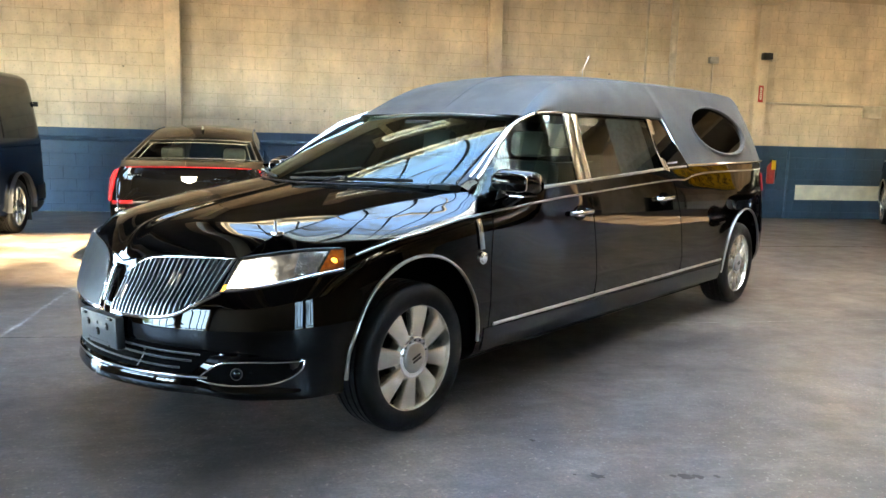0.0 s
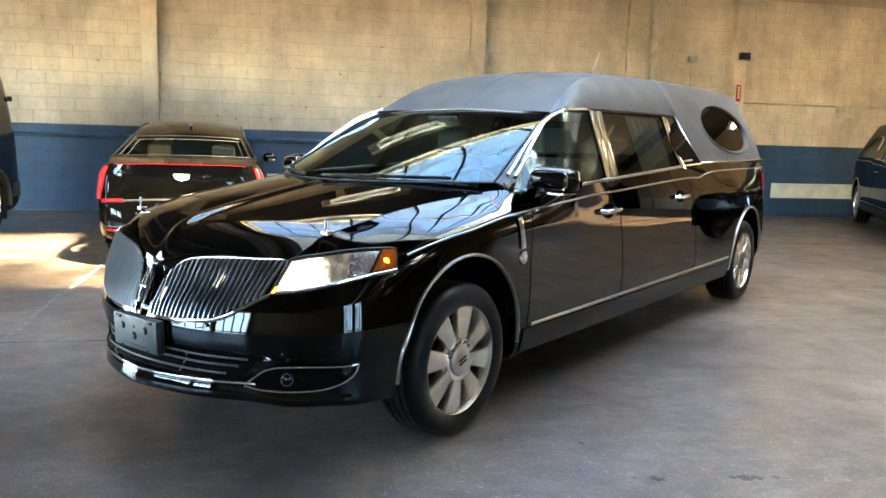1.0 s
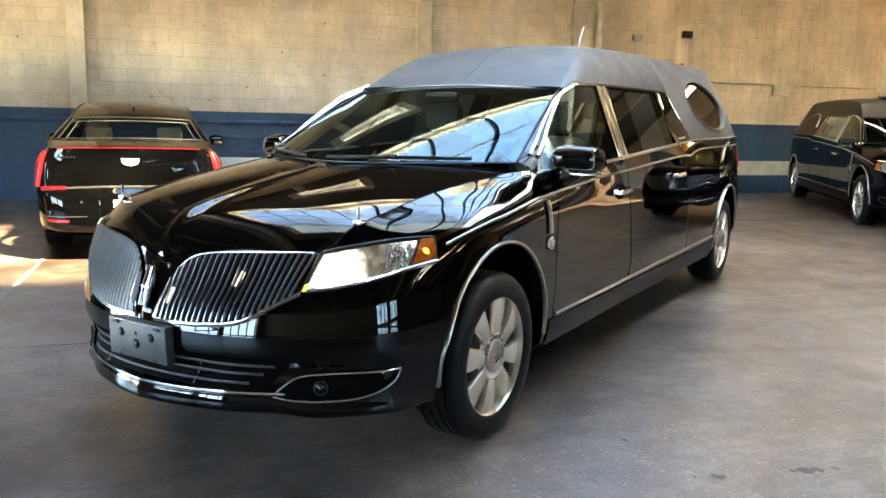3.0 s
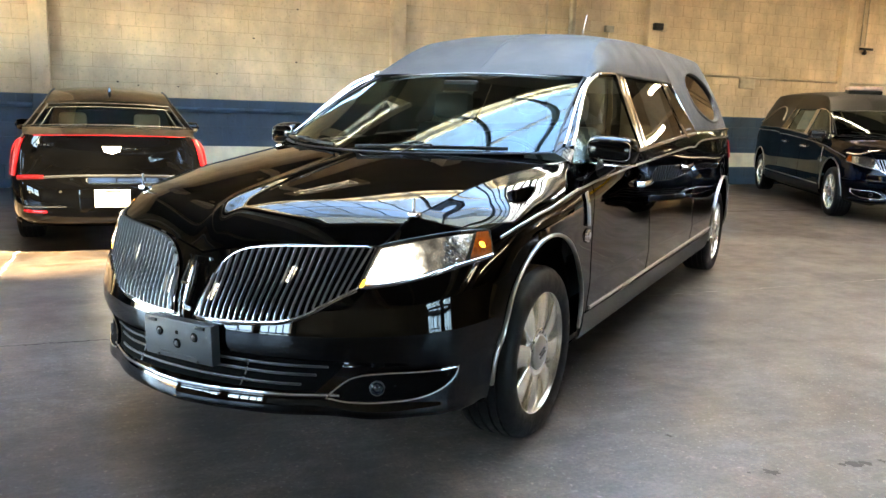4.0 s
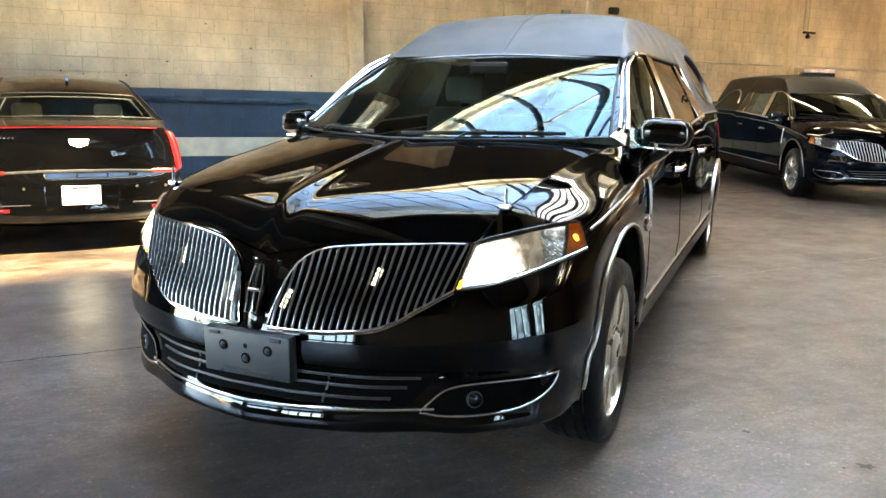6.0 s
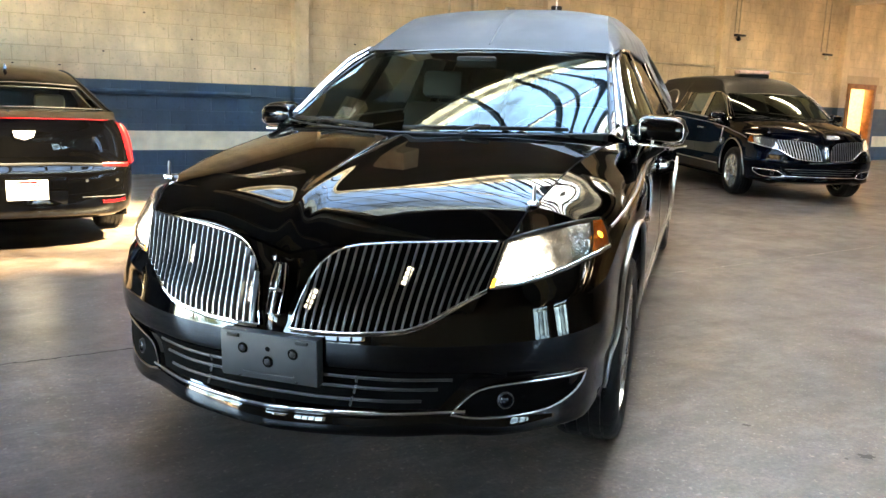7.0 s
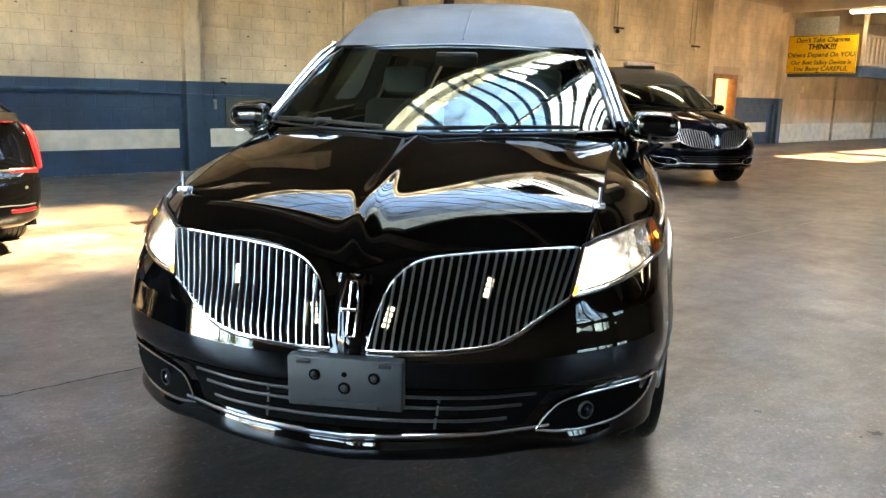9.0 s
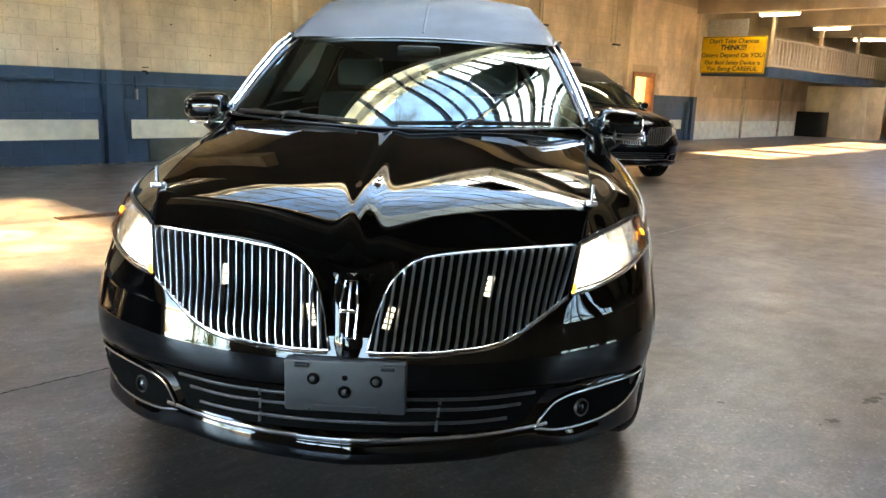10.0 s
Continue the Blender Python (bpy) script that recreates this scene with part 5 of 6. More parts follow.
    # wipers
    for u0, u1, hinge in ((-0.95, -0.20, -0.62), (-0.02, 0.80, 0.30)):
        wp = new("wiper")
        wp.parent = car
        over = np.array((0, -0.005, 0.011))
        us = np.linspace(u0, u1, 14)
        part("blade", Build().tube(np.array([ws_at(u, 0.006 + 0.014 * math.sin(math.pi * (u - u0) / (u1 - u0))) + over for u in us]), 0.010, 0.018), RUBBER, wp)
        part("arm", Build().tube(np.array([ws_at(hinge, -0.03) + over, ws_at(hinge * 0.6 + 0.4 * (u0 + u1) / 2, 0.0) + over * 1.7, ws_at((u0 + u1) / 2, 0.022) + over * 1.7]), 0.015, 0.010), PLASTIC, wp)
        part("clip", Build().box((-0.035, -0.010, -0.006), (0.035, 0.010, 0.010), pose(*(ws_at((u0 + u1) / 2, 0.020) + over * 1.5)), 0.004), PLASTIC, wp)
    if detailed:
        part("roof_antenna", Build().tube(np.array(((0.05, 2.92, 1.93), (0.05, 2.93, 2.0), (0.03, 3.06, 2.13))), 0.0045, None, 6, (1, 0, 0)), BADGE, car, "whip antenna")
        part("dashboard", Build().grid(between(np.array(((-0.76, 0.42, 1.10), (0, 0.12, 1.12), (0.76, 0.42, 1.10))), np.array(((-0.76, 0.75, 1.08), (0, 0.62, 1.08), (0.76, 0.75, 1.08))), 20, 6)).box((-0.76, 0.70, 0.6), (0.76, 0.78, 1.08)), PLASTIC, car)
        for x in (-0.40, 0.40):
            seat(car, x, 1.25)
        sw = np.array([(0.40 + 0.185 * math.cos(a), 0.86 - 0.06 * math.sin(a), 1.05 + 0.17 * math.sin(a)) for a in np.linspace(0, 2 * math.pi, 32, False)])
        part("steering_wheel", Build().tube(sw, 0.03, None, 8, (0, 1, 0), True), PLASTIC, car)
        part("headliner", Build().box((-0.60, 1.25, 1.58), (0.60, 4.7, 1.60)), LINER, car)
        part("inside_mirror", Build().box((-0.11, 0.98, 1.47), (0.11, 1.02, 1.53), None, 0.015), PLASTIC, car)
        part("cabin_floor", Build().box((-0.85, 0.5, 0.42), (0.85, 4.8, 0.46)), DARK, car)
        for s in (-1, 1):
            fold = np.array([[(s * (0.86 - 0.42 * (z - 1.2) + 0.012 * math.sin(y * 60)), y, z) for y in np.linspace(2.15, 2.66, 60)] for z in (1.2, 1.4, 1.58)])
            part("drape", Build().grid(fold), DRAPE, car, "pale folded curtain")
    return car


hearse(pose(0, 0, 0), BLACK, VINYL, "glossy black hearse with grey vinyl roof and lit headlamps")


far = hearse(pose(2.519, 10.358, 0, 0, 0, 19.57), NAVY, VINYL_DARK, "dark navy hearse with black vinyl roof and roof light bar", False)
BAR_LENS = plain("light_bar_lens", (0.72, 0.48, 0.42), 0.2, 0, 0.6, 0.2, 12)
bar = new("light_bar")
bar.parent = far
bar.matrix_local = pose(0.06, 2.0, 1.87)
part("base", Build().box((-0.27, -0.12, -0.07), (0.27, 0.12, 0.055), None, 0.02), PLASTIC, bar)
part("lens", Build().box((-0.275, -0.12, 0.057), (0.275, 0.12, 0.125), None, 0.02), BAR_LENS, bar, "clear and pink light bar lens")
part("pale_curtain", Build().grid(np.array([[(-0.80 + 0.40 * (z - 1.25), y + 0.03 * (z - 1.25), z) for y in (1.75, 2.6)] for z in (1.25, 1.57)])), DRAPE, far)


# ---- the other cars ----
def sedan_grid():
    """Half of the sedan's lower body, from the tail round to the nose; forward is -y, the rear axle at y 0."""
    def side(y, x, top):
        return [(x - 0.09, y, 0.22), (x - 0.03, y, 0.30), (x - 0.005, y, 0.45), (x, y, 0.62), (x - 0.005, y, 0.78), (x - 0.03, y, 0.92), top]
    cols = [
        [(0, 1.02, 0.24), (0, 1.12, 0.30), (0, 1.13, 0.42), (0, 1.11, 0.60), (0, 1.055, 0.72), (0, 1.035, 0.92), (0, 1.06, 1.058)],
        [(0.35, 1.01, 0.24), (0.35, 1.11, 0.30), (0.35, 1.12, 0.42), (0.35, 1.10, 0.60), (0.35, 1.045, 0.72), (0.35, 1.02, 0.92), (0.35, 1.04, 1.053)],
        [(0.64, 0.96, 0.25), (0.66, 1.05, 0.30), (0.67, 1.07, 0.42), (0.68, 1.055, 0.60), (0.68, 1.01, 0.72), (0.67, 0.975, 0.92), (0.64, 0.97, 1.047)],
        [(0.78, 0.84, 0.26), (0.81, 0.91, 0.31), (0.83, 0.93, 0.43), (0.84, 0.93, 0.60), (0.84, 0.91, 0.72), (0.82, 0.88, 0.92), (0.74, 0.86, 1.047)],
        side(0.62, 0.905, (0.78, 0.60, 1.055)),
        side(0.30, 0.925, (0.79, 0.30, 1.045)), side(0.0, 0.93, (0.80, 0.0, 1.035)), side(-0.35, 0.93, (0.815, -0.35, 1.02)),
        side(-1.0, 0.925, (0.83, -1.0, 1.0)), side(-1.8, 0.925, (0.835, -1.8, 0.985)), side(-2.4, 0.925, (0.82, -2.4, 0.97)),
        side(-2.85, 0.925, (0.78, -2.85, 0.93)), side(-3.2, 0.91, (0.76, -3.2, 0.90)),
        [(0.68, -3.72, 0.24), (0.74, -3.76, 0.30), (0.78, -3.74, 0.45), (0.79, -3.70, 0.60), (0.78, -3.66, 0.72), (0.74, -3.58, 0.80), (0.66, -3.50, 0.85)],
        [(0, -3.90, 0.24), (0, -3.98, 0.30), (0, -4.0, 0.45), (0, -3.98, 0.60), (0, -3.93, 0.72), (0, -3.84, 0.80), (0, -3.72, 0.86)],
    ]
    g = cr(np.array(cols), 6)
    return np.swapaxes(cr(np.swapaxes(g, 0, 1), 5), 0, 1)


def sedan(m, label="glossy black sedan parked nose to the block wall, tail lamps lit"):
    car = thing("sedan", m, label, "car", "parked cars")
    g = sedan_grid()
    skin = Skin([g, flip(g)])

    def stick(p, off):
        out = []
        for q in np.asarray(p, float).reshape(-1, 3):
            at, nrm, _, _ = skin.tree.find_nearest(Vector(q))
            if nrm.dot(at - Vector((0, -1.4, 0.5))) < 0:
                nrm = -nrm
            out.append(at + nrm * off)
        return np.array(out).reshape(np.shape(p))
    keep = g.copy()
    arches = ((0.0, 0.35), (-2.84, 0.35))
    c, r = g.shape[:2]
    ins = np.zeros((c, r), bool)
    for y0, z0 in arches:
        ins |= (np.hypot(g[..., 1] - y0, g[..., 2] - z0) < 0.40) & (g[..., 0] > 0.6)
    faces = [((i * r + j), (i + 1) * r + j, (i + 1) * r + j + 1, i * r + j + 1) for i in range(c - 1) for j in range(r - 1) if not (ins[i, j] and ins[i + 1, j] and ins[i + 1, j + 1] and ins[i, j + 1])]
    for i, j in zip(*np.where(ins)):
        for y0, z0 in arches:
            e = math.hypot(keep[i, j, 1] - y0, keep[i, j, 2] - z0) / 0.40
            if e < 1:
                keep[i, j, 1], keep[i, j, 2] = y0 + (keep[i, j, 1] - y0) / max(e, 0.05), z0 + (keep[i, j, 2] - z0) / max(e, 0.05)
    b = Build().add(keep.reshape(-1, 3), faces).add(flip(keep).reshape(-1, 3), [f[::-1] for f in faces])
    part("body", b, BLACK, car, "", 60, 0.0008)
    edge = [g[i, -1] for i in range(0, c)]
    # boot lid and deck, bonnet, roof
    def deck(y0, y1, z0, z1, x0, x1, crown, n=14):
        rows = []
        for t in np.linspace(0, 1, n):
            w = np.linspace(-1, 1, 21)
            rows.append(np.stack([(x0 + (x1 - x0) * t) * w, np.full(21, y0 + (y1 - y0) * t) - 0.05 * (w ** 2) * (1 - t) , z0 + (z1 - z0) * t + crown * (1 - w ** 2)], 1))
        return np.array(rows)
    tail = np.concatenate([flip(np.array(edge[:24:2]))[::-1], np.array(edge[:24:2])[1:]])
    front_e = np.array([(x, 0.60, 1.10 + 0.02 * (1 - (x / 0.78) ** 2)) for x in np.linspace(-0.78, 0.78, len(tail))])
    part("boot_lid", Build().grid(np.stack([tail, tail * 0.5 + front_e * 0.5 + np.array((0, 0, 0.012)), front_e])), BLACK, car)
    part("bonnet", Build().grid(deck(-2.2, -3.75, 0.975, 0.85, 0.82, 0.66, 0.06)), BLACK, car)
    shape = ((0.60, 1.10, 0.78, 0.02), (0.50, 1.135, 0.75, 0.014), (0.08, 1.285, 0.66, 0.02), (-0.12, 1.345, 0.625, 0.03), (-0.50, 1.425, 0.60, 0.04), (-1.0, 1.465, 0.59, 0.045), (-1.35, 1.455, 0.59, 0.04), (-1.6, 1.39, 0.60, 0.035), (-2.3, 1.02, 0.76, 0.02))
    rows = []
    for y, z, x, cw in shape:
        w = np.linspace(-1, 1, 25)
        rows.append(np.stack([x * w, y + 0.10 * w ** 2 * (0 if y < -1 else -1), z + cw * (1 - w ** 2)], 1))
    top = cr(np.array(rows), 5)
    part("roof", Build().grid(top[11:33]), BLACK, car)
    part("rear_window", Build().grid(top[:12, 1:24] + np.array((0, 0, 0.003))), RECLEAR, car, "clear rear window").visible_shadow = False
    for a, e in ((0, 2), (23, 25)):
        part("rear_pillar", Build().grid(top[:12, a:e]), BLACK, car)
    part("windshield", Build().grid(top[32:]), RECLEAR, car).visible_shadow = False
    frame = np.concatenate([top[1, 1:24], top[1:12, 23], top[11, 1:24][::-1], top[1:12, 1][::-1]]) + np.array((0, 0, 0.006))
    part("rear_window_frame", Build().tube(frame, 0.018, 0.012, 6, (0, 0, 1), True), PLASTIC, car)
    frame = np.concatenate([top[1, 2:23], top[1:11, 22], top[10, 2:23][::-1], top[1:11, 2][::-1]]) - np.array((0, 0, 0.012))
    part("window_border", Build().tube(frame, 0.012, 0.008, 6, (0, 0, 1), True), BRACKET, car, "grey inner edge of the rear window")
    for s in (-1, 1):
        mir = (lambda p: np.array(p, float)) if s > 0 else flip
        edge_r = top[:, -1]
        low = np.array([(np.interp(-y, [-0.6, 0, 1, 1.8, 2.4], [0.78, 0.80, 0.83, 0.835, 0.82]), y, np.interp(-y, [-0.6, 0, 1, 1.8, 2.4], [1.055, 1.035, 1.0, 0.985, 0.97])) for y in edge_r[:, 1]])
        gp = np.stack([edge_r * (1 - t) + low * t for t in np.linspace(0, 1, 6)])
        part("side_window", Build().grid(mir(gp)), GLASS_DARK, car, "dark side glass")
        part("window_trim", Build().tube(mir(edge_r) + np.array((s * 0.004, 0, 0.004)), 0.012, 0.014), PLASTIC, car)
        # L shaped tail lamp
        tl = new("tail_lamp")
        tl.parent = car
        up = np.array([[(x, 0.93, z) for x in np.linspace(0.80, 0.93, 8)] for z in np.linspace(1.05, 0.68, 14)])
        up[..., 0] -= 0.05 * ((up[..., 2] - 0.68) / 0.37)
        part("lamp_lens", Build().grid(stick(mir(up), 0.008)), RED, tl, "red upright tail lamp lens")
        ln = np.array([(0.835 - 0.04 * t, 0.93, 0.69 + 0.34 * t) for t in np.linspace(0, 1, 14)])
        part("light_blade", Build().tube(stick(mir(ln), 0.013), 0.03, 0.014, 8, (0, 1, 0)), RED_ON, tl, "lit red light blade")
        ln = np.array([(0.88 - 0.05 * t, 0.86, 0.69 + 0.34 * t) for t in np.linspace(0, 1, 14)])
        part("blade_core", Build().tube(stick(mir(ln + np.array((-0.045, 0.05, 0))), 0.021), 0.010, 0.008, 6, (0, 1, 0)), BLADE, tl, "white-hot core of the lamp")
        part("outer_blade", Build().tube(stick(mir(ln), 0.013), 0.018, 0.014, 8, (0, 1, 0)), RED_ON, tl)
        ln = np.array([(0.84 - 0.26 * t, 1.0, 0.685 - 0.025 * t) for t in np.linspace(0, 1, 10)])
        part("foot_lens", Build().tube(stick(mir(ln), 0.008), 0.018, 0.04, 8), RED_ON, tl)
        ln = np.array([(0.80 - 0.24 * t, 1.05, 0.385) for t in np.linspace(0, 1, 8)])
        part("reflector", Build().tube(stick(mir(ln), 0.004), 0.014, 0.028, 8), RED, car, "red bumper reflector")
        ln = np.array([(0.80 - 0.4 * t, 1.05, 0.425) for t in np.linspace(0, 1, 12)])
        part("bumper_strip", Build().tube(stick(mir(ln), 0.004), 0.008, 0.010, 8), BARS, car, "dark bumper strip")
        wheel(car, s * 0.80, 0.0, 0.345, s).scale = (0.94, 0.94, 0.94)
        wheel(car, s * 0.80, -2.84, 0.345, s).scale = (0.94, 0.94, 0.94)
        for y0, z0 in arches:
            a = np.linspace(-0.1, math.pi + 0.1, 30)
            r0 = np.stack([np.full(30, s * 0.86), y0 + 0.41 * np.cos(a), z0 + 0.41 * np.sin(a)], 1)
            r1 = r0.copy()
            r1[:, 0] = s * 0.45
            part("wheel_liner", Build().grid(np.stack([r0, r1])).add(list(r1), [tuple(range(30))]), DARK, car)
        mr = np.array([[(s * (0.98 + 0.10 * u), -1.72 + 0.06 * math.cos(q) * (1 - u ** 4) ** 0.5, 1.06 + 0.065 * math.sin(q) * (1.02 - u ** 4) ** 0.5) for q in np.linspace(0, 2 * math.pi, 18, False)] for u in np.linspace(-1, 1, 9)])
        part("door_mirror", Build().grid(mr, True).box((s * 0.84 - 0.04, -1.76, 0.99), (s * 0.84 + 0.06, -1.68, 1.03)), BLACK, car)
        for x in (0.45, 0.72):
            q = stick(mir(np.array([(x, 1.1, 0.56)])), 0.003)[0]
            part("parking_sensor", Build().add([(q[0] + 0.012 * math.cos(a), q[1] + 0.004, q[2] + 0.012 * math.sin(a)) for a in np.linspace(0, 2 * math.pi, 14, False)], [tuple(range(14))]), SATIN, car)
        rh = new("rear_seat")
        rh.parent = car
        rh.matrix_local = pose(s * 0.38, -0.42, 0)
        part("backrest", Build().box((-0.26, -0.06, 0.5), (0.26, 0.08, 1.06), None, 0.05), LEATHER, rh)
        part("headrest", Build().box((-0.14, -0.05, 1.07), (0.14, 0.05, 1.23), None, 0.045), PALE, rh, "pale leather headrest")
    # boot details
    strip = np.array([(x, 1.06 - 0.09 * (x / 0.7) ** 2, 1.053 - 0.012 * (x / 0.7) ** 2) for x in np.linspace(-0.66, 0.66, 30)])
    part("high_brake_lamp", Build().tube(strip + np.array((0, 0.006, 0.0)), 0.007, 0.009), RED, car, "red light strip on the boot edge")
    bar = np.array([(x, 1.05, 0.69 - 0.012 * abs(x)) for x in np.linspace(-0.62, 0.62, 40)])
    part("boot_chrome_bar", Build().tube(stick(bar, 0.008), 0.016, 0.024), BARS, car, "dark chrome bar above the plate")
    bd = np.array([(-0.085, 0, 0.03), (0.085, 0, 0.03), (0.07, 0, -0.018), (0.0, 0, -0.04), (-0.07, 0, -0.018)]) + np.array((0, 1.048, 0.925))
    part("badge", Build().add(list(bd) + list(bd - np.array((0, 0.012, 0))), [(0, 1, 2, 3, 4)] + [(k, (k + 1) % 5, 5 + (k + 1) % 5, 5 + k) for k in range(5)]), BADGE, car, "plain silver crest", False)
    for k in range(5):
        x = 0.62 - 0.032 * k
        part("badge_bar", Build().box((x, 1.0, 0.955), (x + 0.02, 1.022, 0.972), None, 0.002), CHROME, car)
    part("plate_recess", Build().box((-0.30, 1.09, 0.36), (0.30, 1.128, 0.60), None, 0.02), BLACK, car)
    pl = new("number_plate")
    pl.parent = car
    pl.matrix_local = pose(0.01, 1.131, 0.50)
    part("plate", Build().box((-0.155, 0, -0.078), (0.155, 0.006, 0.078), None, 0.002), plain("plate_white", (0.75, 0.75, 0.74), 0.4), pl, "white number plate")
    part("plate_crest", Build().box((-0.075, 0.0065, 0.052), (0.075, 0.008, 0.068)), RED, pl)
    for k in range(6):
        part("plate_bar", Build().box((-0.09 + 0.03 * k, 0.0065, 0.03), (-0.072 + 0.03 * k, 0.008, 0.044)), PLASTIC, pl)
    fin = np.array([[(-0.018 * (1 - t), 0.09 - 0.02 * t, 1.478 + 0.055 * t), (0.018 * (1 - t), 0.09 - 0.02 * t, 1.478 + 0.055 * t), (0, -0.09 + 0.12 * t, 1.478 + 0.055 * t)] for t in (0, 0.4, 0.75, 1.0)]) + np.array((0, -0.42, -0.03))
    part("shark_fin", Build().grid(fin, True), BLACK, car, "roof aerial fin")
    part("parcel_shelf", Build().box((-0.6, -0.35, 1.0), (0.6, 0.5, 1.05), None, 0.01), PLASTIC, car)
    part("cabin_floor", Build().box((-0.8, -3.3, 0.24), (0.8, 0.9, 0.3)), DARK, car)
    part("headliner", Build().grid(top[11:33] - np.array((0, 0, 0.03))), LINER, car)
    return car


def on_wall(s, n, z=0.0, turn=0.0):
    """A pose in the hall: s along the wall, n towards it."""
    q = HALL @ Vector((s, n, z))
    return pose(q.x, q.y, q.z, 0, 0, turn)


sedan(on_wall(-1.20, 5.12, 0, math.degrees(math.atan2(N.x, -N.y)) + 1.5) @ Matrix.Diagonal((0.95, 1, 1, 1)))


def van(m):
    """Passenger van, nose out; forward is -y, the rear axle at y 0."""
    car = thing("van", m, "dark blue-grey passenger van backed up to the wall", "van", "parked cars")
    st = ((0.22, 0.90), (0.34, 0.985), (0.60, 0.995), (0.92, 0.99), (1.12, 0.985), (1.30, 0.965), (1.70, 0.91), (2.02, 0.85), (2.12, 0.78), (2.17, 0.60), (2.19, 0.0))
    ys = (1.02, 0.99, 0.90, 0.4, 0.0, -0.6, -1.6, -2.6, -3.3, -3.7, -3.95)
    k = (0.90, 0.97, 1.0, 1.0, 1.0, 1.0, 1.0, 1.0, 0.97, 0.92, 0.82)
    hood = (1, 1, 1, 1, 1, 1, 1, 1, 0.78, 0.52, 0.44)
    g = np.array([[(x * kk, y - 0.06 * (z / 2.2) ** 2 * (1 if y > 0.5 else 0), min(z, 2.2 * hh) if z > 0.5 else z) for z, x in st] for y, kk, hh in zip(ys, k, hood)])
    g = cr(g, 6)
    g = np.swapaxes(cr(np.swapaxes(g, 0, 1), 4), 0, 1)
    c, r = g.shape[:2]
    keep = g.copy()
    ins = np.zeros((c, r), bool)
    for y0 in (0.0, -3.0):
        ins |= (np.hypot(g[..., 1] - y0, g[..., 2] - 0.36) < 0.44) & (g[..., 0] > 0.6)
    faces = [((i * r + j), (i + 1) * r + j, (i + 1) * r + j + 1, i * r + j + 1) for i in range(c - 1) for j in range(r - 1) if not (ins[i, j] and ins[i + 1, j] and ins[i + 1, j + 1] and ins[i, j + 1])]
    for i, j in zip(*np.where(ins)):
        for y0 in (0.0, -3.0):
            e = math.hypot(keep[i, j, 1] - y0, keep[i, j, 2] - 0.36) / 0.44
            if e < 1:
                keep[i, j, 1], keep[i, j, 2] = y0 + (keep[i, j, 1] - y0) / max(e, 0.05), 0.36 + (keep[i, j, 2] - 0.36) / max(e, 0.05)
    b = Build().add(keep.reshape(-1, 3), faces).add(flip(keep).reshape(-1, 3), [f[::-1] for f in faces])
    b.add([*g[0], *flip(g[0])[::-1]], [tuple(range(2 * r))])
    b.add([*g[-1], *flip(g[-1])[::-1]], [tuple(range(2 * r))[::-1]])
    part("body", b, VAN_PAINT, car, "", 40, 0.0008)
    for s in (-1, 1):
        for y0, y1 in ((0.80, -0.42), (-0.52, -1.6), (-1.7, -2.7)):
            q = np.array([[(s * (np.interp(z, [1.12, 1.30, 1.70, 2.02], [0.985, 0.965, 0.91, 0.85]) + 0.006), y - 0.05 * (z - 1.3) * (1 if y > 0.5 else 0), z) for y in np.linspace(y0, y1, 8)] for z in np.linspace(1.28, 1.98, 6)])
            part("side_window", Build().grid(q), GLASS_DARK, car, "dark tinted side window")
        for y0 in (0.0, -3.0):
            wheel(car, s * 0.86, y0, 0.366, s)
            a = np.linspace(-0.1, math.pi + 0.1, 30)
            r0 = np.stack([np.full(30, s * 0.95), y0 + 0.45 * np.cos(a), 0.36 + 0.45 * np.sin(a)], 1)
            r1 = r0.copy()
            r1[:, 0] = s * 0.5
            part("wheel_liner", Build().grid(np.stack([r0, r1])).add(list(r1), [tuple(range(30))]), DARK, car)
            edge = np.stack([np.full(30, s * 0.998), y0 + 0.46 * np.cos(a), 0.36 + 0.46 * np.sin(a)], 1)
            part("arch_cladding", Build().tube(edge, 0.02, 0.10, 8, (1, 0, 0)), BRACKET, car, "grey plastic arch cladding")
        part("mud_flap", Build().box((s * 0.86 - 0.11, 0.44, 0.13), (s * 0.86 + 0.11, 0.46, 0.46), None, 0.006), RUBBER, car)
        part("bumper_corner", Build().box((s * 0.86 - 0.13, 0.62, 0.36), (s * 0.86 + 0.14, 1.05, 0.66), None, 0.06), BRACKET, car, "grey plastic rear bumper corner")
        for z in (0.9, 1.72):
            part("door_hinge", Build().box((s * 0.92 - 0.03, 0.93, z), (s * 0.92 + 0.03, 0.99, z + 0.07), None, 0.01), PLASTIC, car)
    part("rear_bumper", Build().box((-0.80, 0.90, 0.36), (0.80, 1.08, 0.62), None, 0.05), BRACKET, car)
    part("underbody", Build().box((-0.85, -3.8, 0.2), (0.85, 0.9, 0.3)), DARK, car)
    return car


van(on_wall(-4.78, 6.95, 0, math.degrees(math.atan2(-N.x, N.y))))
sedan(on_wall(38.2, 3.6, 0, math.degrees(math.atan2(N.x, -N.y))), "black sedan parked far off beyond the gallery")


# ---- fittings on the wall and under the roof ----
GREYBOX = plain("grey_box", (0.30, 0.28, 0.24), 0.5, 0.2)
REDP = plain("red_enamel", (0.42, 0.03, 0.02), 0.3, 0, 0.4)
OLIVE = plain("dark_olive_panel", (0.055, 0.06, 0.045), 0.5, 0, 0, 0.3, 3)
BLUE_PIPE = plain("blue_pipe_paint", (0.045, 0.092, 0.15), 0.55, 0, 0, 0.2, 6)


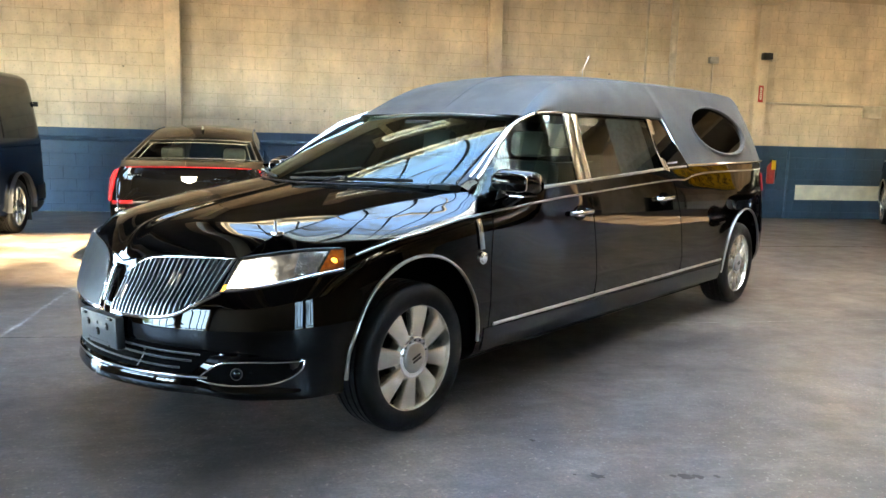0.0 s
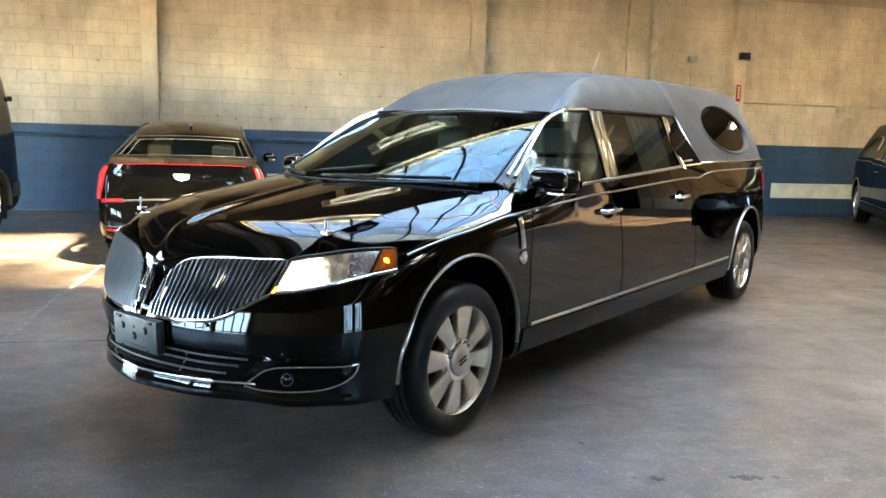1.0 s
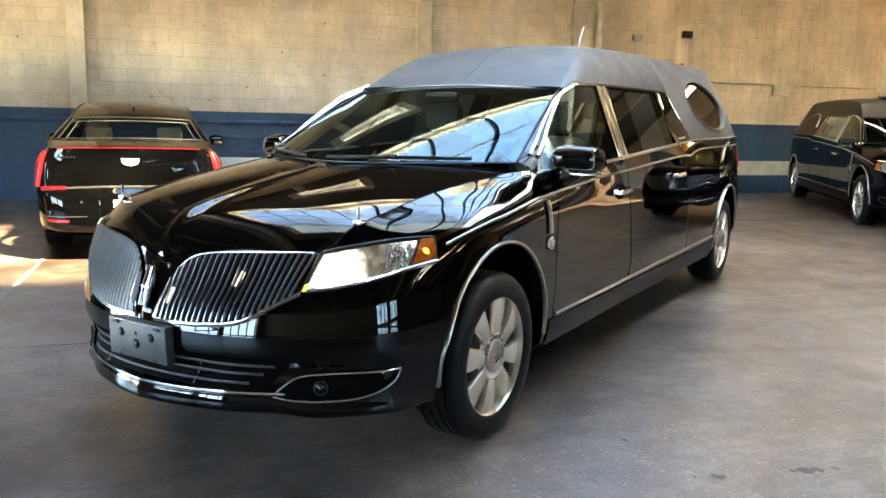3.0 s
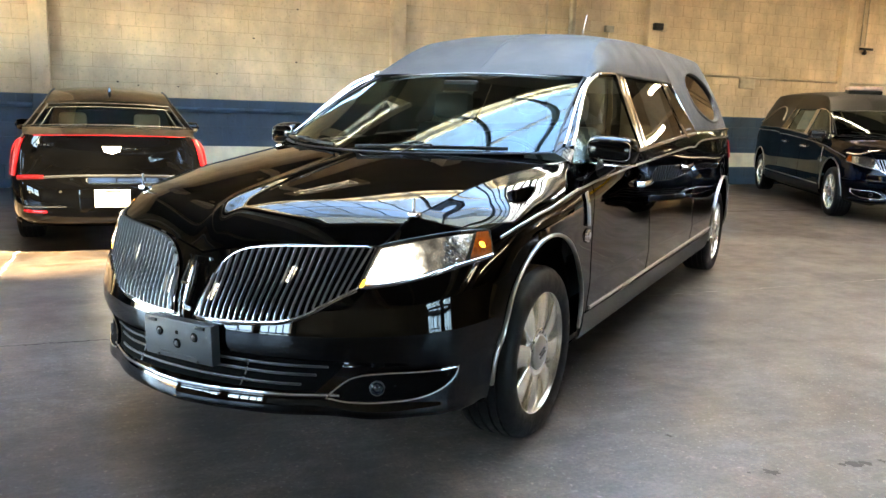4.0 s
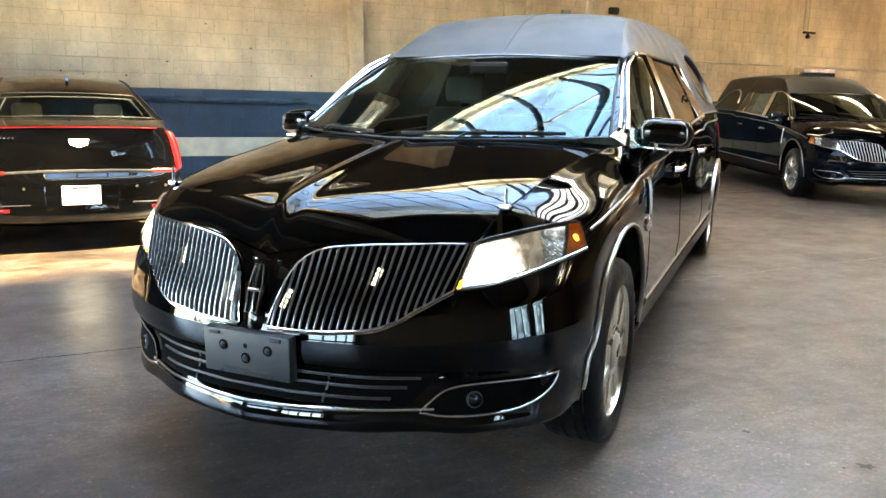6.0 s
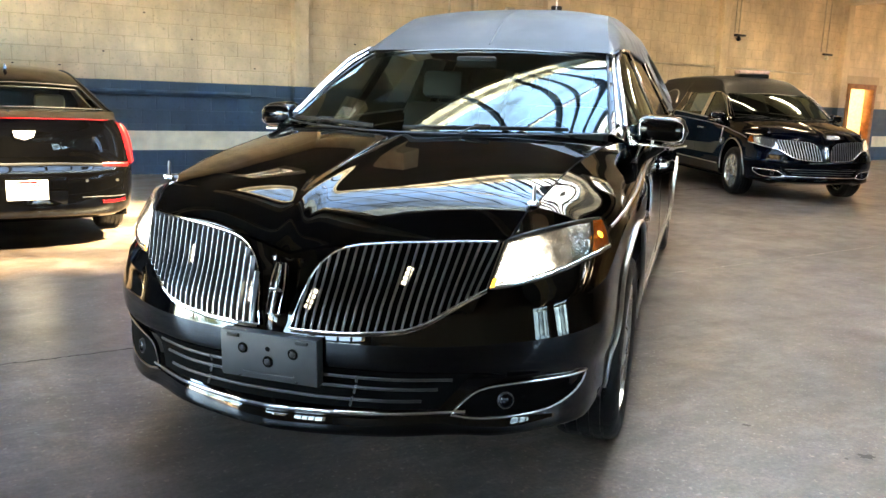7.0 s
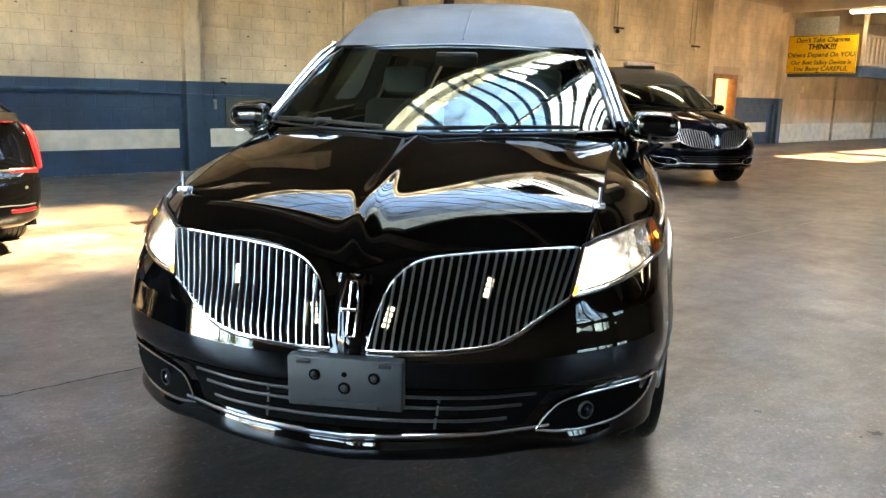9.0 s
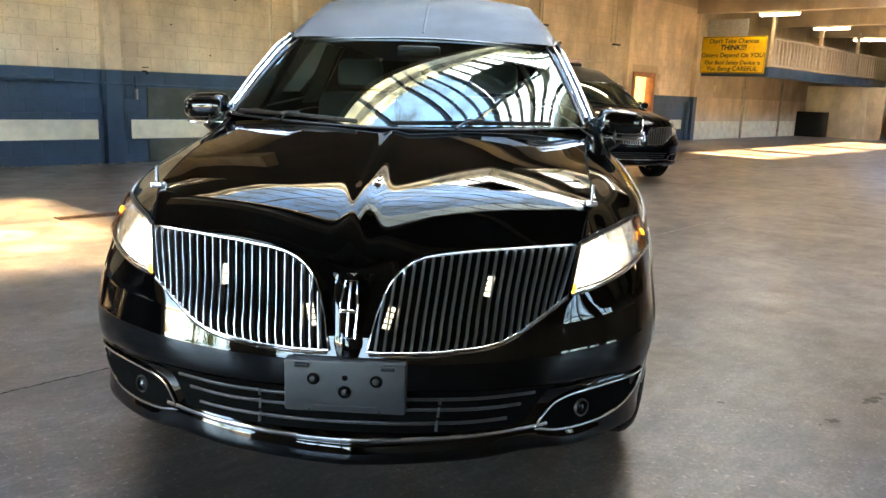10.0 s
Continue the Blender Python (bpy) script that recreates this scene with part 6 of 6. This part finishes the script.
def wall_thing(name, build, mat, label, category, group="", kind=""):
    return solid(name, build, mat, label, category, group, kind, HALL)


def upright(s, z0, z1, d, off, mat, label):
    b = Build().tube(np.array([(s, WALL_N - off, z) for z in np.linspace(z0, z1, 6)]), d, None, 12, (0, 1, 0))
    return wall_thing("wall_pipe", b, mat, label, "pipe")


upright(6.82, 2.35, ROOF_Z, 0.13, 0.09, PIPE, "thick tan painted pipe on the block wall")
upright(6.30, 1.44, ROOF_Z, 0.04, 0.04, PIPE, "thin rusty conduit on the block wall")
upright(7.67, 1.5, 3.0, 0.035, 0.03, PIPE, "thin tan conduit below a switch box")
upright(9.42, 0.02, 1.34, 0.045, 0.04, BLUE_PIPE, "blue painted conduit on the lower wall")
for s, z in ((1.62, 2.96), (1.62, 3.45), (1.60, 2.1), (-1.2, 1.66), (-0.9, 1.62), (-0.3, 1.62), (0.3, 1.85), (2.6, 1.7), (4.4, 2.2), (5.1, 1.75), (-3.1, 2.5), (12.2, 1.9), (5.6, 2.7), (0.9, 2.45)):
    wall_thing("wall_anchor", Build().tube(np.array(((s, 9.996, z), (s, 9.975, z))), 0.035, 0.02, 8, (0, 0, 1)), PLASTIC, "dark rusty anchor stub in the wall", "anchor", "wall anchors")
for s in (14.28, 14.42):
    upright(s, 3.1, ROOF_Z, 0.03, 0.03, PIPE, "thin tan conduit beside the pilaster")
for s in (17.72, 17.95):
    upright(s, 2.85, ROOF_Z, 0.03, 0.03, PIPE, "thin tan conduit for a hanging lamp")
upright(22.75, 0.02, 1.25, 0.10, 0.08, BLUE_PIPE, "blue painted drain pipe by the pilaster")
wall_thing("switch_box", Build().box((7.58, 9.90, 2.98), (7.76, 9.998, 3.10), None, 0.01), GREYBOX, "grey metal switch box on the wall", "electrical box")
wall_thing("junction_box", Build().box((10.98, 9.94, 2.04), (11.38, 9.998, 2.26), None, 0.01), PIPE, "tan painted junction box on the wall", "electrical box")
run = np.array([(s, 9.955, 2.27 + 0.004 * math.sin(s)) for s in np.linspace(8.8, 17.4, 30)])
wall_thing("wall_conduit", Build().tube(run, 0.045, None, 10), PIPE, "tan painted conduit along the wall", "pipe")
run = np.array([(s, 9.93, 1.27) for s in np.linspace(-7.4, 2.5, 20)])
wall_thing("cable_duct", Build().tube(run, 0.08, 0.075, 4), BLUE_PIPE, "blue painted cable duct on the wall", "duct")
run = np.array([(2.5, 9.95, 1.25), (3.2, 9.95, 1.235), (3.2, 9.82, 1.235), (3.52, 9.82, 1.235), (3.52, 9.95, 1.235), (5.0, 9.95, 1.22), (7.5, 9.95, 1.21)])
wall_thing("wall_cable", Build().tube(run, 0.022, None, 8), BLUE_PIPE, "thin blue painted pipe round the pilaster", "pipe")
wall_thing("olive_panel", Build().box((3.95, 9.965, 0.70), (7.9, 9.995, 1.19), None, 0.004), OLIVE, "dark olive board on the wall", "board")
wall_thing("lower_panel", Build().box((3.95, 9.97, 0.02), (7.9, 9.995, 0.37), None, 0.004), OLIVE, "dark scuffed board below the white band", "board")
tap = thing("wall_tap", HALL @ pose(3.90, 9.93, 1.44), "dark iron tap on the wall", "tap")
part("stem", Build().tube(np.array(((0, 0.06, 0), (0, -0.05, 0), (0.02, -0.07, -0.05))), 0.035, None, 10), PLASTIC, tap)
part("handle", Build().tube(np.array([(0.05 * math.cos(a), -0.03 + 0.05 * math.sin(a), 0.06) for a in np.linspace(0, 2 * math.pi, 16, False)]), 0.014, None, 6, (0, 0, 1), True), PLASTIC, tap)
hook = thing("wall_hook", HALL @ pose(3.74, 9.95, 1.0), "short hanging cable end by the pilaster", "cable")
part("wire", Build().tube(np.array(((0.0, 0, 0.36), (0.0, -0.01, 0.2), (0.01, -0.02, 0.12))), 0.014, None, 6, (0, 1, 0)), PLASTIC, hook)
part("plug", Build().tube(np.array(((0.01, -0.02, 0.16), (0.012, -0.02, 0.0))), 0.05, None, 10, (0, 1, 0)), GREYBOX, hook)
flood = thing("flood_light", HALL @ pose(8.72, 9.80, 3.13), "small black flood light on the pilaster", "lamp")
part("head", Build().box((-0.14, -0.09, -0.06), (0.05, 0.03, 0.07), None, 0.015), PLASTIC, flood)
part("junction", Build().box((0.06, -0.03, -0.08), (0.16, 0.03, 0.08), None, 0.008), PIPE, flood)
sign = thing("extinguisher_sign", HALL @ pose(8.64, 9.832, 2.43), "narrow red fire extinguisher sign", "sign")
part("plate", Build().box((-0.05, -0.006, -0.16), (0.05, 0.004, 0.16), None, 0.002), REDP, sign)
for k in range(7):
    part("sign_bar", Build().box((-0.022, -0.008, 0.12 - 0.034 * k - 0.02), (0.022, -0.0055, 0.12 - 0.034 * k)), WHITE, sign)
ex = thing("fire_extinguisher", HALL @ pose(9.03, 9.90, 0.70), "red fire extinguisher with yellow tag on the wall", "extinguisher")
part("cylinder", Build().add([], []).grid(np.array([[(r * math.cos(a), r * math.sin(a), z) for a in np.linspace(0, 2 * math.pi, 20, False)] for z, r in ((0, 0.0), (0.0, 0.07), (0.02, 0.078), (0.32, 0.078), (0.37, 0.06), (0.40, 0.025), (0.43, 0.025))]), True), REDP, ex)
part("valve", Build().box((-0.03, -0.02, 0.42), (0.03, 0.02, 0.46), None, 0.006).box((-0.02, -0.10, 0.46), (0.02, 0.03, 0.48), None, 0.005), PLASTIC, ex)
part("hose", Build().tube(np.array(((0.02, -0.02, 0.43), (0.09, -0.03, 0.38), (0.10, -0.03, 0.2), (0.08, -0.03, 0.1))), 0.022, None, 8), PLASTIC, ex)
part("tag", Build().box((-0.045, -0.088, 0.28), (0.045, -0.082, 0.46), None, 0.002), YELLOW, ex, "yellow inspection tag")
for s, z, nm in ((14.35, 3.03, "dark cable lamp on the wall"), (17.86, 2.78, "small hanging lamp on two conduits")):
    lamp = thing("wall_lamp", HALL @ pose(s, 9.90, z), nm, "lamp", "wall lamps")
    part("arm", Build().box((-0.16, -0.04, -0.02), (0.22, 0.02, 0.03), None, 0.01), PLASTIC, lamp)
    part("bulb", Build().add([], []).grid(np.array([[(r * math.cos(a), r * math.sin(a), zz) for a in np.linspace(0, 2 * math.pi, 14, False)] for zz, r in ((-0.13, 0.0), (-0.12, 0.04), (-0.08, 0.055), (-0.03, 0.03), (0.0, 0.02))]), True), WHITE if s > 15 else PLASTIC, lamp)

# doorway with its frame, leaf and the lit room behind
door = thing("door", HALL @ pose(19.12, 10.0, 0), "orange-brown wooden door frame with open door", "door", "", "structure")
W = DOOR_S[1] - DOOR_S[0]
part("jamb", Build().box((0.002, -0.04, 0), (0.13, 0.22, 2.1), None, 0.006), WOOD, door)
part("jamb", Build().box((W - 0.13, -0.04, 0), (W - 0.002, 0.22, 2.1), None, 0.006), WOOD, door)
part("head", Build().box((0.002, -0.045, 1.97), (W - 0.002, 0.225, 2.098), None, 0.006), WOOD, door)
part("leaf", Build().box((0, -0.02, 0.01), (1.0, 0.02, 1.95), pose(0.16, 0.24, 0, 0, 0, 62), 0.006), WOOD, door, "open wooden door leaf")
room = Build()
room.box((18.2, 13.4, 0), (21.6, 13.5, 2.6)).box((18.1, 10.26, 0), (18.2, 13.5, 2.6)).box((21.6, 10.26, 0), (21.7, 13.5, 2.6)).box((18.1, 10.26, 2.6), (21.7, 13.5, 2.7))
structure("back_room", room, plain("room_paint", (0.75, 0.66, 0.48), 0.6), "cream walls of a small lit room", "room")
tube_glow = glow("room_lamp_glow", (1.0, 0.72, 0.36), 2.2)
wall_thing("room_lamp", Build().box((19.2, 11.4, 2.50), (20.4, 12.2, 2.58), None, 0.02), tube_glow, "warm ceiling lamp in the small room", "lamp")

# gallery with its rail and the warning sign
WHITE_RAIL = plain("rail_paint", (0.52, 0.44, 0.32), 0.5, 0, 0, 0.1, 8)
gal = thing("gallery", HALL @ pose(0, 0, 0), "blue-edged gallery with a cream slatted rail", "gallery", "", "structure")
part("deck", Build().box((23.7, 7.85, 2.30), (37.0, 9.998, 2.42)), BLUE, gal)
part("fascia", Build().box((23.6, 7.74, 2.14), (37.0, 7.84, 2.46), None, 0.01), BLUE, gal, "blue painted fascia board")
part("end_fascia", Build().box((23.58, 7.85, 2.14), (23.69, 9.99, 2.46), None, 0.01), BLUE, gal)
for s in (23.8, 28.3, 32.6):
    part("rail_post", Build().box((s - 0.06, 7.73, 2.47), (s + 0.06, 7.85, BEAM_Z + 0.1), None, 0.008), WHITE_RAIL, gal)
part("top_rail", Build().box((23.87, 7.73, 3.34), (37.0, 7.85, 3.42), None, 0.008), WHITE_RAIL, gal)
part("bottom_rail", Build().box((23.87, 7.75, 2.50), (37.0, 7.83, 2.57), None, 0.008), WHITE_RAIL, gal)
slat = Build().box((-0.075, -0.012, 0), (0.075, 0.012, 0.77), None, 0.004).mesh("rail_slat", False)
slat.materials.append(WHITE_RAIL)
for s in np.arange(24.08, 37, 0.32):
    if min(abs(s - p) for p in (28.3, 32.6)) > 0.14:
        ob = part("rail_slat", slat, WHITE_RAIL, gal)
        ob.matrix_local = pose(s, 7.765, 2.571)
part("stair_string", Build().box((36.9, 6.5, 1.2), (37.0, 7.7, 1.4), pose(0, 0, 0), 0.01), WHITE_RAIL, gal)
structure("gallery_partition", Build().box((34.0, 7.78, 0), (34.1, 9.99, 2.13)), TAN, "tan partition under the gallery", "wall")
structure("partition_end", Build().box((34.0, 6.9, 0), (34.1, 7.55, 2.13)), TAN, "tan partition beside the doorway", "wall")
structure("partition_jamb", Build().box((33.97, 7.55, 0), (34.12, 7.78, 2.1), None, 0.01), BEAM, "tan door jamb in the partition", "door frame")
for s in (27.2, 30.9):
    upright(s, 0.02, 2.2, 0.09, 0.08, PIPE, "tan painted pipe under the gallery")
wall_thing("upper_board", Build().box((23.75, 8.6, 3.15), (23.85, 9.98, 3.98), None, 0.006), plain("pale_board", (0.42, 0.41, 0.38), 0.6), "pale grey board over the gallery", "board")
wall_thing("dark_cabinet", Build().box((32.9, 8.85, 0), (33.6, 9.95, 1.04), None, 0.02), PLASTIC, "low dark cabinet under the gallery", "cabinet")

plate = thing("warning_sign", HALL @ pose(23.52, 8.95, 2.83), "yellow safety sign with black lettering", "sign")
part("board", Build().box((-0.02, -1.10, -0.585), (0.02, 1.06, 0.585), None, 0.006), YELLOW, plate)
part("border", Build().tube(np.array([(-0.024, y, z) for y, z in ((-1.08, -0.565), (1.04, -0.565), (1.04, 0.565), (-1.08, 0.565))]), 0.02, 0.006, 4, (1, 0, 0), True), PLASTIC, plate)
BLACK_INK = plain("black_ink", (0.01, 0.01, 0.01), 0.5)


def lettering(words, size, y, z, bold=False):
    cu = bpy.data.curves.new("lettering", "FONT")
    cu.body, cu.size, cu.align_x, cu.shear, cu.offset = words, size, "CENTER", 0.15, 0.008 if bold else 0.003
    ob = bpy.data.objects.new("lettering", cu)
    scene.collection.objects.link(ob)
    me = bpy.data.meshes.new_from_object(ob.evaluated_get(bpy.context.evaluated_depsgraph_get()))
    bpy.data.objects.remove(ob)
    me.materials.clear()
    me.materials.append(BLACK_INK)
    o = part("lettering", me, BLACK_INK, plate)
    o.matrix_local = Matrix(((0, 0, -1, -0.030), (-1, 0, 0, y), (0, 1, 0, z), (0, 0, 0, 1)))


lettering("Don't Take Chances", 0.20, -0.02, 0.37)
lettering("THINK!!!", 0.23, -0.02, 0.155, True)
lettering("Others Depend On YOU!", 0.20, -0.02, -0.08)
lettering("Our Best Safety Device is", 0.18, -0.02, -0.31)
lettering("You Being CAREFUL", 0.20, -0.02, -0.51)

# fluorescent lamps under the beams
TUBE = glow("fluorescent_glow", (1.0, 0.86, 0.66), 0.8)
for s, n in ((11.2, 7.6), (8.64, 7.5), (8.64, -5.5), (13.82, -5.5), (13.82, 7.5), (23.1, 7.4), (28.3, 7.5), (33.9, 7.75), (25.5, 3.4), (30.5, 3.4)):
    lamp = thing("ceiling_light", HALL @ pose(s, n, 4.02), "white fluorescent ceiling fitting, lit", "lamp", "fluorescent fittings")
    part("housing", Build().box((-0.09, -0.62, 0.02), (0.09, 0.62, 0.078), None, 0.01), WHITE, lamp)
    part("diffuser", Build().box((-0.08, -0.60, -0.05), (0.08, 0.60, 0.018), None, 0.03), TUBE, lamp, "lit diffuser")


# ---- floor: joints, cracks, spots, drain ----
FILLER = plain("chalky_filler", (0.36, 0.345, 0.32), 0.8, 0, 0, 0.35, 6)
JOINT = plain("joint_filler", (0.34, 0.32, 0.30), 0.7, 0, 0, 0.3, 20)
CRACK = plain("crack_dirt", (0.02, 0.018, 0.017), 0.8)
OIL = plain("oil_spot", (0.026, 0.013, 0.010), 0.4, 0, 0, 0.3, 30)
DRAIN = ((0.70, 5.30), (3.4, 5.36))
RUST = plain("rusty_iron", (0.05, 0.022, 0.012), 0.7, 0.3, 0, 0.35, 30)
REDDISH = plain("red_stained_joint", (0.10, 0.052, 0.042), 0.6, 0, 0, 0.35, 8)
rng = random.Random(7)


def ribbon(name, pts, width, mat, label, z=0.004):
    p = resample(pts, max(3, int(len(pts) * 10)))
    d = np.gradient(p, axis=0)
    d /= np.linalg.norm(d, axis=1)[:, None]
    side = np.stack([-d[:, 1], d[:, 0]], 1)
    w = np.array([width * rng.uniform(0.35, 1.3) for _ in p])[:, None]
    jig = np.array([rng.uniform(-0.5, 0.5) * width for _ in p])[:, None]
    a, b = p + side * (jig + w / 2), p + side * (jig - w / 2)
    g = np.stack([np.c_[a, np.full(len(p), z)], np.c_[b, np.full(len(p), z)]])
    return solid(name, Build().grid(g), mat, label, "floor joint", "", "structure", HALL, False)


ribbon("floor_joint", [(s, 1.36 + 0.006 * (s - 3) + 0.02 * math.sin(1.3 * s)) for s in np.linspace(2.2, 30, 110)], 0.024, FILLER, "pale filled joint in the concrete floor")
ribbon("floor_joint", [(-2.0 + 0.015 * math.sin(2 * n), n) for n in np.linspace(1.2, 9.9, 20)], 0.03, JOINT, "pale painted line on the concrete floor")
ribbon("floor_joint", [(8.6 + 0.015 * math.sin(2 * n), n) for n in np.linspace(-9, 9.9, 30)], 0.018, JOINT, "pale filled joint in the concrete floor")
ribbon("floor_joint", [(s, 5.82 + 0.02 * math.sin(1.1 * s)) for s in np.linspace(3.2, 30, 40)], 0.05, REDDISH, "reddish stained joint in the concrete floor")
ribbon("floor_crack", [(s, 1.19 + 0.02 * math.sin(1.3 * s)) for s in np.linspace(-9, 0.5, 60)], 0.013, CRACK, "dark crack along the floor joint", 0.006)


def drain(a, b, width):
    """Cast iron slot drain let into the floor: a dark channel, a rusty frame and its cross bars."""
    a, b = Vector((*a, 0)), Vector((*b, 0))
    along = (b - a).normalized()
    m = HALL @ Matrix.Translation(a) @ Matrix.Rotation(math.atan2(along.y, along.x), 4, "Z")
    far_end = (b - a).length
    grate = thing("floor_drain", m, "long rusty iron drain grate let into the floor", "drain", "", "structure")
    # thin near-black strip on the floor stands in for the channel's shade
    part("channel", Build().box((0, -width / 2, 0.001), (far_end, width / 2, 0.003)), DARK, grate)
    for y in (-width / 2, width / 2):
        part("drain_frame", Build().box((0, y - 0.012, 0.001), (far_end, y + 0.012, 0.007), None, 0.002), RUST, grate)
    for k in range(int(far_end / 0.045)):
        part("drain_bar", Build().box((0.02 + 0.045 * k, -width / 2 + 0.012, 0.0035), (0.034 + 0.045 * k, width / 2 - 0.012, 0.0065)), RUST, grate)


drain(DRAIN[0], DRAIN[1], 0.17)


def spot(x, y, r, k):
    a = np.linspace(0, 2 * math.pi, 18, False)
    rad = [r * rng.uniform(0.55, 1.25) for _ in a]
    b = Build().add([(x + q * math.cos(t) * k, y + q * math.sin(t), 0.004) for q, t in zip(rad, a)], [tuple(range(18))])
    solid("oil_spot", b, OIL, "small dark oil spot on the floor", "stain", "oil spots", "", None, False)


for x, y, r, k in ((1.881, 0.103, 0.026, 1.3), (2.163, 0.361, 0.028, 1.2), (2.12, 0.335, 0.014, 1.3), (2.20, 0.40, 0.02, 1.6), (1.453, 0.246, 0.013, 1.3), (1.80, 0.05, 0.008, 1.0), (2.26, 0.46, 0.014, 1.5)):
    spot(x, y, r, k)

# flaked paint and grit along the foot of the long wall
flakes, fr = Build(), random.Random(23)
for _ in range(420):
    x, y, r, a = fr.uniform(-6.0, 8.0), 9.93 - abs(fr.gauss(0, 0.13)), fr.uniform(0.006, 0.026), fr.uniform(0, 3.1)
    ring = [(x + r * fr.uniform(0.5, 1.1) * math.cos(a + q), y + r * fr.uniform(0.5, 1.1) * math.sin(a + q), 0.004 + 0.012 * fr.random()) for q in (0, 1.2, 2.5, 3.8, 5.0)]
    flakes.add(ring, [(0, 1, 2, 3, 4)])
solid("paint_flakes", flakes, WHITE, "pale paint flakes and grit along the wall foot", "debris", "", "stuff", HALL, False)

# the yard outside the gateway
structure("yard_wall", Build().box((S0 - 26.0, -20, 0), (S0 - 25.6, 30, 1.6)), TAN, "low wall across the yard", "wall")
LEAF = plain("leaves", (0.05, 0.10, 0.025), 0.6, 0, 0, 0.4, 1.5)
BARK = plain("bark", (0.10, 0.07, 0.05), 0.9)


def tree(s, n, h, seed):
    r = random.Random(seed)
    t = thing("tree", HALL @ pose(s, n, 0), "leafy green tree across the yard", "tree", "yard trees")
    tr = Build().tube(np.array(((0, 0, -0.05), (0.1, 0, h * 0.25), (0.05, 0.1, h * 0.6))), 0.4, None, 10, (0, 1, 0))
    for k in range(5):
        a = k * 1.3
        tr.tube(np.array(((0.06, 0.03, h * 0.35), (0.6 * math.cos(a), 0.6 * math.sin(a), h * 0.5), (1.3 * math.cos(a), 1.3 * math.sin(a), h * 0.7))), 0.14, None, 6, (0.2, 0.1, 1))
    part("trunk", tr, BARK, t)
    v, f = [], []
    for _ in range(2600):
        a, b, q = r.uniform(0, 6.28), r.uniform(-1.2, 1.57), r.random() ** 0.45
        lump = 1 + 0.25 * math.sin(3 * a + seed) * math.cos(2 * b)
        c = Vector((q * lump * h * 0.34 * math.cos(a) * math.cos(b), q * lump * h * 0.34 * math.sin(a) * math.cos(b), h * 0.66 + q * lump * h * 0.33 * math.sin(b)))
        m = Euler((r.uniform(0, 3), r.uniform(0, 3), r.uniform(0, 3))).to_matrix()
        k = len(v)
        v += [c + m @ Vector(p) * r.uniform(0.7, 1.3) for p in ((-0.12, 0, 0), (0, -0.06, 0.02), (0.14, 0, 0), (0, 0.06, 0.02))]
        f.append((k, k + 1, k + 2, k + 3))
    part("crown", Build().add(v, f), LEAF, t, "", False)


for k, (s, n, h) in enumerate(((-33, 2.0, 7.5), (-34, 8.5, 6.5), (-35, 13.0, 8.0), (-34, -4.5, 6.0))):
    tree(s, n, h, k)


# ---- blocks of the long wall ----
BH, BL, GAP = 0.2167, 0.43, 0.008


def block_faces(s0, s1, z0, z1, n=WALL_N, proud=0.0045, edge=0.004):
    v = [(s0, n, z0), (s1, n, z0), (s1, n, z1), (s0, n, z1)]
    v += [(s0 + edge, n - proud, z0 + edge), (s1 - edge, n - proud, z0 + edge), (s1 - edge, n - proud, z1 - edge), (s0 + edge, n - proud, z1 - edge)]
    return v, [(4, 5, 6, 7), (0, 1, 5, 4), (1, 2, 6, 5), (2, 3, 7, 6), (3, 0, 4, 7)]


def block_mesh(mat):
    me = Build().add(*block_faces(GAP / 2, BL - GAP / 2, GAP / 2, BH - GAP / 2, 0.0)).mesh("block", False)
    me.materials.append(mat)
    return me


wr = random.Random(11)
tan_me, blue_me = block_mesh(TAN), block_mesh(BLUE)
rest_tan, rest_blue = Build(), Build()
dado_ob = bpy.data.objects["wall_dado"]
singles = [0, 0]
for row in range(-7, 13):
    z0 = PAINT_Z + row * BH
    blue = row < 0
    for k in range(-5, 76):
        s0 = -8.0 + k * BL + (BL / 2 if row % 2 else 0)
        s1 = s0 + BL
        if s1 > 23.0 and blue or s1 > 33:
            continue
        if s1 > DOOR_S[0] - 0.02 and s0 < DOOR_S[1] + 0.02 and z0 < 2.12:
            continue
        if z0 < 0.0:
            lo, hi = 0.004, z0 + BH - GAP / 2
            rest_blue.add(*block_faces(s0 + GAP / 2, s1 - GAP / 2, lo, hi))
            continue
        near = -4.6 < s0 < (2.9 if blue else 3.0) and (row < 9)
        push = wr.uniform(0, 0.003)
        if near and singles[blue] < (120 if blue else 170):
            singles[blue] += 1
            ob = part("block", blue_me if blue else tan_me, None, dado_ob if blue else wall_north)
            ob.matrix_local = pose(s0, WALL_N - push, z0)
        else:
            (rest_blue if blue else rest_tan).add(*block_faces(s0 + GAP / 2, s1 - GAP / 2, z0 + GAP / 2, z0 + BH - GAP / 2, WALL_N - push))
for b, mat, host in ((rest_tan, TAN, wall_north), (rest_blue, BLUE, dado_ob)):
    ob = part("far_blocks", b, mat, host, "", False)
    ob["kind"] = "stuff"
